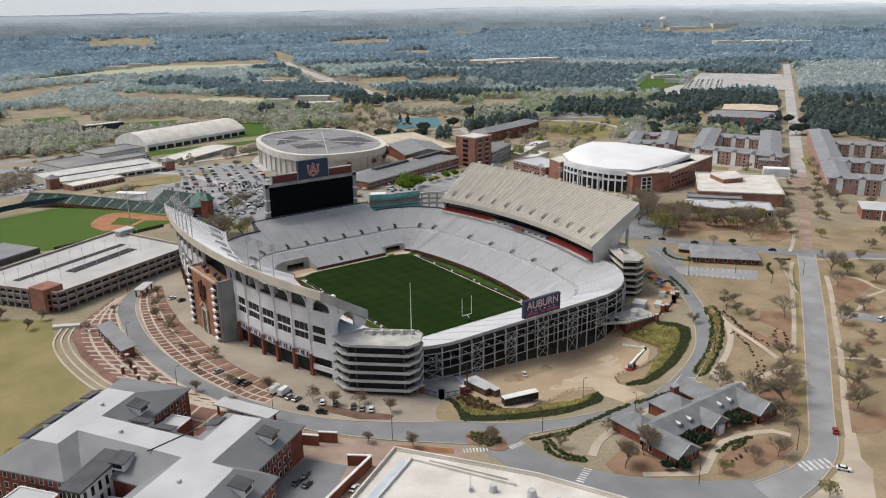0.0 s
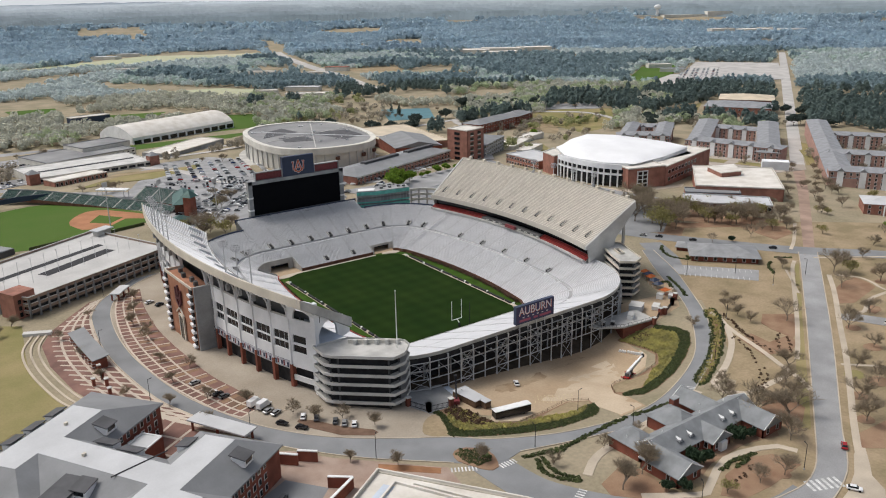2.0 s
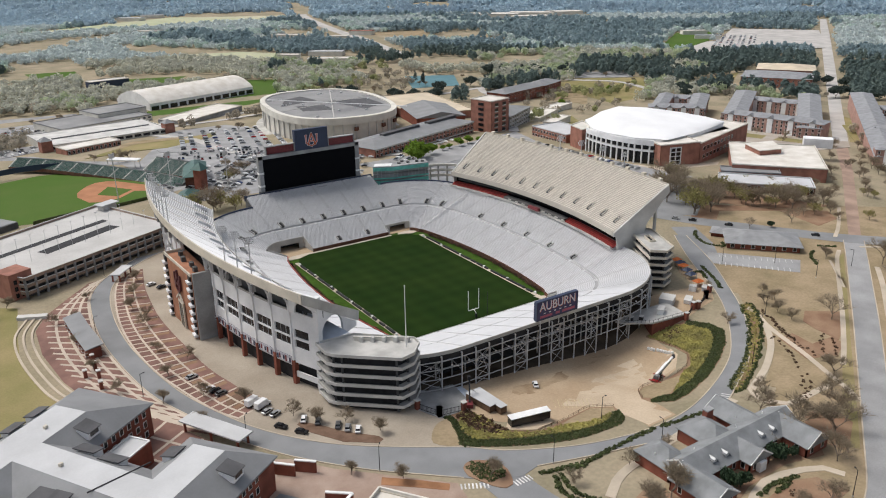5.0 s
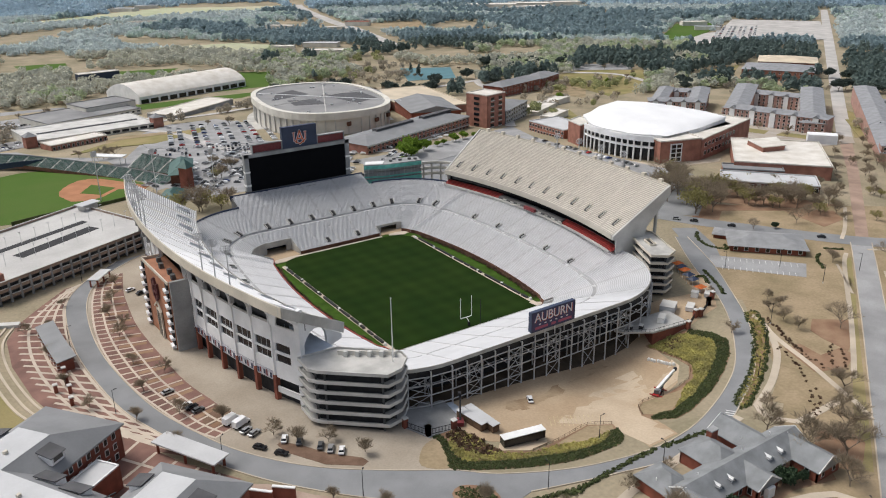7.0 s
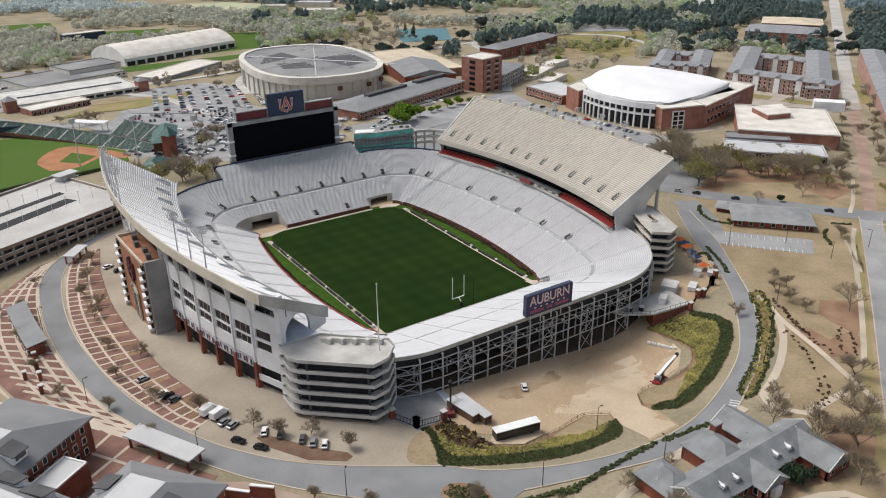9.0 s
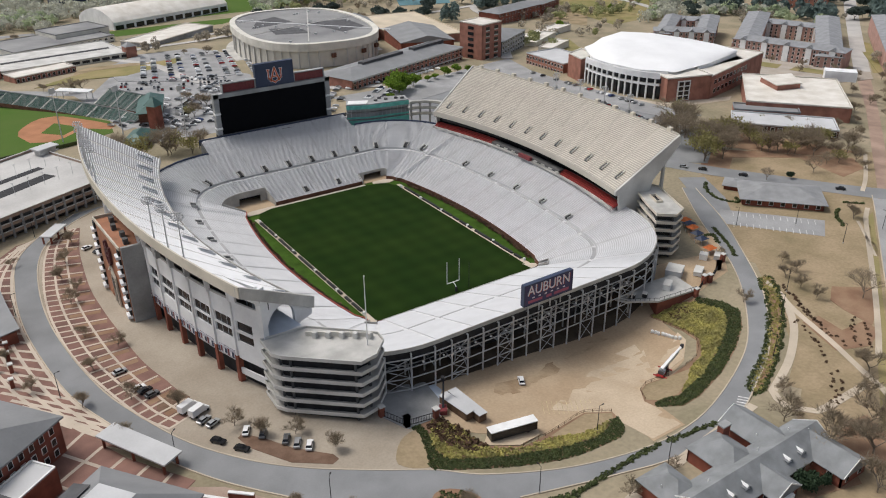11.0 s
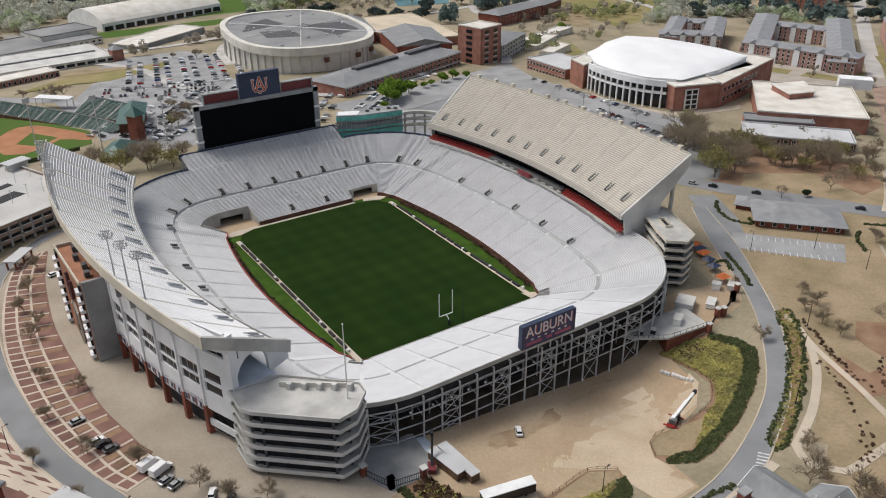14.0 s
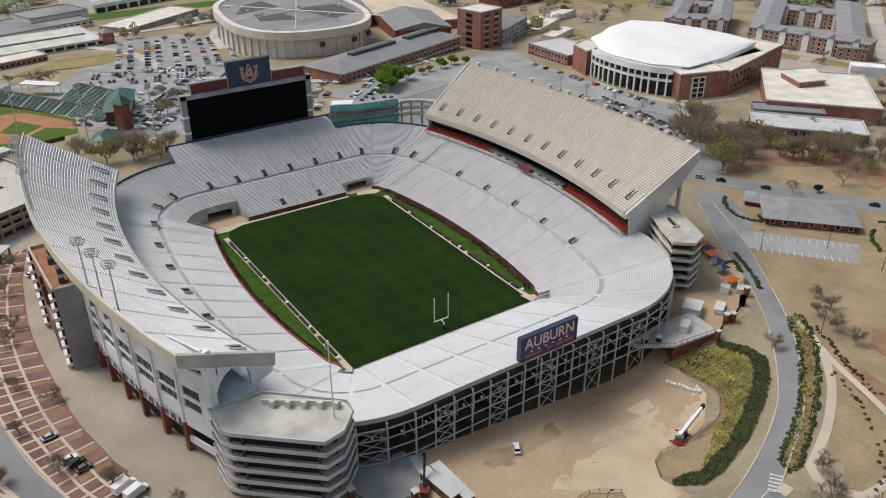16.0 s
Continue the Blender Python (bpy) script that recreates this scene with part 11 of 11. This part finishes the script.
post_fence([(-36.9, -142.5), (-28.6, -142.3), (-20.1, -140.9), (-11.2, -139.6), (-4.4, -144.1)], "brown post and rail fence along the lot bank")
post_fence([(51.2, -114.9), (51.5, -123.6), (49.7, -131.0), (41.5, -137.8), (34.6, -139.2)], "brown post and rail fence beside the crane")
post_fence([(25.5, -139.9), (16.0, -138.8), (11.8, -140.7), (8.3, -145.7)], "brown post and rail fence beside the crane")
# small court between ramp and lot
drape("ramp_court", [(-64.3, -109.4), (-60.3, -119.2), (-48.8, -118.8), (-44.7, -115.6), (-43.4, -102), (-55.7, -98.4)], CONCRETE_GREY, 0.2, "stained concrete court behind the gate", "paving")
drape("loading_slope", [(-48.5, -98), (-42, -98), (-41, -108), (-45, -112), (-47, -107)], PALE_BLUE, 0.16, "pale concrete slope under the steel frame", "paving")


# ---------------------------------------------------------------- street lamps and poles
def street_lamp():
    t = thing("street_lamp", "tall dark street lamp beside the road", "street lamp", "street lamps")
    bm = bmesh.new()
    bmesh.ops.create_cone(bm, cap_ends=True, segments=8, radius1=0.13, radius2=0.08, depth=9.0, matrix=Matrix.Translation((0, 0, 4.5)))
    part("pole", bm, DARK, t)
    bm = bmesh.new()
    beam(bm, (0, 0, 8.9), (1.2, 0, 9.1), 0.1)
    part("arm", bm, DARK, t)
    bm = bmesh.new()
    add_box(bm, (1.3, 0, 9.05), (0.7, 0.35, 0.16))
    part("head", bm, DARK, t)
    bm = bmesh.new()
    bmesh.ops.create_cone(bm, cap_ends=True, segments=8, radius1=0.26, radius2=0.2, depth=0.6, matrix=Matrix.Translation((0, 0, 0.3)))
    part("base", bm, CONCRETE, t)
    return t


sl = street_lamp()
for i, (x, y, a) in enumerate(((-92, -134, 50), (-119, -95.5, 40), (-139.5, -49, 10), (-46, -160, 90), (-11, -171.5, 90), (-14.8, -148.8, 0), (56, -156, 130), (96, -133, 140), (79.7, -142.2, 140), (-126, 76, -30), (128, -86, 150), (150, -122, 120), (150, -100, 0), (-30, -214, 60), (12, -221, 60), (-143, 10, 0), (176, -124, 120))):
    m = Matrix.Translation((x, y, ground_z(x, y))) @ Matrix.Rotation(radians(a), 4, "Z")
    if i == 0:
        sl.matrix_basis = m
    else:
        copy_thing(sl, m)
for x, y in ((-60, 190), (-90, 205), (-30, 170)):
    t = thing("stadium_light_pole", "tall pale floodlight pole at the baseball ground", "light pole", "baseball light poles")
    bm = bmesh.new()
    bmesh.ops.create_cone(bm, cap_ends=True, segments=8, radius1=0.35, radius2=0.2, depth=30, matrix=Matrix.Translation((x, y, 19)))
    part("pole", bm, STEEL_LIGHT, t)
    bm = bmesh.new()
    add_box(bm, (x, y, 33.5), (4.0, 0.5, 3.0), 30)
    part("lamp_rack", bm, STEEL_LIGHT, t)
